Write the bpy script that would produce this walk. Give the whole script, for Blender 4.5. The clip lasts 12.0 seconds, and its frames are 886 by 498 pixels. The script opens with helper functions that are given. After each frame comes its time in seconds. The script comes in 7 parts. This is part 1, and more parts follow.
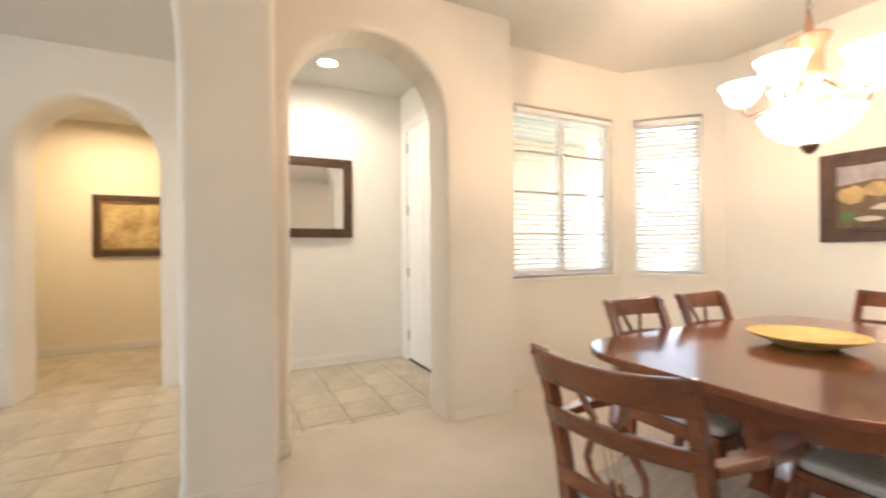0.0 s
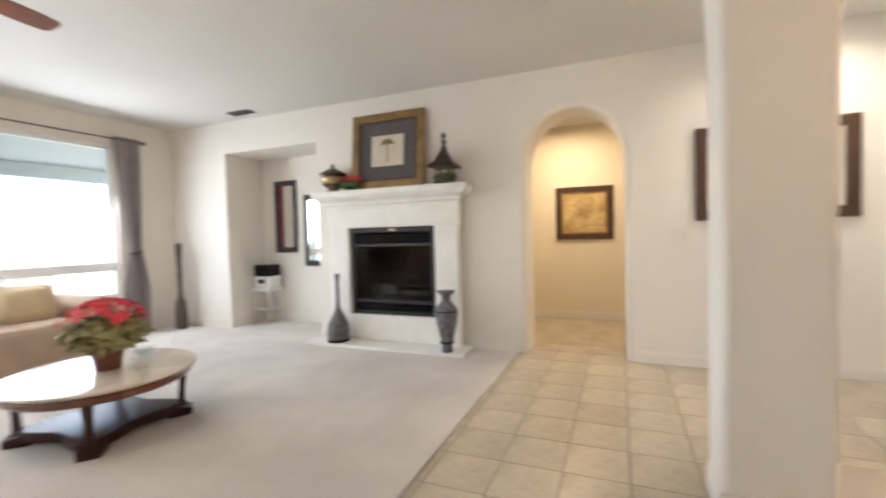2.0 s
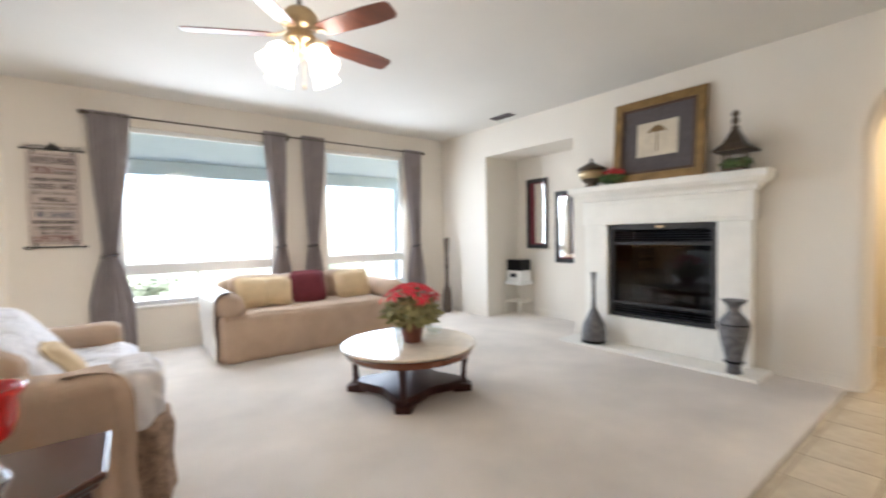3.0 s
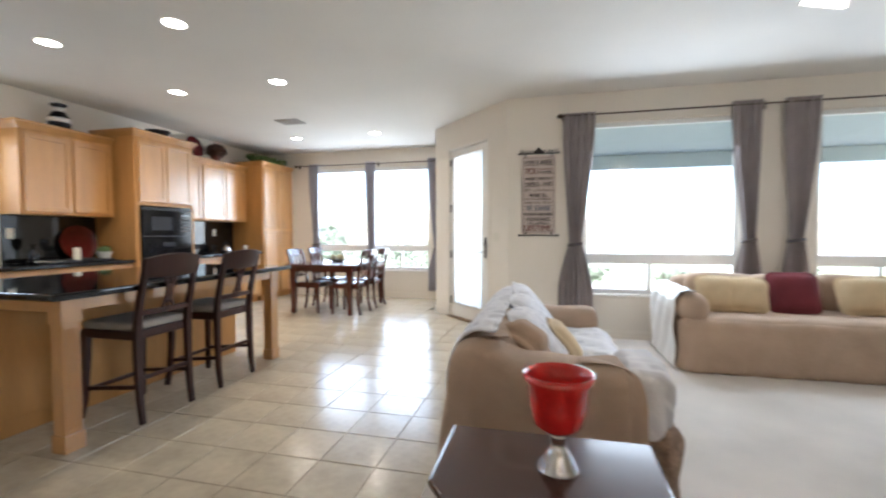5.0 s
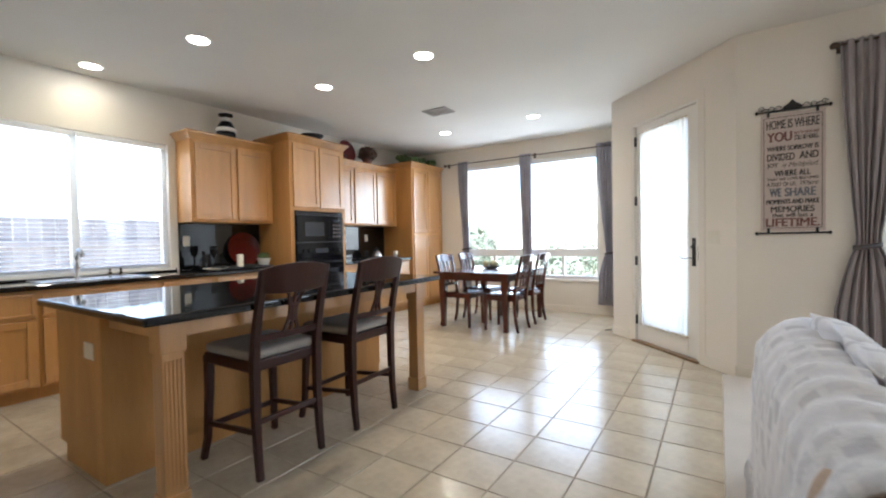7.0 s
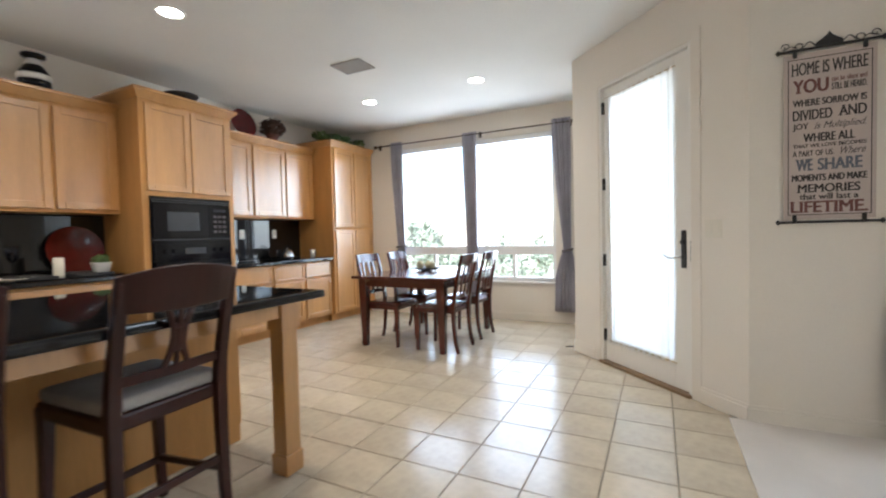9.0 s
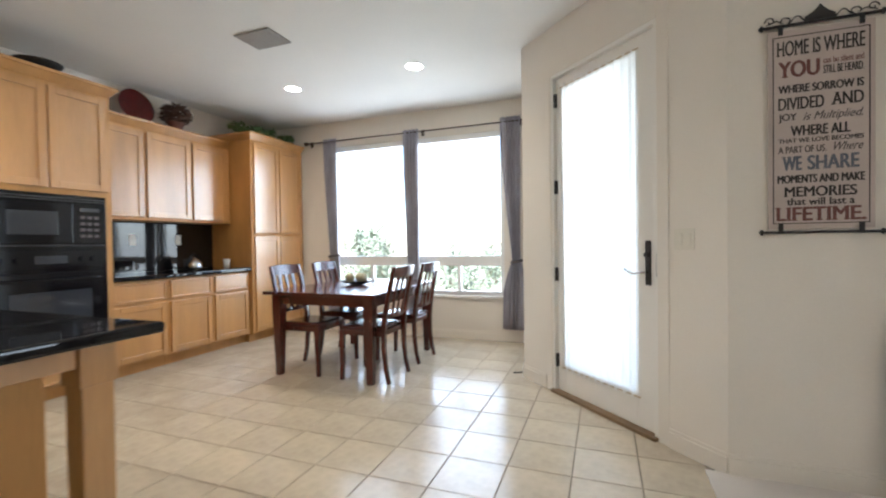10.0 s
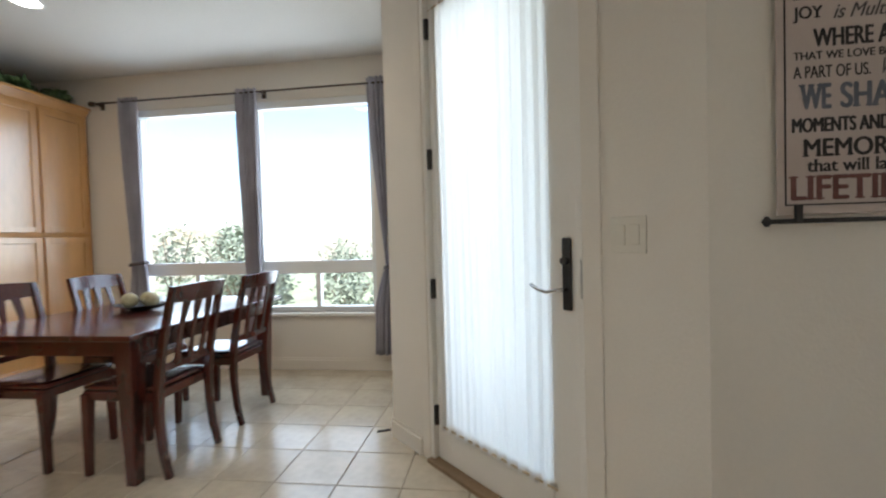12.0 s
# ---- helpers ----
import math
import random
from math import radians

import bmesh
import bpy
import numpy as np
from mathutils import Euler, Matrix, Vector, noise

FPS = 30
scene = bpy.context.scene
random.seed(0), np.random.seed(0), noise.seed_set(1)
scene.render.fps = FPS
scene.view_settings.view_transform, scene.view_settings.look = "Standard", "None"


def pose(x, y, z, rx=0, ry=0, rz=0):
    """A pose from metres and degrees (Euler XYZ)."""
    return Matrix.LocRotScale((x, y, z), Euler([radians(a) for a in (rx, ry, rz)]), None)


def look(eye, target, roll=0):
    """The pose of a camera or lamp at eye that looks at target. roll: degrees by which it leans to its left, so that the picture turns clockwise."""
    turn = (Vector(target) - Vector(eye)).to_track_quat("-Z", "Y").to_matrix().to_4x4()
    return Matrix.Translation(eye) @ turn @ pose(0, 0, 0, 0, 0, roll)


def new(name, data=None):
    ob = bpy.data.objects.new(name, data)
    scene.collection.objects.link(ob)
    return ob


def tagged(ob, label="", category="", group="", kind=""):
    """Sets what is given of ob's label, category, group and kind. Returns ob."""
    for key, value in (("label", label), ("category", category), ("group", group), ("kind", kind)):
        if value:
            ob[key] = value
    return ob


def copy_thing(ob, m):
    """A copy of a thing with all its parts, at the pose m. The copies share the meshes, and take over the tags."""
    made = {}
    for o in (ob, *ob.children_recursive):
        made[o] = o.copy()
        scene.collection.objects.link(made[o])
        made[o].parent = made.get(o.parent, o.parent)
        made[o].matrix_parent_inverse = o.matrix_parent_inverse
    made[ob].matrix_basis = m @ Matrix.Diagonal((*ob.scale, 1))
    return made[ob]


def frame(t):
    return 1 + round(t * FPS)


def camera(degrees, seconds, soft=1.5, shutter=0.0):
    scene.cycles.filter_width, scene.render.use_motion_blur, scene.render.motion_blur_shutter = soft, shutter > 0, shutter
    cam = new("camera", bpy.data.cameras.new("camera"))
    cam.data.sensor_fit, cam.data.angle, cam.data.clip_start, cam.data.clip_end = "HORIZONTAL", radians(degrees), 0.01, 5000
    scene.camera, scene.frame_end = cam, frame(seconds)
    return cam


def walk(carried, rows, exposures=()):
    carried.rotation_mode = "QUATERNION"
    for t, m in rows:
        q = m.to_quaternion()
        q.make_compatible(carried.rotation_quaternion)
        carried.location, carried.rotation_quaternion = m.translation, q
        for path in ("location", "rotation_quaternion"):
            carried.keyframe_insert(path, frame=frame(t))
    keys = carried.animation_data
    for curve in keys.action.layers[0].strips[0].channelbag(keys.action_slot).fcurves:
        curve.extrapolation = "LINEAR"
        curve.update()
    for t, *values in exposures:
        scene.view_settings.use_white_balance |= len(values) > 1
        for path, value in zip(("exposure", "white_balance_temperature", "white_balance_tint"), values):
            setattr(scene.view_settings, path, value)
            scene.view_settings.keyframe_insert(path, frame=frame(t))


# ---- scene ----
cam = camera(92.0, 12.0, soft=2.1, shutter=0.5)

PATH = [
    (0, (0.135, 0.812, 1.176), (1.92, -0.089, 1.175), -0.5),
    (0.5, (0.166, 0.941, 1.159), (2.092, 0.404, 1.175), -0.6),
    (1, (0.189, 1.104, 1.203), (2.183, 0.96, 1.186), -0.9),
    (1.5, (0.206, 1.255, 1.218), (2.185, 1.537, 1.17), -0.9),
    (2, (0.199, 1.395, 1.244), (2.047, 2.155, 1.174), -1.5),
    (2.5, (0.144, 1.54, 1.259), (1.728, 2.761, 1.189), -1.6),
    (3, (0.061, 1.684, 1.258), (1.286, 3.264, 1.193), -1.0),
    (3.5, (-0.014, 1.82, 1.249), (0.781, 3.654, 1.188), -0.2),
    (3.7, (-0.062, 1.874, 1.24), (0.557, 3.775, 1.178), 0.1),
    (5.5, (-0.357, 2.399, 1.226), (-1.125, 4.236, 1.15), -1.0),
    (6, (-0.487, 2.641, 1.22), (-1.469, 4.376, 1.17), -1.5),
    (6.5, (-0.683, 2.867, 1.218), (-1.772, 4.544, 1.173), -1.0),
    (8.5, (-1.142, 4.02, 1.169), (-2.131, 5.757, 1.103), -1.8),
    (9, (-1.216, 4.336, 1.183), (-2.114, 6.121, 1.117), -1.4),
    (9.5, (-1.267, 4.659, 1.18), (-2.073, 6.489, 1.134), -0.8),
    (10, (-1.306, 4.975, 1.18), (-2.007, 6.848, 1.15), -0.8),
    (10.5, (-1.32, 5.291, 1.172), (-1.918, 7.199, 1.157), -1.0),
    (11, (-1.337, 5.612, 1.183), (-1.82, 7.552, 1.139), -1.3),
    (11.5, (-1.329, 5.915, 1.174), (-1.7, 7.879, 1.121), -1.6),
    (12, (-1.303, 6.194, 1.186), (-1.558, 8.177, 1.135), -1.6),
]

# ---- light and air ----
EXPOSURES = [(0.0, 3.07, 6400, 13), (1.0, 2.92, 6300, 14), (2.0, 2.96, 6200, 14), (3.7, 2.93, 6050, 14), (5.5, 2.52, 5850, 11), (8.5, 2.42, 5900, 11), (10.5, 2.27, 5950, 10), (12.0, 1.70, 6050, 9)]
walk(cam, [(t, look(e, g, r)) for t, e, g, r in PATH], EXPOSURES)

H = 2.84
world = bpy.data.worlds.new("world")
scene.world = world
world.use_nodes = True
wn = world.node_tree
sky = wn.nodes.new("ShaderNodeTexSky")
sky.sky_type = "NISHITA"
sky.sun_disc = False
sky.sun_elevation, sky.sun_rotation = radians(52), radians(200)
wn.links.new(sky.outputs[0], wn.nodes["Background"].inputs[0])
wn.nodes["Background"].inputs[1].default_value = 0.15


def lamp(name, kind, energy, color, m, size=0.1, size_y=None, spread=None):
    data = bpy.data.lights.new(name, kind)
    data.energy, data.color = energy, color
    if kind == "AREA":
        data.shape = "RECTANGLE" if size_y else "DISK"
        data.size = size
        if size_y:
            data.size_y = size_y
        if spread:
            data.spread = radians(spread)
    elif kind == "SUN":
        data.angle = size
    else:
        data.shadow_soft_size = size
    ob = new(name, data)
    ob.matrix_world = m
    return ob


lamp("sun", "SUN", 4.8, (1, 0.95, 0.87), look((0, -20, 26), (3, 0, 0)), radians(0.5))
DAY, WARM, CAN = (0.84, 0.93, 1.0), (1.0, 0.70, 0.46), (1.0, 0.85, 0.64)
# sky light that comes in at the windows
lamp("window_light", "AREA", 11.5, DAY, look((0.95, 7.60, 1.55), (0.95, 0, -1.6)), 1.5, 1.9)
lamp("window_light", "AREA", 9.00, DAY, look((3.1, 7.60, 1.55), (3.1, 0, -1.6)), 1.2, 1.9)
lamp("window_light", "AREA", 17.0, DAY, look((-3.55, 10.12, 1.55), (-3.55, 0, 1.0)), 2.3, 1.9)
lamp("window_light", "AREA", 3.6, DAY, look((-6.12, 4.64, 1.98), (0, 4.64, 1.2)), 1.5, 0.6)
lamp("window_light", "AREA", 2.6, DAY, look((-1.23, 8.35, 1.3), (-3, 6.4, 1.0)), 0.6, 2.0)
lamp("window_light", "AREA", 2.5, DAY, look((3.9, -2.2, 2.9), (2.6, -2.0, 1.3)), 0.7, 0.4)
CANS = [(-5.63, 4.69), (-4.345, 4.98), (-3.045, 4.96), (-4.353, 6.28), (-3.046, 6.26), (-4.38, 8.71), (-2.95, 8.67)]
for cx, cy in CANS:
    lamp("can_light", "AREA", 0.3 if cx < -5 else 1.45, (1.0, 0.84, 0.42) if cx < -5 else CAN, look((cx, cy, H - 0.02), (cx, cy + 1e-4, 0)), 0.13, None, 140)
lamp("can_light", "AREA", 2.2, (1, 0.9, 0.78), look((3.985, 0.0, H - 0.02), (3.985, 1e-4, 0)), 0.13, None, 150)
lamp("hall_light", "AREA", 4.3, (1.0, 0.78, 0.50), look((5.65, 2.0, 2.66), (5.65, 2.001, 0)), 0.3, None, 175)
CHX, CHY = 1.165, -1.67
lamp("chandelier_light", "POINT", 8.0, WARM, pose(CHX, CHY, 1.835), 0.025)
FANX, FANY = 1.06, 4.42
for k in range(4):
    ang = radians(20 + 90 * k)
    lamp("fan_light", "POINT", 0.5, (1.0, 0.76, 0.48), pose(FANX + 0.183 * math.cos(ang), FANY + 0.183 * math.sin(ang), 2.35), 0.02)


# ---- materials ----
def mat(name, color, rough=0.5, metal=0.0, var=0.12, scale=3.0, fine=60.0, bump=0.0, bumpscale=None, stretch=(1, 1, 1), coat=0.0, island=0.0, objvar=0.0, dark=None, spec=None):
    """Paint, wood, stone: a base colour that varies at two scales, with fine relief."""
    m = bpy.data.materials.new(name)
    m.use_nodes = True
    nt = m.node_tree
    N, L = nt.nodes, nt.links
    b = N["Principled BSDF"]
    b.inputs["Roughness"].default_value = rough
    b.inputs["Metallic"].default_value = metal
    b.inputs["Coat Weight"].default_value = coat
    b.inputs["Coat Roughness"].default_value = 0.08
    if spec is not None:
        b.inputs["Specular IOR Level"].default_value = spec
    tc = N.new("ShaderNodeTexCoord")
    mp = N.new("ShaderNodeMapping")
    mp.inputs["Scale"].default_value = stretch
    L.new(tc.outputs["Object"], mp.inputs[0])
    n1 = N.new("ShaderNodeTexNoise")
    n1.inputs["Scale"].default_value = scale
    n1.inputs["Detail"].default_value = 4
    n2 = N.new("ShaderNodeTexNoise")
    n2.inputs["Scale"].default_value = fine
    n2.inputs["Detail"].default_value = 3
    L.new(mp.outputs[0], n1.inputs[0])
    L.new(mp.outputs[0], n2.inputs[0])
    add = N.new("ShaderNodeMath")
    add.operation = "MULTIPLY_ADD"
    add.inputs[1].default_value = 0.4
    L.new(n2.outputs[0], add.inputs[0])
    L.new(n1.outputs[0], add.inputs[2])
    last = add.outputs[0]
    if objvar:
        oi = N.new("ShaderNodeObjectInfo")
        ad = N.new("ShaderNodeMath")
        ad.operation = "MULTIPLY_ADD"
        ad.inputs[1].default_value = objvar
        L.new(oi.outputs["Random"], ad.inputs[0])
        L.new(last, ad.inputs[2])
        last = ad.outputs[0]
    if island:
        ge = N.new("ShaderNodeNewGeometry")
        ad = N.new("ShaderNodeMath")
        ad.operation = "MULTIPLY_ADD"
        ad.inputs[1].default_value = island
        L.new(ge.outputs["Random Per Island"], ad.inputs[0])
        L.new(last, ad.inputs[2])
        last = ad.outputs[0]
    ramp = N.new("ShaderNodeValToRGB")
    lo = dark or tuple(c * (1 - var) for c in color)
    hi = tuple(min(1, c * (1 + var * 0.7)) for c in color)
    ramp.color_ramp.elements[0].position, ramp.color_ramp.elements[0].color = 0.45, (*lo, 1)
    ramp.color_ramp.elements[1].position, ramp.color_ramp.elements[1].color = 0.95, (*hi, 1)
    L.new(last, ramp.inputs[0])
    L.new(ramp.outputs[0], b.inputs["Base Color"])
    if bump:
        n3 = N.new("ShaderNodeTexNoise")
        n3.inputs["Scale"].default_value = bumpscale or fine
        n3.inputs["Detail"].default_value = 3
        L.new(mp.outputs[0], n3.inputs[0])
        bp = N.new("ShaderNodeBump")
        bp.inputs["Strength"].default_value = bump
        bp.inputs["Distance"].default_value = 0.01
        L.new(n3.outputs[0], bp.inputs["Height"])
        L.new(bp.outputs[0], b.inputs["Normal"])
    return m


def glow(name, color, strength):
    m = bpy.data.materials.new(name)
    m.use_nodes = True
    b = m.node_tree.nodes["Principled BSDF"]
    b.inputs["Base Color"].default_value = (0.9, 0.9, 0.88, 1)
    b.inputs["Roughness"].default_value = 0.3
    b.inputs["Emission Color"].default_value = (*color, 1)
    b.inputs["Emission Strength"].default_value = strength
    return m


def sheer(name, color, through_share, rough=1.0):
    """Thin cloth that lets light through."""
    m = bpy.data.materials.new(name)
    m.use_nodes = True
    N, L = m.node_tree.nodes, m.node_tree.links
    N.remove(N["Principled BSDF"])
    d, t, mx = N.new("ShaderNodeBsdfDiffuse"), N.new("ShaderNodeBsdfTranslucent"), N.new("ShaderNodeMixShader")
    nz = N.new("ShaderNodeTexNoise")
    nz.inputs["Scale"].default_value = 40
    hs = N.new("ShaderNodeMixRGB")
    hs.inputs[1].default_value = (*[c * 0.88 for c in color], 1)
    hs.inputs[2].default_value = (*color, 1)
    L.new(nz.outputs[0], hs.inputs[0])
    L.new(hs.outputs[0], d.inputs[0])
    L.new(hs.outputs[0], t.inputs[0])
    mx.inputs[0].default_value = through_share
    L.new(d.outputs[0], mx.inputs[1])
    L.new(t.outputs[0], mx.inputs[2])
    L.new(mx.outputs[0], N["Material Output"].inputs[0])
    return m


def pane_glass(name, tint=(1, 1, 1)):
    m = bpy.data.materials.new(name)
    m.use_nodes = True
    N, L = m.node_tree.nodes, m.node_tree.links
    N.remove(N["Principled BSDF"])
    tr, gl, mx, lw, pw, ad = [N.new("ShaderNode" + k) for k in ("BsdfTransparent", "BsdfGlossy", "MixShader", "LayerWeight", "Math", "Math")]
    tr.inputs[0].default_value = (*tint, 1)
    gl.inputs["Roughness"].default_value = 0.02
    lw.inputs[0].default_value = 0.5
    pw.operation, pw.inputs[1].default_value = "POWER", 5
    ad.operation, ad.inputs[1].default_value, ad.inputs[2].default_value = "MULTIPLY_ADD", 0.85, 0.035
    L.new(lw.outputs["Facing"], pw.inputs[0])
    L.new(pw.outputs[0], ad.inputs[0])
    L.new(ad.outputs[0], mx.inputs[0])
    L.new(tr.outputs[0], mx.inputs[1])
    L.new(gl.outputs[0], mx.inputs[2])
    L.new(mx.outputs[0], N["Material Output"].inputs[0])
    return m


M = dict(
    wall=mat("wall_paint", (0.79, 0.737, 0.652), 0.85, var=0.04, scale=1.2, bump=0.12, fine=90),
    # wall paint again, with the hall's warm lamplight put into its colour
    lamplitwall=mat("lamplit_wall_paint", (0.80, 0.71, 0.55), 0.85, var=0.04, scale=1.2, bump=0.12, fine=90),
    ceiling=mat("ceiling_paint", (0.70, 0.675, 0.62), 0.9, var=0.05, scale=1.0, bump=0.25, fine=70),
    trim=mat("trim_paint", (0.84, 0.81, 0.75), 0.4, var=0.03, scale=2),
    stone=mat("cast_stone", (0.87, 0.84, 0.77), 0.6, var=0.06, scale=6, bump=0.1, fine=90),
    carpet=mat("carpet_pile", (0.86, 0.795, 0.725), 1.0, var=0.16, scale=1.3, fine=260, bump=0.9, bumpscale=420, spec=0.1),
    dcarpet=mat("beige_carpet_pile", (0.84, 0.74, 0.62), 1.0, var=0.14, scale=1.3, fine=260, bump=0.9, bumpscale=420, spec=0.1),
    tile=mat("ceramic_tile", (0.50, 0.43, 0.325), 0.2, var=0.20, scale=4, fine=22, bump=0.05, bumpscale=9, objvar=0.16),
    grout=mat("tile_grout", (0.27, 0.225, 0.17), 0.9, var=0.2, fine=120),
    maple=mat("maple_wood", (0.50, 0.25, 0.075), 0.3, var=0.20, scale=2.2, fine=30, stretch=(3.0, 3.0, 0.35), coat=0.25, bump=0.03, objvar=0.10),
    veneer=mat("maple_veneer", (0.49, 0.25, 0.08), 0.5, var=0.20, scale=2.2, fine=30, stretch=(3.0, 3.0, 0.35), bump=0.03, objvar=0.10, spec=0.35),
    sidewood=mat("dark_red_brown_wood", (0.070, 0.022, 0.012), 0.22, var=0.4, scale=2.5, fine=30, stretch=(0.8, 3, 2), coat=0.3),
    granite=mat("black_granite", (0.008, 0.008, 0.009), 0.04, var=0.5, scale=30, fine=220),
    cherry=mat("cherry_wood", (0.072, 0.015, 0.010), 0.22, var=0.45, scale=3, fine=40, stretch=(2, 2, 0.6), coat=0.4),
    espresso=mat("espresso_wood", (0.034, 0.007, 0.004), 0.32, var=0.4, scale=3, fine=40, stretch=(2, 2, 0.6), spec=0.35),
    mahogany=mat("mahogany_wood", (0.165, 0.047, 0.018), 0.2, var=0.4, scale=2.5, fine=30, stretch=(0.8, 3, 2), coat=0.5),
    curtain=mat("taupe_curtain_cloth", (0.33, 0.29, 0.285), 0.9, var=0.15, scale=5, fine=300, bump=0.2),
    nookcurtain=mat("blue_grey_curtain_cloth", (0.36, 0.345, 0.385), 0.85, var=0.15, scale=5, fine=300, bump=0.2),
    knit=mat("brown_knit_wool", (0.30, 0.21, 0.15), 1.0, var=0.45, scale=26, fine=90, bump=0.9, bumpscale=70),
    carved=mat("dark_carved_wood", (0.085, 0.06, 0.045), 0.6, var=0.4, scale=20, fine=80, bump=0.6, bumpscale=45),
    slip=mat("tan_slipcover_cloth", (0.46, 0.34, 0.25), 0.95, var=0.14, scale=4, fine=220, bump=0.35, bumpscale=35),
    cream=mat("cream_cushion_cloth", (0.62, 0.48, 0.30), 0.95, var=0.12, scale=7, fine=160, bump=0.3),
    deadflower=mat("dried_petal", (0.07, 0.035, 0.022), 0.9, var=0.3, scale=30, island=0.3),
    burgundy=mat("burgundy_cloth", (0.16, 0.025, 0.035), 0.9, var=0.2, scale=7, fine=160, bump=0.3),
    throw=mat("white_grey_throw_cloth", (0.72, 0.71, 0.71), 0.95, var=0.30, scale=14, fine=120, bump=0.5, bumpscale=60, stretch=(1, 4, 1)),
    seatcloth=mat("grey_seat_cloth", (0.37, 0.34, 0.31), 0.9, var=0.12, scale=9, fine=200, bump=0.3),
    paleseat=mat("pale_striped_seat_cloth", (0.52, 0.49, 0.45), 0.8, var=0.2, scale=9, fine=60, bump=0.2, stretch=(8, 1, 1)),
    black=mat("black_plastic", (0.005, 0.005, 0.007), 0.08, var=0.3, fine=120, spec=0.25),
    blackmatt=mat("black_iron", (0.018, 0.016, 0.015), 0.55, var=0.3, fine=120),
    screen=mat("oven_glass", (0.03, 0.034, 0.042), 0.08, var=0.2),
    steel=mat("brushed_steel", (0.62, 0.62, 0.62), 0.25, metal=1.0, var=0.08, fine=160, stretch=(1, 1, 20)),
    bronze=mat("dark_bronze", (0.10, 0.075, 0.055), 0.4, metal=0.8, var=0.2),
    brass=mat("aged_brass", (0.55, 0.42, 0.25), 0.3, metal=0.9, var=0.15),
    copper=mat("aged_copper", (0.50, 0.28, 0.17), 0.4, metal=0.7, var=0.15),
    hinge=mat("satin_nickel", (0.45, 0.44, 0.42), 0.35, metal=0.9, var=0.1),
    goldframe=mat("gilt_wood", (0.26, 0.155, 0.055), 0.35, metal=0.35, var=0.35, scale=12, fine=80),
    brownframe=mat("brown_frame_wood", (0.075, 0.035, 0.018), 0.4, var=0.4, scale=14, fine=90, bump=0.3, bumpscale=60),
    mattboard=mat("grey_brown_mat_board", (0.10, 0.085, 0.085), 0.9, var=0.15, scale=20),
    paper=mat("print_paper", (0.62, 0.54, 0.42), 0.8, var=0.15, scale=9),
    sepia=mat("sepia_ink", (0.20, 0.12, 0.05), 0.8, var=0.3, scale=20),
    red=mat("red_glass", (0.62, 0.018, 0.015), 0.16, var=0.25, scale=18, coat=0.5),
    redcer=mat("red_ceramic", (0.085, 0.005, 0.005), 0.12, var=0.3, scale=12),
    terracotta=mat("terracotta", (0.16, 0.05, 0.03), 0.6, var=0.25, scale=14),
    petal=mat("red_petal", (0.60, 0.03, 0.05), 0.6, var=0.35, scale=30, island=0.3),
    leaf=mat("leaf_green", (0.07, 0.12, 0.035), 0.6, var=0.5, scale=20, island=0.3),
    dryleaf=mat("olive_leaf", (0.26, 0.24, 0.10), 0.7, var=0.4, scale=20, island=0.3),
    white=mat("white_glaze", (0.78, 0.77, 0.74), 0.3, var=0.05),
    ivory=mat("ivory_plastic", (0.74, 0.70, 0.60), 0.4, var=0.03),
    vase=mat("grey_carved_ceramic", (0.14, 0.135, 0.14), 0.45, var=0.6, scale=24, fine=90, bump=0.9, bumpscale=38),
    gold=mat("woven_gold_straw", (0.62, 0.43, 0.13), 0.5, var=0.4, scale=30, fine=120, bump=0.6, bumpscale=90),
    blade=mat("red_brown_blade_wood", (0.17, 0.045, 0.018), 0.3, var=0.4, scale=4, fine=40, stretch=(0.5, 3, 1), coat=0.3),
    canvas=mat("dark_painting_canvas", (0.16, 0.10, 0.05), 0.6, var=0.7, scale=5, fine=25),
    gilt=mat("ochre_painting_canvas", (0.52, 0.36, 0.15), 0.7, var=0.5, scale=6, fine=22),
    cloth=mat("grey_pink_linen", (0.56, 0.47, 0.42), 0.9, var=0.08, scale=5, fine=220),
    ink=mat("black_ink", (0.035, 0.03, 0.03), 0.8, var=0.1),
    redink=mat("faded_red_ink", (0.17, 0.072, 0.062), 0.8, var=0.2, scale=30),
    blueink=mat("slate_ink", (0.14, 0.15, 0.18), 0.8, var=0.2, scale=30),
    vinyl=mat("white_vinyl", (0.80, 0.80, 0.78), 0.35, var=0.03),
    slat=mat("white_blind_slat", (0.80, 0.80, 0.79), 0.4, var=0.03),
    bush=mat("pale_foliage", (0.17, 0.20, 0.15), 0.8, var=0.4, scale=20, island=0.3),
    grass=mat("lawn_grass", (0.24, 0.27, 0.17), 1.0, var=0.35, scale=0.8, fine=9),
    ventgrey=mat("grey_register_metal", (0.33, 0.31, 0.28), 0.5, var=0.1),
    concrete=mat("patio_concrete", (0.46, 0.43, 0.38), 0.9, var=0.12, scale=1.5, bump=0.2),
    soffit=mat("grey_green_soffit_paint", (0.40, 0.46, 0.46), 0.7, var=0.06),
    stucco=mat("stucco", (0.52, 0.46, 0.38), 0.95, var=0.08, bump=0.6, fine=60),
    earth=mat("dry_ground", (0.30, 0.27, 0.19), 1.0, var=0.35, scale=0.2, fine=4),
    fence=mat("grey_fence_wood", (0.34, 0.33, 0.33), 0.9, var=0.3, stretch=(3, 3, 0.5), objvar=0.2),
    roof=mat("clay_roof", (0.24, 0.13, 0.09), 0.8, var=0.3),
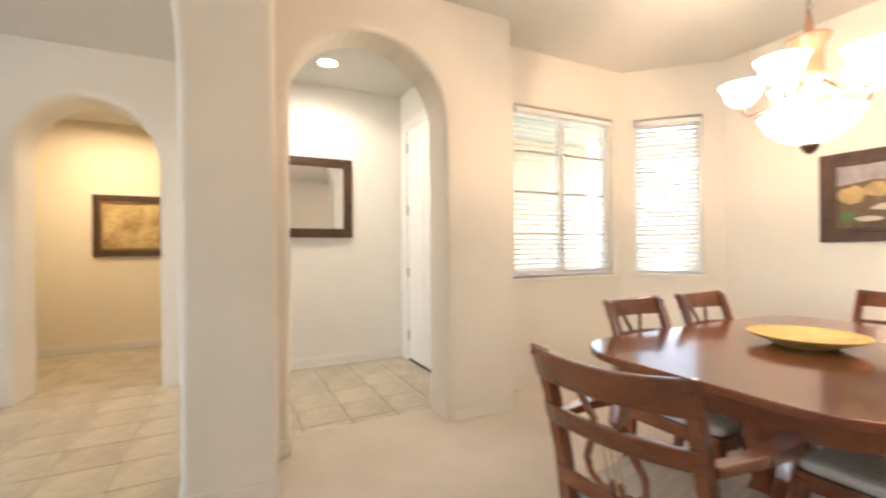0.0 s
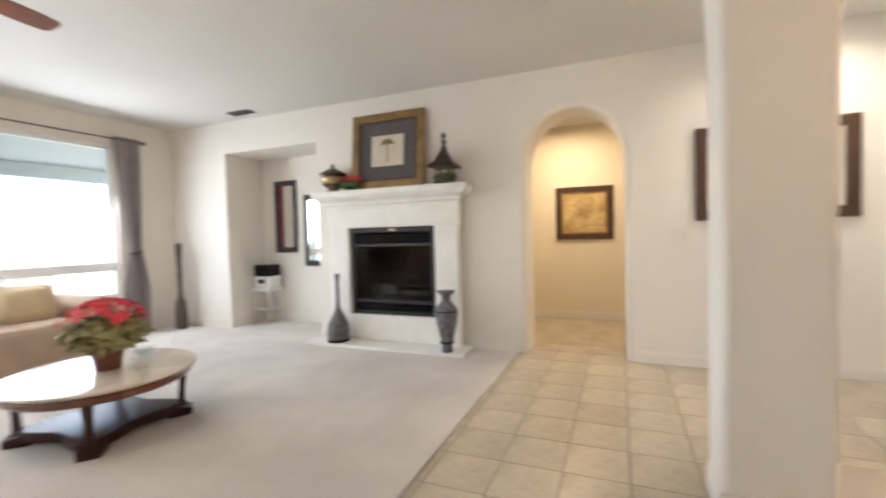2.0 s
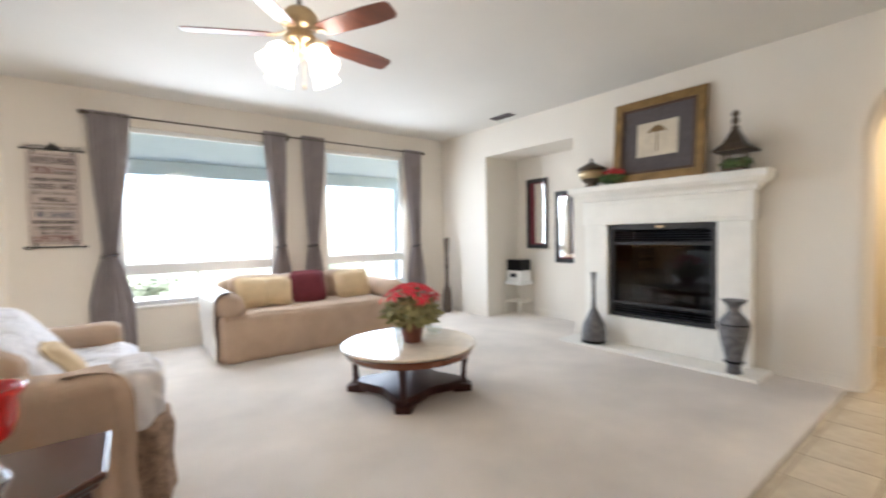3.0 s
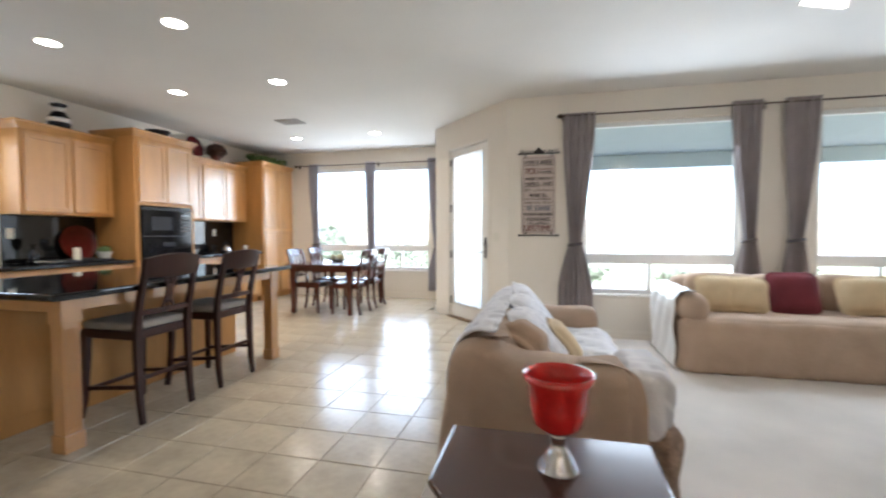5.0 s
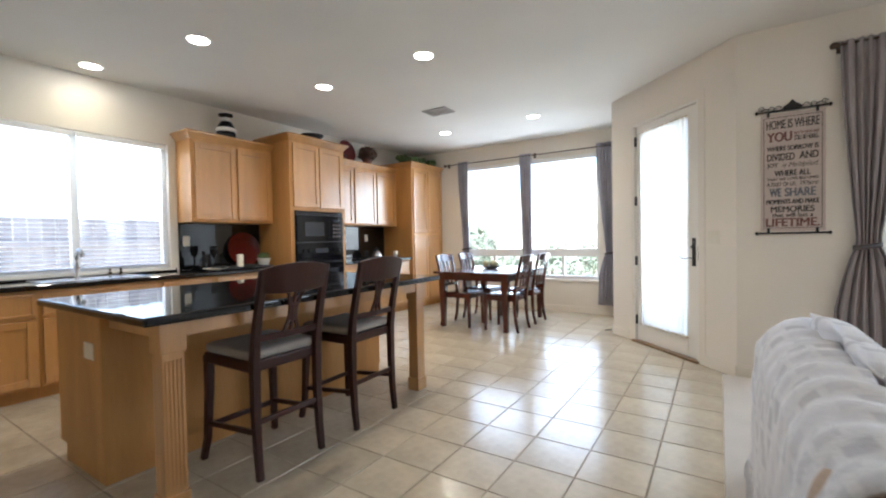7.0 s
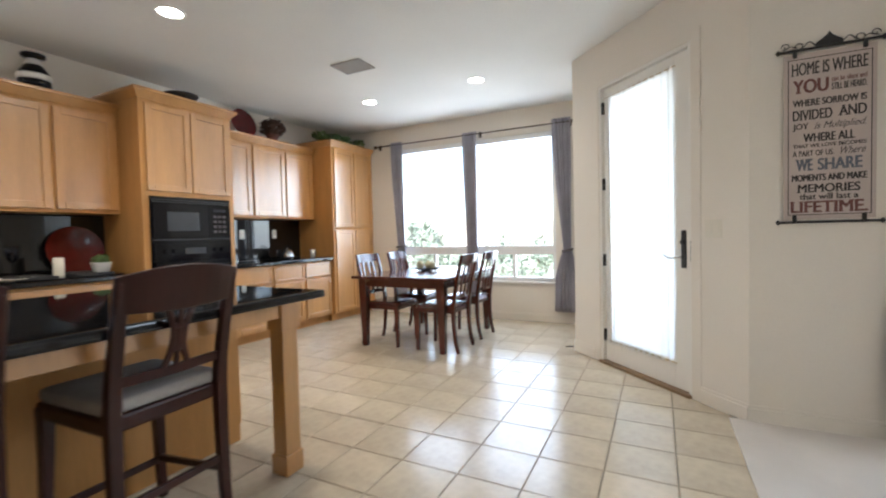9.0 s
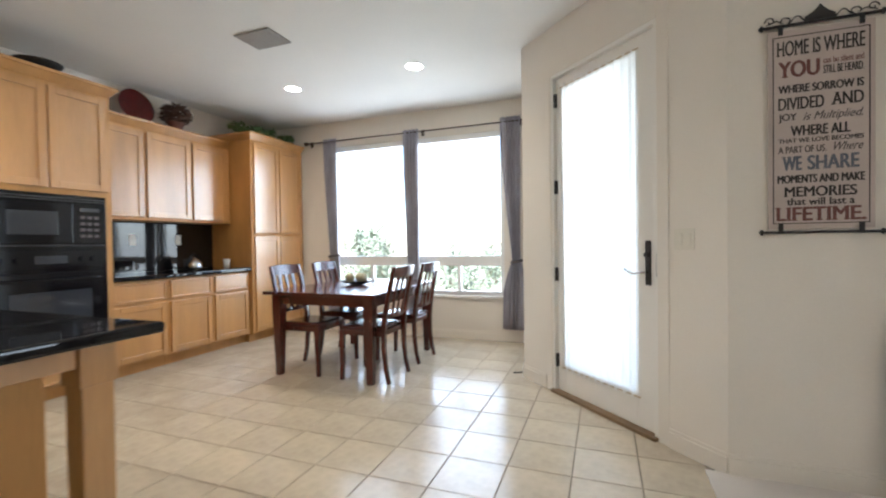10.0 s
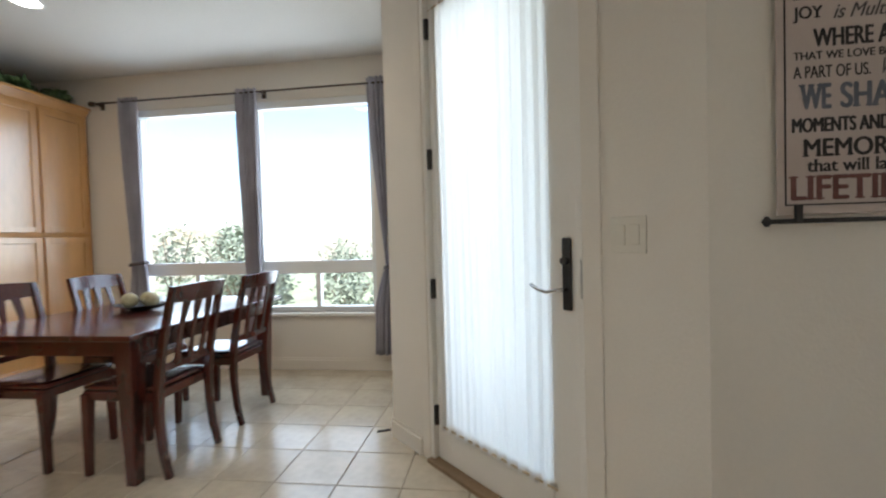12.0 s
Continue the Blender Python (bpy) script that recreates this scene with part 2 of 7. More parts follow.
    wax=mat("cream_wax", (0.75, 0.70, 0.58), 0.5, var=0.05),
    yellow=mat("yellow_fruit", (0.65, 0.42, 0.04), 0.45, var=0.15),
    marble=mat("cream_marble", (0.66, 0.58, 0.47), 0.07, var=0.18, scale=4, fine=18),
    ball=mat("carved_ball", (0.46, 0.42, 0.27), 0.6, var=0.4, scale=20),
    threshold=mat("oak_threshold", (0.22, 0.14, 0.07), 0.5, var=0.3),
    mirror=mat("mirror_silver", (0.86, 0.87, 0.87), 0.02, metal=1.0, var=0.0),
    canglow=glow("lamp_lens", (1.0, 0.93, 0.80), 6),
    shadeglow=glow("frosted_lamp_glass", (1.0, 0.90, 0.76), 1.5),
    bowlglow=glow("lit_frosted_bowl_glass", (1.0, 0.78, 0.56), 4.0),
    floral=mat("ochre_floral_print", (0.66, 0.52, 0.24), 0.7, scale=4, fine=24, dark=(0.24, 0.12, 0.03)),
    scenery=mat("mauve_grey_painted_sky", (0.34, 0.30, 0.30), 0.6, var=0.4, scale=6, fine=25),
    palepaint=mat("pale_painted_river", (0.60, 0.52, 0.40), 0.6, var=0.3, scale=8),
    voile=sheer("white_voile", (0.92, 0.90, 0.86), 0.62),
    glass=pane_glass("window_glass"),
    clear=pane_glass("clear_glass", (0.92, 0.95, 0.95)),
    firefront=pane_glass("fire_glass", (0.45, 0.45, 0.47)),
)


for varnished in ("maple",):
    bs = M[varnished].node_tree.nodes["Principled BSDF"]
    bs.inputs["Coat Weight"].default_value = 1.0
    bs.inputs["Coat Roughness"].default_value = 0.27
    bs.inputs["Coat IOR"].default_value = 1.8


def woven_blocks(m, ground, block):
    """Rows of woven grey blocks on a pale cloth."""
    N, L = m.node_tree.nodes, m.node_tree.links
    tc, sp, ad, cb, br = [N.new("ShaderNode" + k) for k in ("TexCoord", "SeparateXYZ", "Math", "CombineXYZ", "TexBrick")]
    L.new(tc.outputs["Object"], sp.inputs[0])
    L.new(sp.outputs[0], ad.inputs[0])
    L.new(sp.outputs[2], ad.inputs[1])
    L.new(ad.outputs[0], cb.inputs[0])
    L.new(sp.outputs[1], cb.inputs[1])
    L.new(cb.outputs[0], br.inputs[0])
    br.inputs["Scale"].default_value = 1.0
    br.inputs["Color1"].default_value = (*block, 1)
    br.inputs["Color2"].default_value = (*[min(1, c * 1.35) for c in block], 1)
    br.inputs["Mortar"].default_value = (*ground, 1)
    br.inputs["Mortar Size"].default_value = 0.022
    br.inputs["Mortar Smooth"].default_value = 0.6
    br.inputs["Brick Width"].default_value = 0.115
    br.inputs["Row Height"].default_value = 0.072
    L.new(br.outputs[0], N["Principled BSDF"].inputs["Base Color"])


woven_blocks(M["throw"], (0.74, 0.73, 0.74), (0.56, 0.55, 0.57))


# ---- mesh helpers ----
def finish(name, bm, material, parent=None, label="", smooth=False, bevel=0.0, segs=2):
    bmesh.ops.recalc_face_normals(bm, faces=bm.faces)
    me = bpy.data.meshes.new(name)
    bm.to_mesh(me)
    bm.free()
    me.materials.append(M[material])
    if smooth:
        me.polygons.foreach_set("use_smooth", [True] * len(me.polygons))
        me.update()
    ob = new(name, me)
    if parent is not None:
        ob.parent = parent
    if bevel:
        bv = ob.modifiers.new("bevel", "BEVEL")
        bv.width, bv.segments, bv.limit_method, bv.angle_limit = bevel, segs, "ANGLE", radians(40)
    if label:
        ob["label"] = label
    return ob


part = finish


def setting(name, bm, material, bevel=0.0, smooth=False, parent=None):
    ob = finish(name, bm, material, parent, "", smooth, bevel)
    if parent is None:
        ob["kind"] = "structure"
    return ob


def thing(name, m, label, category, group=""):
    ob = new(name)
    ob.matrix_world = m
    ob.empty_display_size = 0.1
    return tagged(ob, label, category, group)


def box(bm, x0, x1, y0, y1, z0, z1):
    v = [bm.verts.new(p) for p in ((x0, y0, z0), (x1, y0, z0), (x1, y1, z0), (x0, y1, z0), (x0, y0, z1), (x1, y0, z1), (x1, y1, z1), (x0, y1, z1))]
    for f in ((0, 3, 2, 1), (4, 5, 6, 7), (0, 1, 5, 4), (1, 2, 6, 5), (2, 3, 7, 6), (3, 0, 4, 7)):
        bm.faces.new([v[i] for i in f])
    return v


def boxes(*dims):
    bm = bmesh.new()
    for d in dims:
        box(bm, *d)
    return bm


def prism(bm, outline, z0, z1):
    """A flat outline of (x, y) raised from z0 to z1."""
    a = [bm.verts.new((x, y, z0)) for x, y in outline]
    b = [bm.verts.new((x, y, z1)) for x, y in outline]
    n = len(a)
    bm.faces.new(a[::-1])
    bm.faces.new(b)
    for i in range(n):
        bm.faces.new((a[i], a[(i + 1) % n], b[(i + 1) % n], b[i]))


def lathe(bm, profile, cx=0.0, cy=0.0, segs=24, squash=1.0, close=True):
    """Turns a profile of (radius, z) round the vertical through (cx, cy)."""
    rings = []
    for r, z in profile:
        rings.append([bm.verts.new((cx + max(r, 1e-4) * math.cos(2 * math.pi * k / segs), cy + squash * max(r, 1e-4) * math.sin(2 * math.pi * k / segs), z)) for k in range(segs)])
    for a, b in zip(rings, rings[1:]):
        for k in range(segs):
            bm.faces.new((a[k], a[(k + 1) % segs], b[(k + 1) % segs], b[k]))
    if close:
        bm.faces.new(rings[0][::-1])
        bm.faces.new(rings[-1])


def sweep(bm, pts, w, d=None, sides=4, ref=(0, 0, 1), taper=None):
    """A bar along pts: w across, d in the other direction; round if sides is more than 4."""
    pts = [Vector(p) for p in pts]
    d = w if d is None else d
    rings = []
    for i, p in enumerate(pts):
        t = (pts[min(i + 1, len(pts) - 1)] - pts[max(i - 1, 0)]).normalized()
        s = t.cross(Vector(ref))
        if s.length < 1e-3:
            s = t.cross(Vector((1, 0, 0)))
        s.normalize()
        u = s.cross(t).normalized()
        k = taper[i] if taper else 1
        ring = []
        for j in range(sides):
            a = 2 * math.pi * (j + 0.5) / sides
            f = 0.7071 if sides == 4 else 0.5
            ring.append(bm.verts.new(p + s * (math.cos(a) * w * f * k) + u * (math.sin(a) * d * f * k)))
        rings.append(ring)
    for a, b in zip(rings, rings[1:]):
        for j in range(sides):
            bm.faces.new((a[j], a[(j + 1) % sides], b[(j + 1) % sides], b[j]))
    bm.faces.new(rings[0][::-1])
    bm.faces.new(rings[-1])


def soft(bm, x0, x1, y0, y1, z0, z1, r=0.08, n=12, lump=0.0, seed=0.0, pinch=0.0, flatbottom=False):
    """An upholstered block with round edges and slight lumps."""
    c = Vector(((x0 + x1) / 2, (y0 + y1) / 2, (z0 + z1) / 2))
    h = Vector(((x1 - x0) / 2, (y1 - y0) / 2, (z1 - z0) / 2))
    r = min(r, min(h) * 0.98)
    b2 = bmesh.new()
    bmesh.ops.create_cube(b2, size=2)
    bmesh.ops.subdivide_edges(b2, edges=b2.edges, cuts=n, use_grid_fill=True)
    vm = {}
    for v in b2.verts:
        q = Vector(v.co)
        p = Vector((q.x * h.x, q.y * h.y, q.z * h.z))
        inner = Vector([max(-(h[i] - r), min(h[i] - r, p[i])) for i in range(3)])
        o = p - inner
        if o.length > 1e-6:
            cube = max(abs(o[i]) for i in range(3))
            p = inner + o.normalized() * cube
        if pinch:
            k = 1 - pinch * (q.x * q.x * q.y * q.y + 0.6 * (max(abs(q.x), abs(q.y)) ** 3))
            p.z *= max(0.12, k)
            e = 0.06 * (1 - q.x * q.x * q.y * q.y)
            p.x *= 1 - e * (1 - abs(q.y)) * 0.5 * abs(q.x)
        p += c
        if lump:
            amt = lump
            if flatbottom and p.z < z0 + 0.03:
                amt = 0
            nv = noise.noise_vector(p * 4.5 + Vector((seed, seed * 1.7, 0)))
            p += nv * amt
        vm[v] = bm.verts.new(p)
    for f in b2.faces:
        bm.faces.new([vm[v] for v in f.verts])
    b2.free()


def arc(cx, cy, r, a0, a1, n):
    return [(cx + r * math.cos(radians(a0 + (a1 - a0) * i / n)), cy + r * math.sin(radians(a0 + (a1 - a0) * i / n))) for i in range(n + 1)]


def wall_slab(bm, axis, p0, p1, a0, a1, z0, z1, holes=()):
    """A wall between the planes p0 and p1 of an axis, along the other from a0 to a1, with holes (from, to, bottom, top)."""
    cuts = sorted({a0, a1, *[h[0] for h in holes], *[h[1] for h in holes]})
    for s, e in zip(cuts, cuts[1:]):
        if e - s < 1e-6:
            continue
        mid = (s + e) / 2
        spans, z = [], z0
        for h in sorted([h for h in holes if h[0] < mid < h[1]], key=lambda h: h[2]):
            if h[2] > z:
                spans.append((z, h[2]))
            z = h[3]
        if z < z1:
            spans.append((z, z1))
        for lo, hi in spans:
            if axis == "x":
                box(bm, p0, p1, s, e, lo, hi)
            else:
                box(bm, s, e, p0, p1, lo, hi)
    return bm


def arch_opening(bm, p0, p1, y0, y1, spring, top, z_hole, r=0.045, n=20):
    """Lining of an arched opening through a wall whose faces are x = p0 (near) and x = p1: round edges, spandrels up to z_hole."""
    c, a, b = (y0 + y1) / 2, (y1 - y0) / 2, top - spring
    pts = [(y0, -0.02, -1, 0)]
    pts.append((y0, spring, -1, 0))
    for i in range(1, n):
        th = math.pi - math.pi * i / n
        ny, nz = math.cos(th) / a, math.sin(th) / b
        l = math.hypot(ny, nz)
        pts.append((c + a * math.cos(th), spring + b * math.sin(th), ny / l, nz / l))
    pts.append((y1, spring, 1, 0))
    pts.append((y1, -0.02, 1, 0))
    prof = [(p0, r)] + [(p0 + r * (1 - math.cos(radians(q))), r * (1 - math.sin(radians(q)))) for q in (22, 45, 68, 90)]
    prof += [(p1 - r * (1 - math.cos(radians(q))), r * (1 - math.sin(radians(q)))) for q in (90, 68, 45, 22)] + [(p1, r)]
    rings = [[bm.verts.new((px, y + ny * off, z + nz * off)) for px, off in prof] for y, z, ny, nz in pts]
    for A, B in zip(rings, rings[1:]):
        for j in range(len(prof) - 1):
            bm.faces.new((A[j], A[j + 1], B[j + 1], B[j]))
    # flat spandrels on both faces
    Y0, Y1 = y0 - r, y1 + r
    for px, idx in ((p0, 0), (p1, len(prof) - 1)):
        for i in range(1, len(pts) - 2):
            u, v = rings[i][idx].co, rings[i + 1][idx].co
            q = [bm.verts.new((px, u.y, u.z)), bm.verts.new((px, v.y, v.z)), bm.verts.new((px, v.y, z_hole)), bm.verts.new((px, u.y, z_hole))]
            bm.faces.new(q)
    return (Y0, Y1, -0.02, z_hole)


# ---- walls, ceiling, openings ----
Z0 = -0.05
EX, NY, KX, KY, FY = 4.54, 7.45, -5.93, 9.96, -0.90


def baseboard(run, h=0.11, t=0.014):
    """run: (x, y) corners of the wall's foot, with the room on the left."""
    bm = bmesh.new()
    for (xa, ya), (xb, yb) in zip(run, run[1:]):
        L = math.hypot(xb - xa, yb - ya)
        nx, ny = -(yb - ya) / L, (xb - xa) / L
        base = [(xa, ya), (xb, yb), (xb + nx * t, yb + ny * t), (xa + nx * t, ya + ny * t)]
        prism(bm, base, 0.0, h - 0.02)
        t2 = t * 0.6
        prism(bm, [(xa, ya), (xb, yb), (xb + nx * t2, yb + ny * t2), (xa + nx * t2, ya + ny * t2)], h - 0.0199, h)
    return setting("baseboard", bm, "wall", bevel=0.003)


# fireplace wall with the arch to the hall and the niche
bm = bmesh.new()
HA = arch_opening(bm, EX, EX + 0.46, 1.33, 2.27, 1.92, 2.44, 2.55, 0.06)
wall_slab(bm, "x", EX, EX + 0.46, FY - 0.12, NY + 0.12, Z0, H, [HA, (4.84, 6.38, Z0, 2.42), (3.30, 4.30, 0.30, 1.35)])
setting("wall_east", bm, "wall")
for dims in ((5.0, 5.22, 4.72, 4.838, Z0, 2.54), (5.0, 5.22, 6.382, 6.5, Z0, 2.54), (5.22, 5.34, 4.72, 6.5, Z0, 2.54), (5.001, 5.219, 4.84, 6.38, 2.422, 2.54)):
    setting("niche", boxes(dims), "wall")
# hall behind the arch
for dims in ((6.46, 6.58, -0.2, 4.7, Z0, 2.7), (5.001, 6.459, 4.6, 4.7, Z0, 2.7), (5.001, 6.459, -0.2, -0.1, Z0, 2.7)):
    setting("wall_hall", boxes(dims), "lamplitwall")
setting("hall_ceiling", boxes((5.001, 6.58, -0.2, 4.7, 2.7, 2.8)), "ceiling")
baseboard([(6.46, -0.1), (6.46, 4.6)])
# window wall of the living room
bm = bmesh.new()
LW = [(0.14, 1.76, 0.53, 2.50), (2.46, 3.78, 0.53, 2.50)]
wall_slab(bm, "y", NY, NY + 0.14, -0.73, EX - 0.001, Z0, H, LW)
setting("wall_window", bm, "wall")
# slanted wall with the glazed door: from (-0.73, 7.45) to (-1.96, 8.70)
SA, SB = Vector((-0.73, 7.451, 0)), Vector((-1.955, 8.70, 0))
SD = (SB - SA).normalized()
SN = Vector((SD.y, -SD.x, 0))  # outward
SLEN = (SB - SA).length
DOOR_A, DOOR_B, DOOR_H = 0.40, 1.36, 2.46


def slant(u, off, z):
    """u along the slanted wall, off outward from its face."""
    p = SA + SD * u + SN * off
    return (p.x, p.y, z)


def slant_m(u, off=0.0, z=0.0):
    """A pose on the slanted wall: x along it towards the nook, y outward, z up."""
    p = SA + SD * u + SN * off
    return Matrix.Translation((p.x, p.y, z)) @ Matrix(((SD.x, SN.x, 0, 0), (SD.y, SN.y, 0, 0), (0, 0, 1, 0), (0, 0, 0, 1)))


bm = bmesh.new()
wall_slab(bm, "y", 0, 0.14, 0.0, SLEN, Z0, H, [(DOOR_A, DOOR_B, Z0, DOOR_H)])
bm.transform(slant_m(0))
setting("wall_slanted", bm, "wall")
# nook walls
bm = boxes((SB.x, SB.x + 0.14, SB.y + 0.005, KY + 0.14, Z0, H))
setting("wall_nook_side", bm, "wall")
NW = [(-4.80, -2.40, 0.53, 2.50)]
bm = bmesh.new()
wall_slab(bm, "y", KY, KY + 0.14, KX - 0.14, SB.x - 0.001, Z0, H, NW)
setting("wall_nook", bm, "wall")
KW = [(3.84, 5.45, 0.95, 2.30)]
bm = bmesh.new()
wall_slab(bm, "x", KX - 0.14, KX, 1.4, KY - 0.001, Z0, H, KW)
setting("wall_kitchen", bm, "wall")
setting("wall_south", boxes((KX - 0.14, -1.901, 1.28, 1.40, Z0, H)), "wall")
setting("wall_west", boxes((-2.02, -1.9, -3.1, 1.279, Z0, H)), "wall")

# wall with the arch to the entry, and the pillar at its end
AX0, AX1 = 2.69, 2.99
bm = bmesh.new()
FA = arch_opening(bm, AX0, AX1, -0.51, 0.49, 2.02, 2.53, 2.64, 0.035)
wall_slab(bm, "x", AX0, AX1, -1.04, 0.88, Z0, H, [FA])
setting("wall_arch", bm, "wall")
bm = bmesh.new()
n = 8
prof = [(0.0, 0.0), (0.0, 1.85)] + [(0.10 * (i / n) ** 2, 1.85 + 0.95 * i / n) for i in range(1, n + 1)]
r = 0.035
for (da, za), (db, zb) in zip(prof, prof[1:]):
    def ring(dd):
        return arc(2.30 + r, 0.60 + r, r, 180, 270, 4) + [(AX0 - 0.001, 0.60), (AX0 - 0.001, 0.90), (2.56, 1.0 + dd)] + arc(2.30 + r, 1.0 + dd - r, r, 90, 180, 4)
    A, B = [bm.verts.new((x, y, za)) for x, y in ring(da)], [bm.verts.new((x, y, zb)) for x, y in ring(db)]
    for i in range(len(A)):
        bm.faces.new((A[i], A[(i + 1) % len(A)], B[(i + 1) % len(A)], B[i]))
bmesh.ops.remove_doubles(bm, verts=bm.verts, dist=1e-5)
setting("pillar", bm, "wall")
baseboard([(AX0 - 0.02, 0.60), (2.30, 0.60), (2.30, 1.0), (2.56, 1.0), (AX0, 0.90), (AX0, 0.88), (AX1, 0.88)])
# entry
bm = bmesh.new()
wall_slab(bm, "y", FY - 0.12, FY, AX1 + 0.001, EX - 0.001, Z0, H, [(3.44, 4.38, Z0, 2.45)])
setting("wall_entry", bm, "wall")
# dining room: window wall, slanted bay wall, back wall
WX = 3.02
bm = bmesh.new()
wall_slab(bm, "x", WX, WX + 0.14, -2.56, -1.041, Z0, H, [(-2.46, -1.30, 0.93, 2.38)])
setting("wall_dining_window", bm, "wall")
BM = Matrix.Translation((WX, -2.56, 0)) @ Matrix.Rotation(radians(225), 4, "Z")
bm = bmesh.new()
wall_slab(bm, "y", 0, 0.14, 0.0, 0.86, Z0, H, [(0.11, 0.69, 0.93, 2.38)])
bm.transform(BM)
setting("wall_bay", bm, "wall")
BE = BM @ Vector((0.86, 0, 0))
setting("wall_dining", boxes((-1.9, BE.x + 0.20, BE.y - 0.14, BE.y, Z0, H)), "wall")
baseboard([(-1.9, BE.y), (BE.x, BE.y), (WX, -2.56), (WX, -1.04), (AX0, -1.04), (AX0, -0.545)])
baseboard([(AX0, 0.52), (AX0, 0.60)])
baseboard([(AX1, -0.545), (AX1, FY), (3.36, FY)])
baseboard([(4.46, FY), (EX, FY), (EX, 1.26)])
baseboard([(EX, 2.34), (EX, 2.83)])
baseboard([(EX, 4.775), (EX, 4.84), (5.22, 4.84), (5.22, 6.38), (EX, 6.38), (EX, NY), (-0.73, NY), tuple(slant(DOOR_A - 0.075, 0, 0)[:2])])
baseboard([tuple(slant(DOOR_B + 0.075, 0, 0)[:2]), (SB.x, SB.y), (SB.x, KY), (-5.2, KY)])

# ceiling with room for nothing but lamps
setting("ceiling", boxes((-6.2, 5.2, -4.2, 10.2, H, H + 0.12)), "ceiling")
setting("roof", boxes((-6.4, 3.25, -4.3, 10.3, H + 0.4, H + 0.55), (3.251, 6.7, -1.1, 7.7, H + 0.4, H + 0.55)), "roof")
# floor slab, carpets
setting("floor", boxes((-6.2, 6.8, -4.2, 10.2, -0.12, -0.004)), "grout")
bm = bmesh.new()
box(bm, -0.83, EX + 0.01, 2.37, NY + 0.01, -0.003, 0.012)
box(bm, EX + 0.011, 5.23, 4.84, 6.38, -0.003, 0.012)
setting("carpet_living", bm, "carpet", bevel=0.006)
setting("carpet_dining", boxes((-1.9, 2.70, -3.6, 0.80, -0.003, 0.012), (2.701, 2.96, -0.53, 0.52, -0.003, 0.012), (2.701, WX + 0.01, -3.6, -1.0, -0.003, 0.012)), "dcarpet")


# ---- windows and doors ----
def window(m, w, h, rail=None, mull=(), low=(), frame=0.05, depth=0.07, bars=(), name="window"):
    """A vinyl window: outer frame, rails, mullions, panes. m: x along the wall, y outward, z up, origin at the lower corner."""
    win = thing(name, m, "white vinyl window with clear panes set in a painted wall", "window")
    part("frame", boxes((0, frame, 0, depth, 0, h), (w - frame, w, 0, depth, 0, h), (frame, w - frame, 0, depth, 0, frame), (frame, w - frame, 0, depth, h - frame, h)), "vinyl", win, bevel=0.004)
    if rail:
        part("rail", boxes((frame, w - frame, 0.002, depth - 0.01, rail[0], rail[1])), "vinyl", win, bevel=0.004)
    for u in mull:
        part("mullion", boxes((u - 0.03, u + 0.03, 0.003, depth - 0.01, (rail[1] if rail else frame), h - frame)), "vinyl", win, bevel=0.004)
    for u in low:
        part("mullion", boxes((u - 0.022, u + 0.022, 0.003, depth - 0.01, frame, rail[0])), "vinyl", win, bevel=0.003)
    for z in bars:
        part("muntin", boxes((frame, w - frame, 0.018, 0.034, z - 0.009, z + 0.009)), "hinge", win)
    g = part("pane", boxes((frame - 0.005, w - frame + 0.005, 0.035, 0.041, frame, h - frame)), "glass", win)
    g.visible_shadow = False
    win["kind"] = "structure"
    del win["category"]
    return win


def on_north(x, y, z):
    """A pose at the left end of an opening in a wall whose outside is +y."""
    return pose(x, y, z)


for (a, b, lo, hi), nm in zip(LW, ("window_1", "window_2")):
    window(on_north(a, NY + 0.05, lo), b - a, hi - lo, rail=(0.345, 0.46), low=((b - a) * 0.45,), name=nm)
    setting("window_sill", boxes((a - 0.03, b + 0.03, NY - 0.03, NY + 0.05, lo - 0.03, lo)), "trim", bevel=0.006)
for a, b, nm in ((-4.80, -3.62, "window_3"), (-3.56, -2.40, "window_4")):
    window(on_north(a, KY + 0.05, 0.53), b - a, 1.97, rail=(0.36, 0.48), low=((b - a) * 0.5,), name=nm)
setting("window_head", boxes((-4.80, -3.621, KY + 0.012, KY + 0.049, 2.43, 2.499)), "vinyl", bevel=0.003)
setting("window_head", boxes((-3.559, -2.40, KY + 0.012, KY + 0.049, 2.43, 2.499)), "vinyl", bevel=0.003)
setting("window_post", boxes((-3.62, -3.56, KY + 0.01, KY + 0.13, 0.53, 2.50)), "trim")
setting("window_sill", boxes((-4.83, -2.37, KY - 0.03, KY + 0.05, 0.50, 0.53)), "trim", bevel=0.006)
window(Matrix.Translation((KX - 0.05, 3.84, 0.95)) @ Matrix.Rotation(radians(90), 4, "Z"), 1.61, 1.35, mull=(0.80,), name="window_5")
setting("window_sill", boxes((KX - 0.06, KX + 0.04, 3.81, 5.48, 0.925, 0.95)), "trim", bevel=0.006)
window(Matrix.Translation((WX + 0.06, -2.46, 0.93)) @ Matrix.Rotation(radians(-90), 4, "Z") @ Matrix.Translation((-1.16, 0, 0)), 1.16, 1.45, mull=(0.58,), bars=(0.37, 0.73, 1.08), name="window_6")
window(BM @ Matrix.Translation((0.11, 0.06, 0.93)), 0.58, 1.45, name="window_7")
setting("window_sill", boxes((WX - 0.025, WX + 0.05, -2.50, -1.27, 0.905, 0.93)), "trim", bevel=0.005)
bm = boxes((0.08, 0.72, -0.025, 0.05, 0.905, 0.93))
bm.transform(BM)
setting("window_sill", bm, "trim", bevel=0.005)


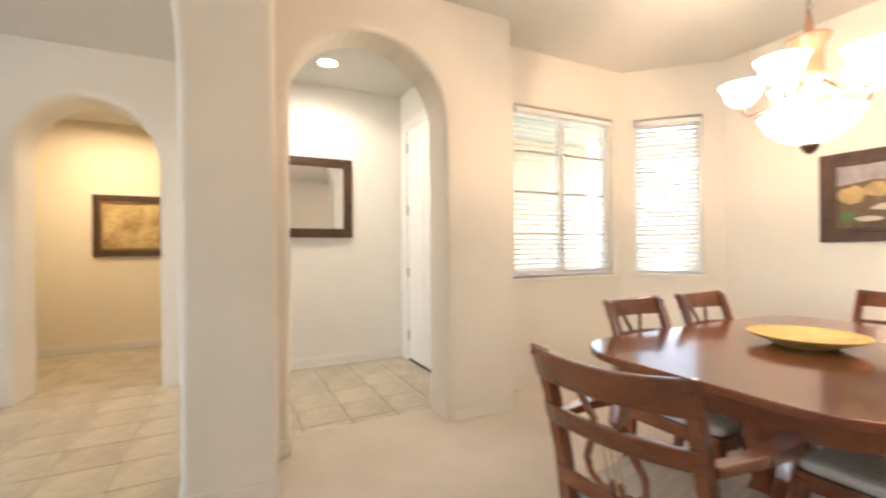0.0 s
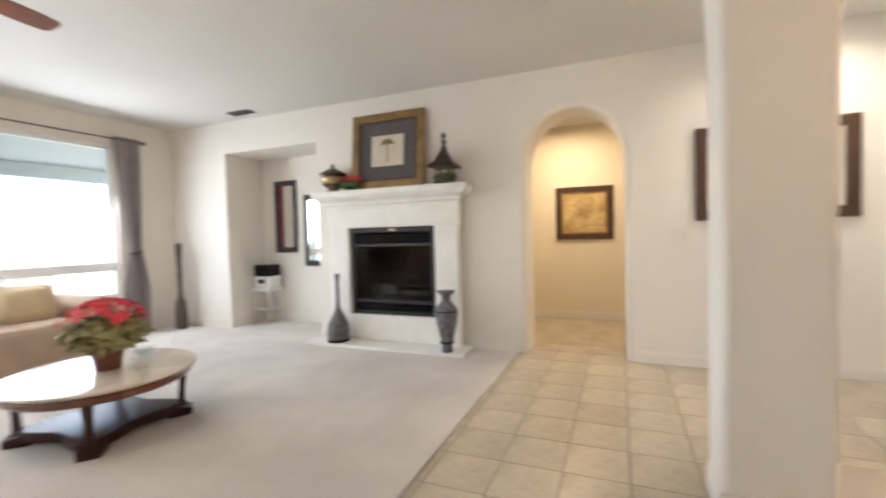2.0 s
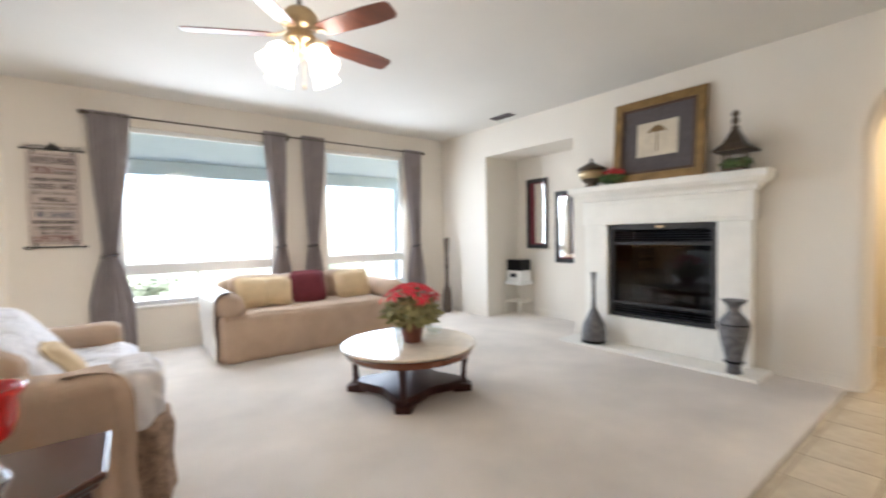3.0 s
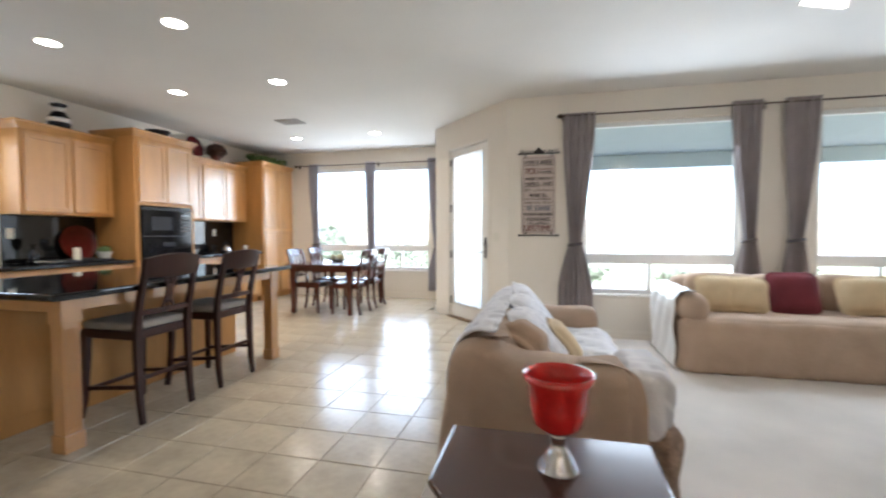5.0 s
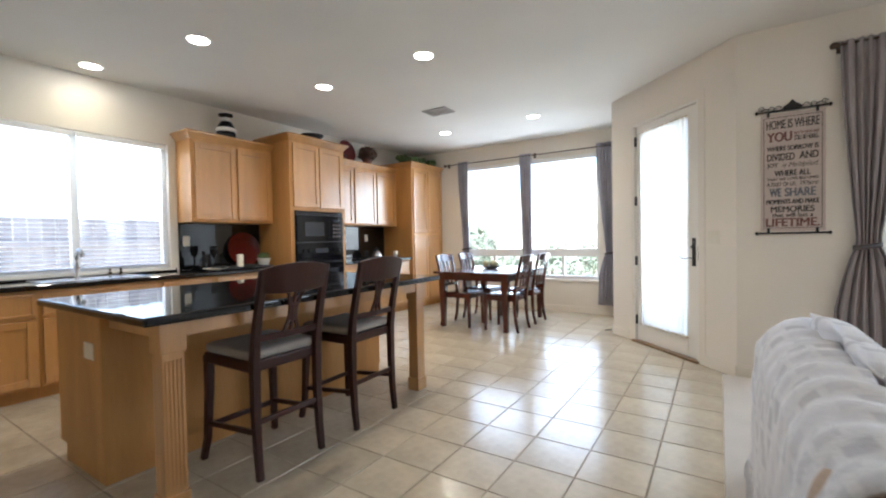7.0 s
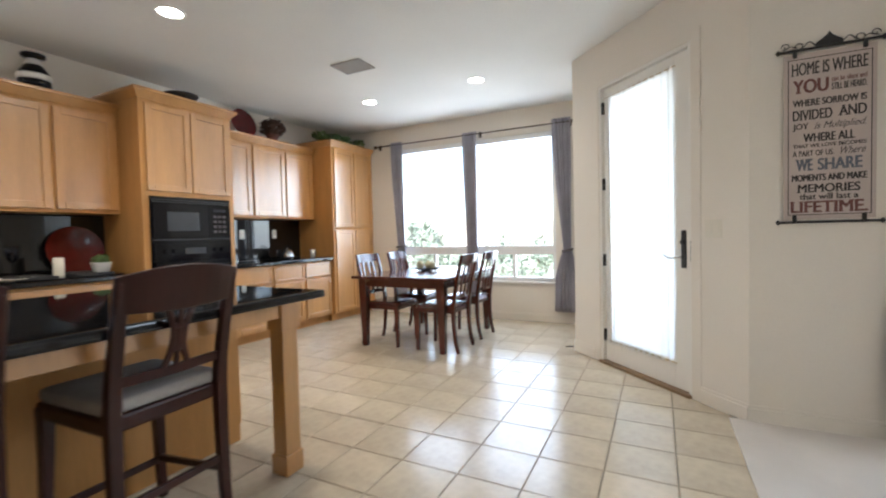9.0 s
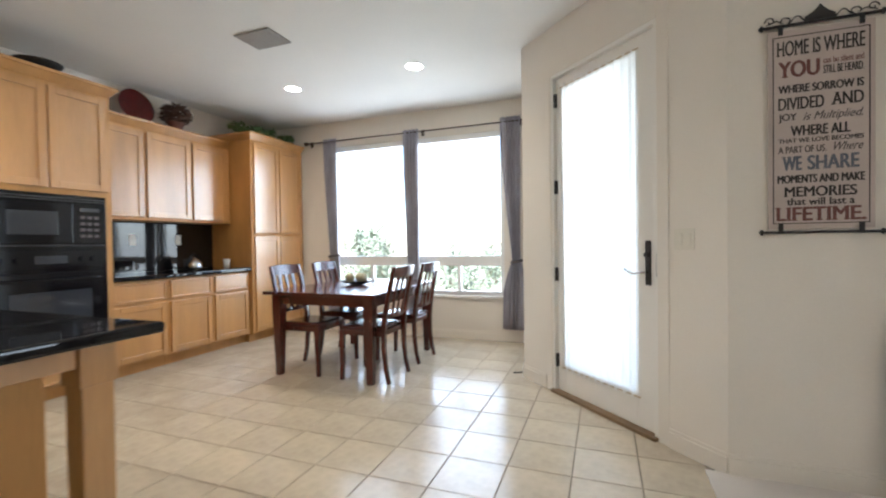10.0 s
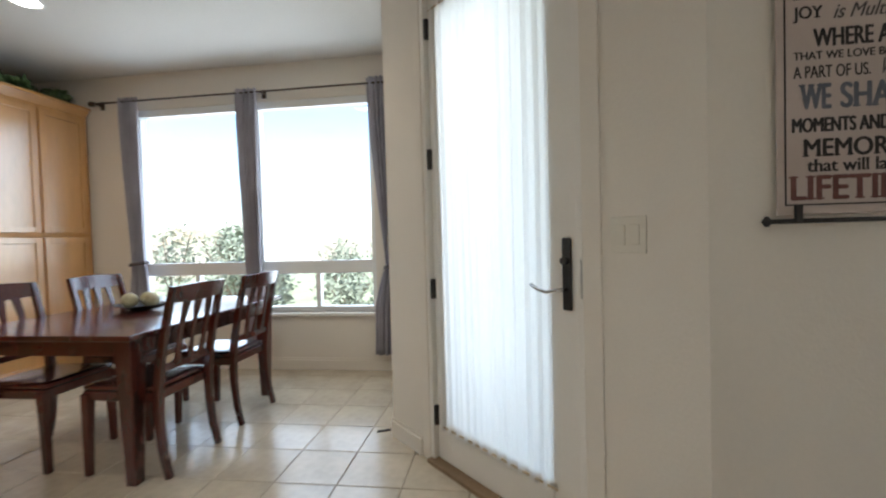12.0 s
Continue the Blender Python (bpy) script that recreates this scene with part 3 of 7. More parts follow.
def blind(m, w, h, pitch, tilt, label, drop=1.0, upper=None, gap=None):
    """A slatted blind; x along, y outward. upper: other tilt above that share of the height."""
    b = thing("window_blind", m, label, "window blind")
    part("headrail", boxes((0, w, -0.03, 0.02, h - 0.04, h)), "slat", b, bevel=0.004)
    n = int((h - 0.06) * drop / pitch)
    for k in range(n):
        z = h - 0.06 - k * pitch
        a = radians(tilt if upper is None or z < h * upper[0] else upper[1])
        bm = bmesh.new()
        box(bm, 0.005, w - 0.005, -0.024, 0.024, -0.0014, 0.0014)
        bm.transform(Matrix.Translation((0, 0, z)) @ Matrix.Rotation(a, 4, "X"))
        part("slat", bm, "slat", b)
    part("bottom_rail", boxes((0, w, -0.02, 0.02, h - 0.075 - n * pitch, h - 0.055 - n * pitch)), "slat", b, bevel=0.003)
    for u in (0.12, w - 0.12):
        bm = bmesh.new()
        sweep(bm, [(u, -0.026, h - 0.05), (u, -0.026, h - 0.06 - n * pitch)], 0.003, sides=5)
        part("cord", bm, "slat", b)
    return b


blind(Matrix.Translation((KX - 0.0, 3.87, 0.96)) @ Matrix.Rotation(radians(90), 4, "Z") @ Matrix.Translation((0, 0.015, 0)), 0.75, 1.32, 0.042, 8, "white faux-wood blind with open slats in the kitchen window")
blind(Matrix.Translation((KX - 0.0, 4.66, 0.96)) @ Matrix.Rotation(radians(90), 4, "Z") @ Matrix.Translation((0, 0.015, 0)), 0.76, 1.32, 0.042, 8, "white faux-wood blind with open slats in the kitchen window")
blind(Matrix.Translation((WX + 0.03, -1.32, 0.94)) @ Matrix.Rotation(radians(-90), 4, "Z"), 1.12, 1.42, 0.042, 12, "white blind with open slats in the dining room window")
blind(BM @ Matrix.Translation((0.125, 0.03, 0.94)), 0.55, 1.42, 0.042, 50, "white blind with nearly closed slats in the narrow bay window")

# glazed door in the slanted wall
dm = slant_m(DOOR_A, 0.0)
W = DOOR_B - DOOR_A
door = thing("door_1", dm, "", "")
door["kind"] = "structure"
DL, DR = 0.03, W - 0.03
part("door_frame", boxes((0, DL - 0.003, 0.0, 0.14, 0, DOOR_H), (DR + 0.003, W, 0.0, 0.14, 0, DOOR_H), (DL - 0.003, DR + 0.003, 0.0, 0.14, DOOR_H - 0.026, DOOR_H)), "trim", door, bevel=0.003)
leafz = DOOR_H - 0.03
GX0, GX1, GZ0, GZ1 = 0.17, W - 0.125, 0.24, 2.32
part("stile", boxes((DL, GX0, 0.03, 0.075, 0.02, leafz), (GX1, DR, 0.03, 0.075, 0.02, leafz), (GX0, GX1, 0.03, 0.075, 0.02, GZ0), (GX0, GX1, 0.03, 0.075, GZ1, leafz)), "trim", door, "cream painted door leaf", bevel=0.004)
g = part("pane", boxes((GX0 - 0.01, GX1 + 0.01, 0.055, 0.061, GZ0 - 0.01, GZ1 + 0.01)), "glass", door)
g.visible_shadow = False
for z in (2.266, 1.597, 0.922, 0.252):
    part("hinge", boxes((DR - 0.016, DR + 0.014, 0.006, 0.03, z - 0.052, z + 0.052)), "blackmatt", door, "black iron hinge", bevel=0.004)
HX = DL + 0.055
hp = part("handle_plate", boxes((HX - 0.02, HX + 0.02, 0.018, 0.03, 0.905, 1.175)), "blackmatt", door, "black iron handle plate", bevel=0.006)
bm = bmesh.new()
sweep(bm, [(HX, 0.02, 0.985), (HX, -0.03, 0.985), (HX + 0.01, -0.035, 0.985), (HX + 0.05, -0.035, 0.975), (HX + 0.09, -0.035, 0.982), (HX + 0.125, -0.035, 1.0)], 0.014, sides=8)
part("lever", bm, "steel", door, "satin lever handle", smooth=True)
bm = bmesh.new()
sweep(bm, [(HX, 0.02, 1.09), (HX, 0.0, 1.09)], 0.03, sides=10)
part("latch_knob", bm, "blackmatt", door)
part("strike", boxes((0.004, 0.012, 0.0, 0.02, 0.96, 1.10)), "blackmatt", door)
setting("threshold", boxes((0, W, -0.03, 0.14, -0.002, 0.022)), "threshold", bevel=0.005, parent=door)
bm = boxes((-0.075, -0.002, -0.005, 0.0, 0, DOOR_H + 0.07), (W + 0.002, W + 0.06, -0.005, 0.0, 0, DOOR_H + 0.07), (-0.002, W + 0.002, -0.005, 0.0, DOOR_H + 0.002, DOOR_H + 0.07))
part("casing", bm, "wall", door, bevel=0.003)
# sheer curtain on the door
def drape(bm, x0, x1, z0, z1, folds, depth, y, nx=60, nz=14, hem=0.0, flare=None, seed=1.0, sub=0.35):
    grid = []
    for j in range(nz + 1):
        v = j / nz
        z = z1 + (z0 - z1) * v
        row = []
        c0, c1 = (x0, x1) if flare is None else flare(v)
        for i in range(nx + 1):
            u = i / nx
            ph = u * folds * 2 * math.pi + 0.8 * math.sin(u * 9 + seed) + 0.5 * math.sin(v * 3 + u * 5 + seed)
            d = depth * (math.sin(ph) + sub * math.sin(ph * 2.3 + seed))
            row.append(bm.verts.new((c0 + (c1 - c0) * u, y + d * (0.6 + 0.4 * v), z + hem * math.sin(ph * 0.5 + v))))
        grid.append(row)
    for a, b in zip(grid, grid[1:]):
        for i in range(nx):
            bm.faces.new((a[i], a[i + 1], b[i + 1], b[i]))


sc = thing("sheer_curtain", slant_m(DOOR_A, 0.0), "gathered white sheer curtain covering the glass of the patio door", "curtain")
bm = bmesh.new()
drape(bm, GX0 - 0.015, GX1 + 0.055, 0.195, 2.36, 12, 0.009, 0.012, nx=150, nz=20, hem=0.002)
part("cloth", bm, "voile", sc, smooth=True)
for z in (2.345, 0.21):
    bm = bmesh.new()
    sweep(bm, [(GX0 - 0.03, 0.012, z), (GX1 + 0.062, 0.012, z)], 0.008, sides=8)
    part("rod", bm, "brass", sc)

# entry door with its four hinges
ed = thing("door_2", pose(3.45, FY, 0), "", "")
ed["kind"] = "structure"
part("leaf", boxes((0.02, 0.90, -0.055, -0.012, 0.022, 2.43)), "trim", ed, "white painted entry door", bevel=0.003)
for z0, z1 in ((0.25, 0.95), (1.10, 2.25)):
    for xa in (0.13, 0.51):
        part("panel", boxes((xa, xa + 0.28, -0.013, -0.006, z0, z1)), "trim", ed, bevel=0.006)
for z in (2.24, 1.585, 0.93, 0.268):
    part("hinge", boxes((0.888, 0.915, -0.010, 0.006, z - 0.05, z + 0.05)), "hinge", ed, "satin nickel hinge", bevel=0.003)
part("jamb", boxes((-0.01, 0.016, -0.12, 0.0, 0, 2.45), (0.904, 0.93, -0.12, 0.0, 0, 2.45), (0.016, 0.904, -0.12, 0.0, 2.434, 2.45)), "trim", ed)
part("casing", boxes((-0.08, -0.011, 0.0, 0.014, 0, 2.52), (0.931, 1.0, 0.0, 0.014, 0, 2.52), (-0.011, 0.931, 0.0, 0.014, 2.451, 2.52)), "trim", ed, bevel=0.003)
part("sweep_strip", boxes((0.016, 0.904, -0.06, -0.004, -0.002, 0.021)), "blackmatt", ed, "black rubber door sweep")
bm = bmesh.new()
sweep(bm, [(0.09, -0.012, 1.0), (0.09, 0.035, 1.0), (0.10, 0.04, 1.0), (0.2, 0.04, 1.0)], 0.018, sides=8)
part("lever", bm, "hinge", ed, smooth=True)


# ---- outdoors ----
setting("ground", boxes((-900, 900, -900, 1500, -0.5, -0.25)), "earth")
setting("patio", boxes((-9, 9, 7.6, 14.0, -0.26, -0.08), (-9.0, -6.1, -3, 7.6, -0.26, -0.08)), "concrete")
pc = thing("patio_cover", pose(2.2, 7.6, 0), "pale grey-green patio roof on square posts outside the living room windows", "patio cover")
part("soffit", boxes((-3.0, 3.2, 0.0, 2.6, 2.55, 2.62)), "soffit", pc)
part("beam", boxes((-3.0, 3.2, 2.45, 2.6, 2.32, 2.549)), "soffit", pc, bevel=0.01)
for x in (-2.9, 3.0):
    part("post", boxes((x, x + 0.14, 2.46, 2.6, -0.1, 2.319)), "soffit", pc, bevel=0.008)
setting("porch_soffit", boxes((3.17, 6.7, -1.75, -1.03, 2.70, 2.78)), "soffit")
# slab added only to keep the sun off the block below it
setting("porch_roof", boxes((4.3, 7.6, -5.8, -1.76, 2.70, 2.85)), "soffit")
# made-up block that greys the view through the dining window's left sash
setting("porch_column", boxes((4.95, 5.45, -4.1, -2.55, -0.26, 2.699)), "stucco", bevel=0.02)
setting("lawn", boxes((-14, 14, 14.01, 60, -0.26, -0.20)), "grass")
fc = thing("fence", pose(-9.0, 0, -0.25), "weathered grey board fence outside the kitchen window", "fence")
for i in range(70):
    h = 1.86 + 0.02 * random.random()
    y = 0.5 + i * 0.15
    part("board", boxes((0, 0.02, y, y + 0.142, 0, h)), "fence", fc)
part("rail", boxes((0.021, 0.06, 0.5, 11.0, 0.35, 0.44)), "fence", fc)
part("rail", boxes((0.021, 0.06, 0.5, 11.0, 1.45, 1.54)), "fence", fc)
def leaves(bm, cx, cy, cz, rx, rz, n, size, rnd):
    for _ in range(n):
        d = Vector((rnd.gauss(0, 1), rnd.gauss(0, 1), rnd.gauss(0, 1))).normalized()
        k = rnd.uniform(0.45, 1.0) ** 0.5
        p = Vector((cx + d.x * rx * k, cy + d.y * rx * k, cz + d.z * rz * k))
        a = Vector((rnd.gauss(0, 1), rnd.gauss(0, 1), rnd.gauss(0, 0.6))).normalized() * size * rnd.uniform(0.6, 1.3)
        b = a.cross(d).normalized() * size * 0.4
        v = [bm.verts.new(p + o) for o in (-a, b, a, -b)]
        bm.faces.new(v)


def shrub(x, y, r, h, seed, label="green shrub in the garden beyond the patio"):
    rnd = random.Random(seed)
    s = thing("shrub", pose(x, y, -0.25), label, "shrub", "garden shrubs")
    bm = bmesh.new()
    for k in range(5):
        a = k * 1.256
        sweep(bm, [(0, 0, 0), (math.cos(a) * r * 0.3, math.sin(a) * r * 0.3, h * 0.4), (math.cos(a) * r * 0.6, math.sin(a) * r * 0.6, h * 0.8)], 0.04, sides=5, taper=[1, 0.7, 0.3])
    part("stems", bm, "brownframe", s)
    bm = bmesh.new()
    for k in range(6):
        leaves(bm, rnd.uniform(-0.4, 0.4) * r, rnd.uniform(-0.4, 0.4) * r, h * rnd.uniform(0.4, 0.7), r * 0.55, h * 0.4, 130, 0.07, rnd)
    part("foliage", bm, "bush", s)


for i, (x, y, r, h) in enumerate([(-5.6, 13.6, 0.7, 1.1), (-4.2, 14.2, 0.9, 1.0), (-2.6, 15.0, 0.8, 1.2), (-1.0, 15.5, 0.7, 0.9), (0.8, 14.6, 0.7, 0.7), (3.0, 14.9, 0.6, 0.6), (-7.4, 15.5, 0.9, 1.5), (5.2, 13.8, 0.8, 1.2), (-9.6, 16.2, 0.9, 2.2), (-8.5, 16.8, 1.0, 2.05), (-7.6, 15.9, 0.8, 1.9), (-6.0, 18.2, 0.9, 1.5), (-4.6, 18.6, 0.8, 1.4)]):
    shrub(x, y, r, h, i)
for i, (x, y) in enumerate([(-8.2, 17.0), (-9.9, 19.0)]):
    rnd = random.Random(50 + i)
    t = thing("spiky_palm", pose(x, y, -0.25), "small spiky palm with arching leaves in the garden", "palm", "garden palms")
    bm = bmesh.new()
    sweep(bm, [(0, 0, 0), (0.05, 0, 0.8), (0.0, 0.02, 1.5)], 0.2, sides=9, taper=[1.1, 0.9, 0.7])
    part("trunk", bm, "brownframe", t)
    bm = bmesh.new()
    for k in range(60):
        a, e = rnd.uniform(0, 6.28), rnd.uniform(-0.3, 1.3)
        L = rnd.uniform(0.7, 1.0)
        p = [(math.cos(a) * math.cos(e) * L * s, math.sin(a) * math.cos(e) * L * s, 1.5 + math.sin(e) * L * s - 0.35 * s * s) for s in (0, 0.4, 0.75, 1)]
        sweep(bm, p, 0.07, 0.008, taper=[0.5, 1, 0.8, 0.1])
    part("fronds", bm, "bush", t)
bm = bmesh.new()
prev = None
for i in range(81):
    x = -700 + i * 17.5
    hgt = 16 + 9 * math.sin(i * 0.21) + 5 * math.sin(i * 0.57 + 1) + 2 * math.sin(i * 1.7)
    cur = (bm.verts.new((x, 600, -1)), bm.verts.new((x, 640 + 20 * math.sin(i), max(3, hgt))), bm.verts.new((x, 760, -1)))
    if prev:
        bm.faces.new((prev[0], cur[0], cur[1], prev[1]))
        bm.faces.new((prev[1], cur[1], cur[2], prev[2]))
    prev = cur
setting("backdrop", bm, "earth")


# ---- kitchen ----
def door_panel(parent, name, x, y0, y1, z0, z1, material="maple", frame=0.055, label=""):
    """A framed cabinet door or drawer front whose face looks towards +x."""
    d = part(name, boxes((x, x + 0.020, y0, y0 + frame, z0, z1), (x, x + 0.020, y1 - frame, y1, z0, z1), (x, x + 0.020, y0 + frame, y1 - frame, z0, z0 + frame), (x, x + 0.020, y0 + frame, y1 - frame, z1 - frame, z1)), material, parent, label, bevel=0.003)
    part("panel", boxes((x + 0.001, x + 0.009, y0 + frame - 0.004, y1 - frame + 0.004, z0 + frame - 0.004, z1 - frame + 0.004)), material, d)
    return d


def crown(bm, x1, y0, y1, z, left=True, right=True, h=0.085, out=0.055):
    """A sloped crown moulding round the top of a cabinet with its back at the wall."""
    l, r = (out if left else 0), (out if right else 0)
    lo = [bm.verts.new(p) for p in ((KX + 0.003, y0, z), (x1, y0, z), (x1, y1, z), (KX + 0.003, y1, z))]
    mid = [bm.verts.new(p) for p in ((KX + 0.003, y0 - l * 0.8, z + h * 0.7), (x1 + out * 0.8, y0 - l * 0.8, z + h * 0.7), (x1 + out * 0.8, y1 + r * 0.8, z + h * 0.7), (KX + 0.003, y1 + r * 0.8, z + h * 0.7))]
    hi0 = [bm.verts.new(p) for p in ((KX + 0.003, y0 - l, z + h * 0.72), (x1 + out, y0 - l, z + h * 0.72), (x1 + out, y1 + r, z + h * 0.72), (KX + 0.003, y1 + r, z + h * 0.72))]
    hi = [bm.verts.new(p) for p in ((KX + 0.003, y0 - l, z + h), (x1 + out, y0 - l, z + h), (x1 + out, y1 + r, z + h), (KX + 0.003, y1 + r, z + h))]
    bm.faces.new(lo[::-1])
    bm.faces.new(hi)
    for a, b in ((lo, mid), (mid, hi0), (hi0, hi)):
        for i in range(4):
            bm.faces.new((a[i], a[(i + 1) % 4], b[(i + 1) % 4], b[i]))


def cabinet(name, y0, y1, z0, z1, xf, doors, label, crown_z=None, cl=True, cr=True, toe=False, group="kitchen cabinets"):
    """A wall, base or tall unit on the kitchen wall. doors: (y0, y1, z0, z1)."""
    c = thing(name, pose(0, 0, 0), label, "cabinet", group)
    if toe:
        part("body", boxes((KX + 0.003, xf, y0, y1, 0.10, z1), (KX + 0.003, xf - 0.07, y0, y1, 0.0, 0.0999)), "veneer", c, bevel=0.002)
    else:
        part("body", boxes((KX + 0.003, xf, y0, y1, z0, z1)), "veneer", c, bevel=0.002)
    for a, b, p, q in doors:
        door_panel(c, "drawer" if q - p < 0.25 else "door", xf + 0.001, a, b, p, q, frame=0.022 if q - p < 0.25 else 0.055)
    if crown_z:
        bm = bmesh.new()
        crown(bm, xf, y0, y1, crown_z, cl, cr)
        part("crown", bm, "maple", c, bevel=0.002)
    return c


UX, BX, TX = -5.62, -5.34, -5.28
cabinet("wall_cabinet", 5.53, 6.528, 1.445, 2.345, UX, [(5.57, 6.03, 1.475, 2.31), (6.06, 6.50, 1.475, 2.31)], "honey maple wall cabinet with two framed doors beside the kitchen window", 2.345, True, False)
cabinet("wall_cabinet", 7.442, 9.008, 1.445, 2.36, UX, [(7.47, 7.95, 1.475, 2.33), (7.985, 8.47, 1.475, 2.33), (8.50, 8.97, 1.475, 2.33)], "honey maple wall cabinet with three framed doors over the far counter", 2.36, False, False)
ot = cabinet("oven_cabinet", 6.53, 7.44, 0, 2.46, TX, [(6.575, 6.98, 1.645, 2.43), (6.995, 7.40, 1.645, 2.43), (6.575, 7.40, 0.12, 0.34)], "tall honey maple oven cabinet with two upper doors", 2.46, True, True, toe=True)
cabinet("pantry_cabinet", 9.01, 9.95, 0, 2.46, TX, [(9.05, 9.47, 1.33, 2.43), (9.49, 9.91, 1.33, 2.43), (9.05, 9.47, 0.13, 1.29), (9.49, 9.91, 0.13, 1.29)], "tall honey maple pantry cabinet with four framed doors", 2.46, True, False, toe=True)
for a, b in ((7.442, 7.975), (7.977, 8.49), (8.492, 9.008)):
    cabinet("base_cabinet", a, b, 0, 0.868, BX, [(a + 0.02, b - 0.02, 0.125, 0.635), (a + 0.02, b - 0.02, 0.665, 0.845)], "honey maple base cabinet with a drawer over a framed door", toe=True)
for a, b in ((2.42, 3.05), (3.052, 3.70), (3.702, 4.20), (4.202, 5.08), (5.082, 5.60), (5.602, 6.528)):
    w = b - a
    ds = [(a + 0.02, b - 0.02, 0.665, 0.845)]
    ds += [(a + 0.02, b - 0.02, 0.125, 0.635)] if w < 0.8 else [(a + 0.02, a + w / 2 - 0.01, 0.125, 0.635), (a + w / 2 + 0.01, b - 0.02, 0.125, 0.635)]
    cabinet("base_cabinet", a, b, 0, 0.868, BX, ds, "honey maple base cabinet with a drawer front under the window counter", toe=True)
for a, b, lab in ((2.40, 6.528, "polished black granite counter under the window"), (7.442, 9.008, "polished black granite counter between the oven and the pantry")):
    c = thing("worktop", pose(0, 0, 0), lab, "countertop")
    part("slab", boxes((KX + 0.003, -5.29, a, b, 0.87, 0.91)), "granite", c, bevel=0.008)
    if a < 3:
        part("splash", boxes((KX + 0.003, KX + 0.022, 2.40, 5.50, 0.9105, 0.945)), "granite", c, bevel=0.003)
        part("backsplash", boxes((KX + 0.003, KX + 0.015, 5.53, 6.528, 0.9105, 1.443)), "granite", c)
    else:
        part("backsplash", boxes((KX + 0.003, KX + 0.015, 7.442, 9.008, 0.9105, 1.443)), "granite", c)

# oven and microwave in the tall cabinet
ov = thing("wall_oven", pose(TX + 0.001, 0, 0), "black built-in microwave over a black wall oven in the maple tower", "oven")
part("body", boxes((0, 0.012, 6.585, 7.385, 0.40, 1.60)), "black", ov, bevel=0.003)
mw = part("microwave_door", boxes((0.0125, 0.035, 6.60, 7.13, 1.215, 1.53)), "black", ov, bevel=0.006)
part("window", boxes((0.0355, 0.038, 6.72, 7.03, 1.28, 1.46)), "screen", mw, bevel=0.002)
cp = part("control_panel", boxes((0.0125, 0.033, 7.135, 7.37, 1.215, 1.53)), "black", ov, bevel=0.004)
part("display", boxes((0.0335, 0.035, 7.18, 7.32, 1.47, 1.50)), "screen", cp)
for i in range(4):
    for j in range(3):
        part("button", boxes((0.0335, 0.036, 7.18 + j * 0.05, 7.215 + j * 0.05, 1.26 + i * 0.05, 1.285 + i * 0.05)), "mattboard", cp, bevel=0.001)
part("vent", boxes((0.0125, 0.03, 6.60, 7.37, 1.545, 1.555), (0.0125, 0.03, 6.60, 7.37, 1.565, 1.575), (0.0125, 0.03, 6.60, 7.37, 1.195, 1.205)), "blackmatt", ov)
op = part("oven_panel", boxes((0.0125, 0.032, 6.60, 7.37, 1.02, 1.165)), "black", ov, bevel=0.004)
part("display", boxes((0.0325, 0.034, 6.88, 7.09, 1.06, 1.12)), "screen", op)
for y in (6.70, 6.78, 7.19, 7.27):
    bm = bmesh.new()
    sweep(bm, [(0.032, y, 1.09), (0.052, y, 1.09)], 0.04, sides=14)
    part("knob", bm, "black", op)
od = part("oven_door", boxes((0.0125, 0.038, 6.60, 7.37, 0.45, 0.995)), "black", ov, bevel=0.006)
part("window", boxes((0.0385, 0.041, 6.72, 7.25, 0.55, 0.85)), "screen", od)
bm = bmesh.new()
sweep(bm, [(0.038, 6.66, 0.94), (0.075, 6.67, 0.94), (0.08, 6.72, 0.94), (0.08, 7.25, 0.94), (0.075, 7.30, 0.94), (0.038, 7.31, 0.94)], 0.022, sides=8)
part("handle", bm, "black", od, smooth=True)

# sink, tap, cooktop
sk = thing("sink", pose(-5.62, 4.64, 0.911), "stainless steel double-bowl sink in the black counter", "sink")
part("rim", boxes((-0.21, 0.21, -0.40, -0.385, 0, 0.006), (-0.21, 0.21, 0.385, 0.40, 0, 0.006), (-0.21, -0.195, -0.385, 0.385, 0, 0.006), (0.195, 0.21, -0.385, 0.385, 0, 0.006), (-0.195, 0.195, -0.012, 0.012, 0, 0.005)), "steel", sk, bevel=0.002)
for s in (-0.199, 0.199):
    part("bowl", boxes((-0.19, 0.19, s - 0.18, s + 0.18, 0.0003, 0.002)), "steel", sk, bevel=0.001)
fa = thing("faucet", pose(-5.85, 4.60, 0.911), "chrome pull-out faucet with a curved spout behind the sink", "faucet")
bm = bmesh.new()
lathe(bm, [(0.028, 0), (0.028, 0.012), (0.018, 0.02), (0.018, 0.12)])
part("base", bm, "steel", fa, smooth=True)
bm = bmesh.new()
sweep(bm, [(0, 0, 0.10), (0.0, 0, 0.20), (0.03, 0, 0.25), (0.08, 0, 0.265), (0.13, 0, 0.245), (0.15, 0, 0.20)], 0.034, sides=10, taper=[1, 1, 0.95, 0.9, 1.1, 1.1])
part("spout", bm, "steel", fa, smooth=True)
bm = bmesh.new()
sweep(bm, [(0, 0.015, 0.09), (0.0, 0.06, 0.13)], 0.014, sides=8)
part("lever", bm, "steel", fa, smooth=True)
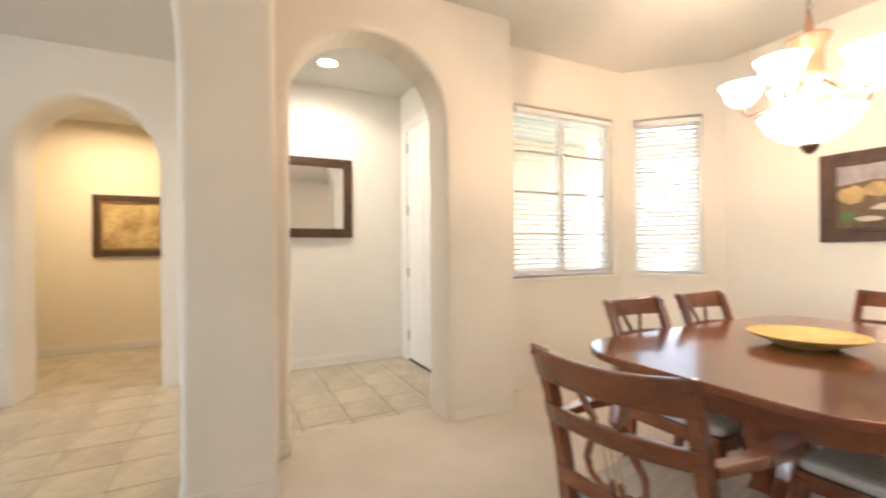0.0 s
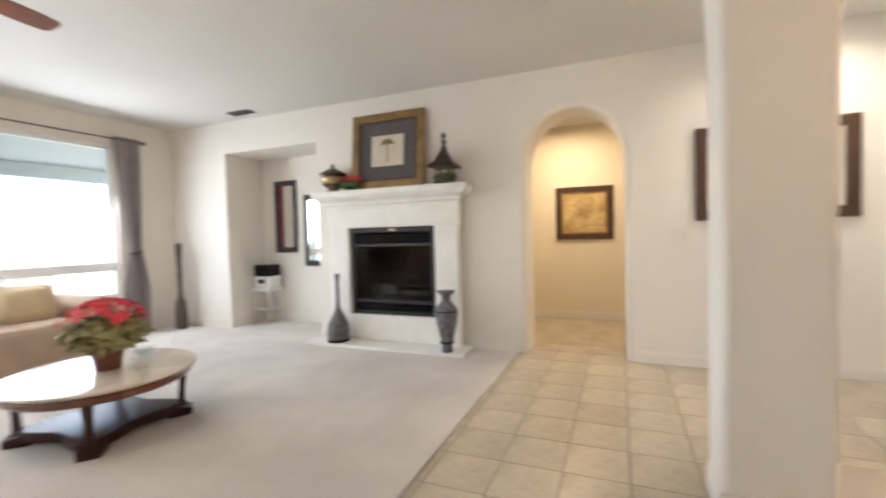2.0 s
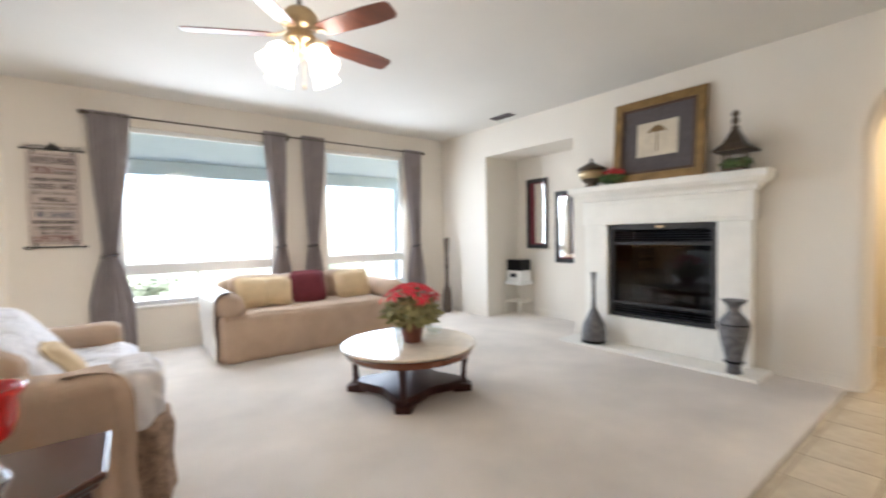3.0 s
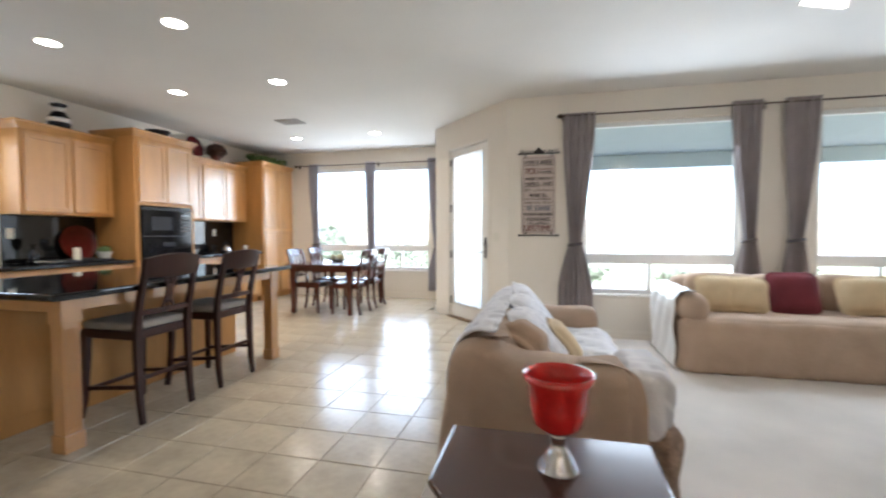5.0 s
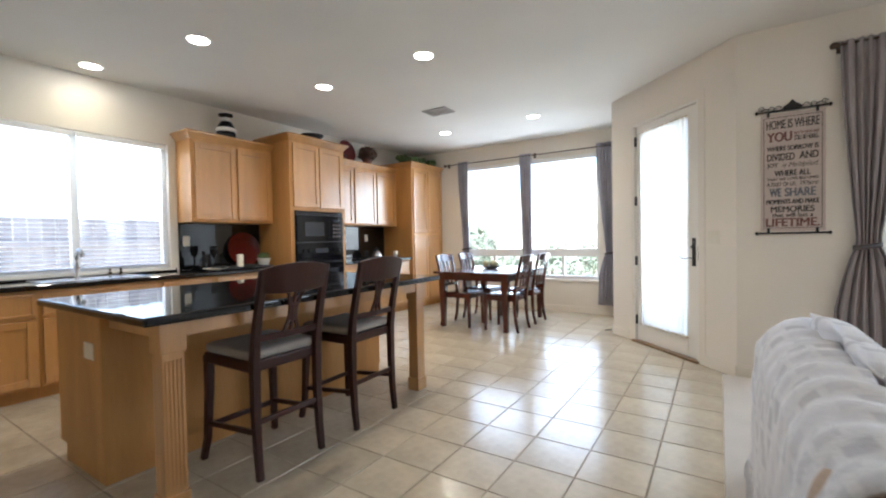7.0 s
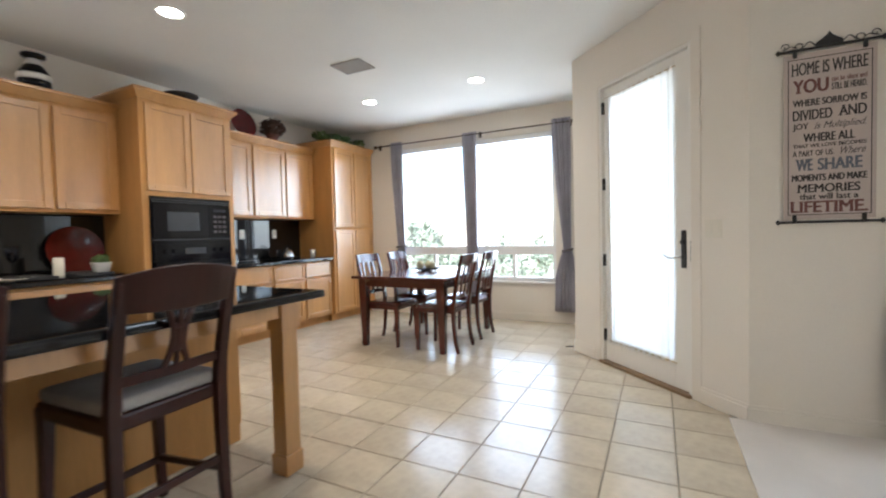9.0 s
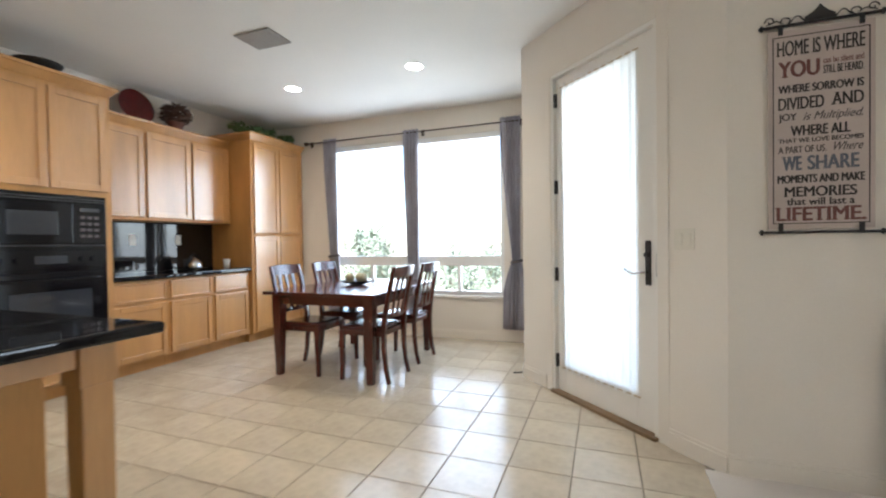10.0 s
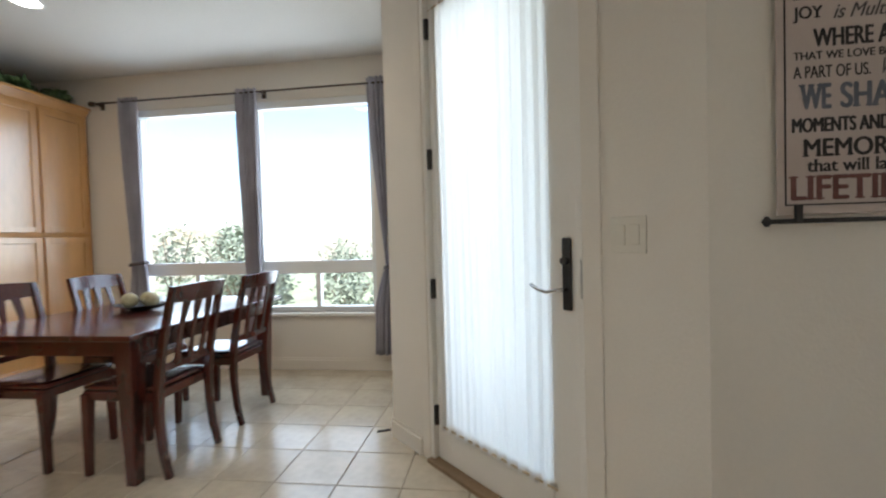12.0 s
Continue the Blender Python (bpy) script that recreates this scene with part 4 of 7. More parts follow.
for y, nm in ((4.86, "soap_pump"), (4.95, "air_gap")):
    sp = thing(nm, pose(-5.86, y, 0.911), "small dark metal fitting beside the faucet", "sink fitting")
    bm = bmesh.new()
    lathe(bm, [(0.018, 0), (0.018, 0.03), (0.008, 0.035), (0.008, 0.06), (0.014, 0.062), (0.014, 0.07)], segs=14)
    part("body", bm, "bronze", sp, smooth=True)
ck = thing("cooktop", pose(-5.60, 6.02, 0.911), "black glass cooktop with iron grates set in the counter", "cooktop")
part("plate", boxes((-0.25, 0.25, -0.38, 0.38, 0, 0.008)), "black", ck, bevel=0.003)
for gx in (-0.12, 0.12):
    for gy in (-0.19, 0.19):
        bm = boxes((gx - 0.10, gx + 0.10, gy - 0.006, gy + 0.006, 0.022, 0.032), (gx - 0.006, gx + 0.006, gy - 0.13, gy + 0.13, 0.022, 0.032))
        for q in (-0.1, 0.09):
            box(bm, gx + q, gx + q + 0.01, gy - 0.13, gy + 0.13, 0.0082, 0.03)
        part("grate", bm, "blackmatt", ck, bevel=0.002)
        bm = bmesh.new()
        lathe(bm, [(0.04, 0.0082), (0.04, 0.016), (0.025, 0.02)], gx, gy, 16)
        part("burner", bm, "blackmatt", ck)


def jar_like(name, x, y, z, prof, material, label, category, segs=24, smooth=True, squash=1.0):
    t = thing(name, pose(x, y, z), label, category)
    bm = bmesh.new()
    lathe(bm, prof, segs=segs, squash=squash)
    part("body", bm, material, t, smooth=smooth)
    return t


# red tray leaning on the backsplash, with small things before it
tr = thing("serving_tray", Matrix.Translation((-5.84, 6.28, 0.912)) @ Matrix.Rotation(radians(-10), 4, "Y"), "round glossy red serving tray leaning on the black backsplash", "tray")
bm = bmesh.new()
lathe(bm, [(0.0, 0.0), (0.20, 0.0), (0.235, 0.018), (0.24, 0.02), (0.236, 0.012), (0.20, -0.008), (0.0, -0.008)], segs=40)
bm.transform(Matrix.Translation((0.0, 0, 0.216)) @ Matrix.Rotation(radians(90), 4, "Y") @ Matrix.Scale(0.9, 4))
part("dish", bm, "redcer", tr, smooth=True)
jar_like("soap_bottle", -5.66, 5.66, 0.911, [(0.035, 0), (0.04, 0.02), (0.04, 0.12), (0.015, 0.15), (0.012, 0.2), (0.02, 0.2), (0.02, 0.215)], "black", "dark bottle on the counter by the window", "bottle")
jar_like("candle", -5.56, 6.03, 0.919, [(0.032, 0), (0.036, 0.01), (0.036, 0.15), (0.03, 0.155)], "wax", "cream pillar candle in front of the red tray", "candle")
pt = jar_like("plant_pot", -5.50, 6.30, 0.919, [(0.045, 0), (0.05, 0.005), (0.075, 0.09), (0.08, 0.1), (0.07, 0.1), (0.065, 0.09)], "white", "pale ceramic pot with a low green plant on the counter", "potted plant")
bm = bmesh.new()
leaves(bm, 0, 0, 0.12, 0.07, 0.05, 220, 0.018, random.Random(4))
part("foliage", bm, "leaf", pt)
gl = jar_like("goblet", -5.70, 5.80, 0.911, [(0.04, 0), (0.04, 0.004), (0.006, 0.012), (0.006, 0.13), (0.03, 0.16), (0.045, 0.22), (0.04, 0.27), (0.036, 0.27)], "black", "tall dark goblet by the backsplash", "goblet")
for y0, z in ((5.61, 1.24), (8.03, 1.25), (8.54, 1.25)):
    o = thing("outlet", pose(KX + 0.0152, y0, z), "ivory outlet plate on the black granite backsplash", "outlet")
    part("plate", boxes((0, 0.005, -0.036, 0.036, -0.058, 0.058)), "ivory", o, bevel=0.002)
    for q in (-0.022, 0.022):
        part("socket", boxes((0.0052, 0.007, -0.016, 0.016, q - 0.014, q + 0.014)), "ivory", o, bevel=0.001)
ts = jar_like("kettle", -5.68, 8.55, 0.911, [(0.07, 0), (0.085, 0.02), (0.08, 0.07), (0.05, 0.11), (0.02, 0.125), (0.015, 0.14)], "steel", "small round steel kettle with a black loop handle", "kettle")
bm = bmesh.new()
sweep(bm, [(0, 0.075 * math.cos(radians(a)), 0.08 + 0.10 * math.sin(radians(a))) for a in range(0, 181, 15)], 0.014, sides=8, ref=(1, 0, 0))
part("handle", bm, "black", ts, smooth=True)
jar_like("cup", -5.58, 8.91, 0.911, [(0.025, 0), (0.032, 0.005), (0.04, 0.11), (0.036, 0.11), (0.03, 0.01)], "white", "white ceramic cup near the pantry", "cup")
# what stands on top of the cabinets
wj = jar_like("striped_jar", -5.72, 6.00, 2.432, [(0.085, 0), (0.105, 0.01), (0.108, 0.05), (0.10, 0.13), (0.065, 0.19), (0.055, 0.20)], "black", "black and white striped lidded jar on the wall cabinet", "jar")
bm = bmesh.new()
lathe(bm, [(0.110, 0.075), (0.110, 0.11), (0.106, 0.12), (0.099, 0.125)])
part("band", bm, "white", wj, smooth=True)
bm = bmesh.new()
lathe(bm, [(0.045, 0.245), (0.05, 0.255), (0.078, 0.262), (0.080, 0.285), (0.03, 0.30), (0.01, 0.302)])
part("lid", bm, "black", wj, smooth=True)
bm = bmesh.new()
lathe(bm, [(0.058, 0.201), (0.062, 0.21), (0.045, 0.225), (0.045, 0.2449)])
part("neck", bm, "white", wj, smooth=True)
jar_like("dark_bowl", -5.44, 7.03, 2.547, [(0.06, 0), (0.08, 0.01), (0.15, 0.075), (0.155, 0.085), (0.14, 0.068), (0.07, 0.02)], "blackmatt", "wide dark wooden bowl on the oven cabinet", "bowl", 32)
rp = thing("display_plate", Matrix.Translation((-5.76, 8.02, 2.447)) @ Matrix.Rotation(radians(-12), 4, "Y"), "dark red plate standing on the wall cabinet", "plate")
bm = bmesh.new()
lathe(bm, [(0.0, 0.0), (0.13, 0.0), (0.175, 0.015), (0.18, 0.014), (0.14, -0.008), (0, -0.008)], segs=32)
bm.transform(Matrix.Translation((0, 0, 0.182)) @ Matrix.Rotation(radians(90), 4, "Y"))
part("dish", bm, "redcer", rp, smooth=True)
pl = jar_like("flower_pot", -5.70, 8.38, 2.447, [(0.05, 0), (0.055, 0.005), (0.085, 0.08), (0.09, 0.09), (0.07, 0.09)], "terracotta", "terracotta pot with dark dried flowers on the wall cabinet", "potted plant")
bm = bmesh.new()
leaves(bm, 0, 0, 0.18, 0.16, 0.12, 460, 0.034, random.Random(9))
part("foliage", bm, "deadflower", pl)
iv = thing("ivy_garland", pose(-5.60, 9.45, 2.547), "trailing green ivy lying on the pantry cabinet", "plant")
bm = bmesh.new()
r9 = random.Random(12)
for k in range(10):
    leaves(bm, r9.uniform(0.0, 0.26), -0.42 + k * 0.095, 0.06 + 0.03 * r9.random(), 0.11, 0.065, 80, 0.038, r9)
part("foliage", bm, "leaf", iv)

# ---- island and stools ----
isl = thing("kitchen_island", pose(0, 0, 0), "maple kitchen island with fluted posts and end panel", "kitchen island")
part("body", boxes((-4.03, -3.425, 3.96, 6.02, 0.10, 0.868), (-3.96, -3.43, 3.965, 6.015, 0.0, 0.0999)), "veneer", isl, bevel=0.004)
part("apron", boxes((-3.424, -2.87, 4.0, 4.022, 0.795, 0.868), (-2.895, -2.872, 4.10, 5.83, 0.795, 0.868), (-3.424, -2.87, 5.93, 5.95, 0.795, 0.868)), "maple", isl, bevel=0.002)
for y in (3.985, 5.835):
    bm = bmesh.new()
    box(bm, -2.965, -2.862, y, y + 0.112, 0, 0.10)
    box(bm, -2.965, -2.862, y, y + 0.112, 0.73, 0.868)
    box(bm, -2.957, -2.870, y + 0.008, y + 0.104, 0.1001, 0.7299)
    part("post", bm, "maple", isl, bevel=0.003)
    if y < 5:
        for k in range(5):
            q = y + 0.019 + k * 0.0165
            part("flute", boxes((-2.8699, -2.864, q, q + 0.010, 0.13, 0.70)), "maple", isl, bevel=0.002)
sl = thing("island_worktop", pose(0, 0, 0), "polished black granite slab on the kitchen island", "countertop")
part("slab", boxes((-4.12, -2.79, 3.90, 6.07, 0.87, 0.91)), "granite", sl, bevel=0.012, segs=3)
o = thing("outlet", pose(-3.56, 3.9595, 0.67), "white double outlet plate on the island's end", "outlet")
part("plate", boxes((-0.058, 0.058, -0.006, 0, -0.042, 0.042)), "ivory", o, bevel=0.002)
for q in (-0.025, 0.025):
    part("socket", boxes((q - 0.016, q + 0.016, -0.008, -0.0062, -0.017, 0.017)), "ivory", o, bevel=0.001)
jar_like("dinner_plate", -5.48, 5.70, 0.919, [(0.05, 0), (0.07, 0.004), (0.125, 0.016), (0.13, 0.02), (0.12, 0.017), (0.07, 0.008)], "wax", "cream plate lying on the counter beside the candle", "plate", 32)


def slat_back(c, w, z0, z1, tilt_at, wood, crest_h=0.13, slats=3, splat=False, dz=0.0):
    """The back of a chair: crest rail, lower rail and slats. tilt_at(z) gives how far back the posts stand."""
    bm = bmesh.new()
    n = 10
    rows = []
    for i in range(n + 1):
        u = -1 + 2 * i / n
        x = u * (w / 2 + 0.005)
        bow = 0.028 * (1 - u * u)
        top = z1 + 0.028 * (1 - u * u) if splat else z1 + 0.004 * math.cos(u * 3)
        bot = z1 - crest_h - 0.012 * (1 - u * u)
        yb, yt = tilt_at(bot) + bow, tilt_at(top) + bow
        rows.append([bm.verts.new(p) for p in ((x, yb, bot), (x, yt, top), (x, yt + 0.022, top), (x, yb + 0.022, bot))])
    for a, b in zip(rows, rows[1:]):
        for j in range(4):
            bm.faces.new((a[j], a[(j + 1) % 4], b[(j + 1) % 4], b[j]))
    bm.faces.new(rows[0][::-1])
    bm.faces.new(rows[-1])
    part("crest_rail", bm, wood, c, bevel=0.004)
    bm = bmesh.new()
    sweep(bm, [(-w / 2, tilt_at(z0) + 0.01, z0), (0, tilt_at(z0) + 0.03, z0), (w / 2, tilt_at(z0) + 0.01, z0)], 0.02, 0.035)
    part("lower_rail", bm, wood, c, bevel=0.003)
    zc = z1 - crest_h
    if splat:
        # a shaped centre splat: two curved uprights joined in the middle
        for s in (-1, 1):
            bm = bmesh.new()
            pts = []
            for i in range(9):
                v = i / 8
                z = z0 + (zc - z0) * v
                pts.append((s * (0.05 - 0.032 * math.sin(v * math.pi)), tilt_at(z) + 0.028, z))
            sweep(bm, pts, 0.020, 0.012, ref=(0, 1, 0))
            part("splat", bm, wood, c, bevel=0.002)
        bm = bmesh.new()
        for v in (0.32, 0.68):
            z = z0 + (zc - z0) * v
            sweep(bm, [(-0.03, tilt_at(z) + 0.028, z), (0.03, tilt_at(z) + 0.028, z)], 0.014, 0.02)
        sweep(bm, [(0, tilt_at(z0) + 0.028, z0), (0, tilt_at(zc) + 0.028, zc)], 0.018, 0.012, ref=(0, 1, 0))
        part("splat_centre", bm, wood, c, bevel=0.002)
    else:
        for k in range(slats):
            u = (k - (slats - 1) / 2)
            bm = bmesh.new()
            pts, tp = [], []
            for i in range(9):
                v = i / 8
                z = z0 + (zc - z0) * v
                pts.append((u * 0.085 + 0.012 * u * math.sin(v * math.pi), tilt_at(z) + 0.028, z))
                tp.append(1.35 - 0.75 * math.sin(min(1, v * 1.05) * math.pi) if u == 0 else 0.8 + 0.35 * abs(2 * v - 1))
            sweep(bm, pts, 0.038, 0.012, ref=(0, 1, 0), taper=tp)
            part("slat", bm, wood, c, bevel=0.002)


def bar_stool(m):
    """Back towards +y of its own frame, seat centre near the origin."""
    c = thing("bar_stool", m, "dark cherry bar stool with padded grey seat tucked under the island", "bar stool", "stools at the island")
    W_, D_ = 0.42, 0.46

    def tilt(z):
        return D_ / 2 - 0.03 + (0.0 if z < 0.62 else 0.16 * ((z - 0.62) / 0.46) ** 1.25) * 0.62
    for s in (-1, 1):
        bm = bmesh.new()
        zs = [0, 0.15, 0.35, 0.60, 0.70, 0.80, 0.90, 1.0, 1.06]
        sweep(bm, [(s * (W_ / 2 - 0.012), tilt(z) + 0.012 + (0.025 * (1 - z / 0.35) ** 2 if z < 0.35 else 0), z) for z in zs], 0.042, 0.036, ref=(0, 1, 0), taper=[0.8, 0.9, 1, 1.1, 1, 0.95, 0.9, 0.85, 0.8])
        part("back_leg", bm, "espresso", c, bevel=0.003)
        bm = bmesh.new()
        sweep(bm, [(s * (W_ / 2 + 0.018), -D_ / 2 - 0.012, 0), (s * (W_ / 2 + 0.002), -D_ / 2 + 0.006, 0.12), (s * (W_ / 2 - 0.008), -D_ / 2 + 0.018, 0.4), (s * (W_ / 2 - 0.01), -D_ / 2 + 0.02, 0.585)], 0.042, 0.042, ref=(0, 1, 0), taper=[0.75, 0.8, 0.95, 1.1])
        part("front_leg", bm, "espresso", c, bevel=0.003)
        bm = bmesh.new()
        sweep(bm, [(s * (W_ / 2 - 0.01), -D_ / 2 + 0.02, 0.20), (s * (W_ / 2 - 0.01), D_ / 2 - 0.02, 0.24)], 0.018, 0.026)
        part("stretcher", bm, "espresso", c, bevel=0.002)
    for yy, z in ((-D_ / 2 + 0.016, 0.19), (D_ / 2 - 0.015, 0.29)):
        bm = bmesh.new()
        sweep(bm, [(-W_ / 2, yy, z), (W_ / 2, yy, z)], 0.018, 0.028)
        part("stretcher", bm, "espresso", c, bevel=0.002)
    part("seat_frame", boxes((-W_ / 2 - 0.01, W_ / 2 + 0.01, -D_ / 2, D_ / 2 - 0.02, 0.545, 0.605)), "espresso", c, bevel=0.01)
    bm = bmesh.new()
    soft(bm, -W_ / 2 - 0.005, W_ / 2 + 0.005, -D_ / 2 - 0.005, D_ / 2 - 0.03, 0.598, 0.66, 0.028, 10)
    part("seat", bm, "seatcloth", c, "grey padded seat", smooth=True)
    slat_back(c, W_ + 0.01, 0.72, 1.075, tilt, "espresso", 0.12, splat=True)
    return c


st = bar_stool(pose(-3.04, 4.60, 0, 0, 0, -90))
copy_thing(st, pose(-3.04, 5.27, 0, 0, 0, -88))


# ---- breakfast table ----
TW, TD = 1.14, 1.42
tb = thing("breakfast_table", pose(-3.60, 8.70, 0), "dark cherry rectangular table with tapered square legs by the nook windows", "table")
part("tabletop", boxes((-TW / 2, TW / 2, -TD / 2, TD / 2, 0.735, 0.765)), "cherry", tb, bevel=0.006)
part("apron", boxes((-TW / 2 + 0.09, TW / 2 - 0.09, -TD / 2 + 0.06, -TD / 2 + 0.08, 0.65, 0.7349), (-TW / 2 + 0.09, TW / 2 - 0.09, TD / 2 - 0.08, TD / 2 - 0.06, 0.65, 0.7349), (-TW / 2 + 0.06, -TW / 2 + 0.08, -TD / 2 + 0.10, TD / 2 - 0.10, 0.65, 0.7349), (TW / 2 - 0.08, TW / 2 - 0.06, -TD / 2 + 0.10, TD / 2 - 0.10, 0.65, 0.7349)), "cherry", tb, bevel=0.002)
for sx in (-1, 1):
    for sy in (-1, 1):
        bm = bmesh.new()
        x, y = sx * (TW / 2 - 0.10), sy * (TD / 2 - 0.10)
        sweep(bm, [(x + sx * 0.0, y, 0), (x, y, 0.08), (x, y, 0.60), (x, y, 0.7348)], 0.09, 0.09, ref=(0, 1, 0), taper=[0.62, 0.66, 1, 1])
        part("leg", bm, "cherry", tb, bevel=0.004)


def side_chair(m):
    """Back towards +y of its own frame."""
    c = thing("dining_chair", m, "dark cherry slat-back chair with glossy wooden seat at breakfast table", "chair", "chairs round the breakfast table")
    W_, D_ = 0.41, 0.44

    def tilt(z):
        return D_ / 2 - 0.03 + (0.0 if z < 0.45 else 0.10 * ((z - 0.45) / 0.5) ** 1.3)
    for s in (-1, 1):
        bm = bmesh.new()
        zs = [0, 0.12, 0.28, 0.44, 0.58, 0.72, 0.86, 0.98]
        sweep(bm, [(s * (W_ / 2 - 0.015), tilt(z) + 0.012 + (0.045 * (1 - z / 0.3) ** 2 if z < 0.3 else 0), z) for z in zs], 0.036, 0.036, ref=(0, 1, 0), taper=[0.85, 0.9, 1, 1.15, 1, 0.95, 0.9, 0.8])
        part("back_leg", bm, "cherry", c, bevel=0.003)
        bm = bmesh.new()
        sweep(bm, [(s * (W_ / 2 - 0.01), -D_ / 2 + 0.01, 0), (s * (W_ / 2 - 0.01), -D_ / 2 + 0.015, 0.2), (s * (W_ / 2 - 0.012), -D_ / 2 + 0.02, 0.43)], 0.042, 0.042, ref=(0, 1, 0), taper=[0.75, 0.85, 1.1])
        part("front_leg", bm, "cherry", c, bevel=0.003)
    part("seat_frame", boxes((-W_ / 2, W_ / 2, -D_ / 2, D_ / 2 - 0.02, 0.395, 0.445)), "cherry", c, bevel=0.006)
    bm = bmesh.new()
    soft(bm, -W_ / 2 + 0.005, W_ / 2 - 0.005, -D_ / 2 - 0.005, D_ / 2 - 0.035, 0.442, 0.475, 0.015, 8)
    part("seat", bm, "cherry", c, "glossy cherry wood seat", smooth=True)
    slat_back(c, W_ - 0.01, 0.56, 0.985, tilt, "cherry", 0.085, slats=3)
    return c


sc1 = side_chair(pose(-3.235, 8.335, 0, 0, 0, -90))
copy_thing(sc1, pose(-3.235, 8.965, 0, 0, 0, -91))
copy_thing(sc1, pose(-3.90, 8.335, 0, 0, 0, 90))
copy_thing(sc1, pose(-3.90, 8.955, 0, 0, 0, 91))
fb = thing("bowl", pose(-3.66, 8.74, 0.7655, 0, 0, 10), "low dark square bowl holding carved decorative balls on the table", "bowl")
bm = bmesh.new()
lathe(bm, [(0.06, 0), (0.08, 0.004), (0.20, 0.035), (0.205, 0.04), (0.19, 0.038), (0.08, 0.012)], segs=4, squash=0.8)
part("dish", bm, "blackmatt", fb, bevel=0.003)
for i, (x, y) in enumerate(((-0.07, -0.01), (0.06, 0.02), (0.0, 0.07))):
    b = thing("decorative_ball", pose(-3.66 + x, 8.74 + y, 0.7655), "small carved olive and cream ball in the dark bowl", "decorative ball", "balls in the bowl")
    bm = bmesh.new()
    lathe(bm, [(0.05 * math.sin(radians(a)), 0.066 - 0.05 * math.cos(radians(a))) for a in range(0, 181, 18)], segs=18, close=False)
    bmesh.ops.remove_doubles(bm, verts=bm.verts, dist=0.002)
    part("ball", bm, "ball", b, smooth=True)


# ---- curtains ----
def curtain(m, w_top, w_knot, w_bot, z_top, z_knot, z_bot, folds, label, lean=0.0, tie=True, cloth="curtain"):
    """A grommet curtain gathered by a tie; x along the wall, -y into the room. lean: how far the knot lies along x."""
    c = thing("curtain", m, label, "curtain")

    def flare(v):
        z = z_top + (z_bot - z_top) * v
        if z >= z_knot:
            k = (z_top - z) / (z_top - z_knot)
            k = k * k * (3 - 2 * k) * 0.6 + k ** 3 * 0.4
            w, cx = w_top + (w_knot - w_top) * k, lean * k
        else:
            k = min(1, (z_knot - z) / max(0.01, z_knot - z_bot))
            w, cx = w_knot + (w_bot - w_knot) * min(1, k * 2.2) ** 0.7, lean * (1 - 0.35 * k)
        return cx - w / 2, cx + w / 2
    bm = bmesh.new()
    drape(bm, 0, 0, z_bot, z_top, folds, 0.030, -0.03, nx=72, nz=34, flare=flare, seed=w_top * 9)
    ob = part("cloth", bm, cloth, c, smooth=True)
    so = ob.modifiers.new("thickness", "SOLIDIFY")
    so.thickness = 0.003
    if tie:
        bm = bmesh.new()
        sweep(bm, [(lean + (w_knot / 2 + 0.014) * math.cos(a), -0.03 + 0.058 * math.sin(a), z_knot + 0.012 * math.cos(a)) for a in [2 * math.pi * i / 16 for i in range(17)]], 0.014, 0.03, ref=(0, 0, 1))
        part("tieback", bm, "mattboard", c, "dark cord tieback", smooth=True)
    return c


CL = "taupe grommet curtain tied back beside the living room window"
curtain(pose(0.08, 7.40, 0), 0.36, 0.12, 0.38, 2.60, 1.10, 0.03, 6, CL, lean=-0.03)
curtain(pose(1.77, 7.40, 0), 0.28, 0.11, 0.28, 2.62, 1.15, 0.03, 5, CL, lean=0.04)
curtain(pose(2.27, 7.40, 0), 0.32, 0.12, 0.28, 2.62, 1.15, 0.03, 5, CL, lean=-0.03)
curtain(pose(3.88, 7.40, 0), 0.32, 0.12, 0.32, 2.61, 1.10, 0.03, 5, CL, lean=0.05)
CN = "blue-grey grommet curtain hanging beside the breakfast nook windows"
curtain(pose(-4.76, 9.91, 0), 0.22, 0.14, 0.22, 2.60, 1.02, 0.20, 5, CN, lean=0.05, cloth="nookcurtain")
curtain(pose(-3.56, 9.91, 0), 0.22, 0.17, 0.22, 2.60, 0.80, 0.25, 4, CN, lean=0.02, tie=False, cloth="nookcurtain")
curtain(pose(-2.30, 9.91, 0), 0.24, 0.10, 0.30, 2.62, 0.95, 0.16, 5, CN, lean=0.06, cloth="nookcurtain")


def rod(x0, x1, y, z, wall, label, brackets):
    r_ = thing("curtain_rod", pose(0, 0, 0), label, "curtain rod")
    bm = bmesh.new()
    sweep(bm, [(x0, y, z), (x1, y, z)], 0.018, sides=10)
    part("pole", bm, "bronze", r_, smooth=True)
    for x in (x0 - 0.02, x1 + 0.02):
        bm = bmesh.new()
        lathe(bm, [(0.008, -0.03), (0.022, -0.02), (0.026, 0.0), (0.022, 0.02), (0.008, 0.03)], segs=12)
        bm.transform(Matrix.Translation((x, y, z)) @ Matrix.Rotation(radians(90), 4, "Y"))
        part("finial", bm, "bronze", r_, smooth=True)
    for x in brackets:
        part("bracket", boxes((x - 0.008, x + 0.008, y, wall - 0.001, z - 0.008, z + 0.008), (x - 0.02, x + 0.02, wall - 0.006, wall - 0.001, z - 0.04, z + 0.04)), "bronze", r_)


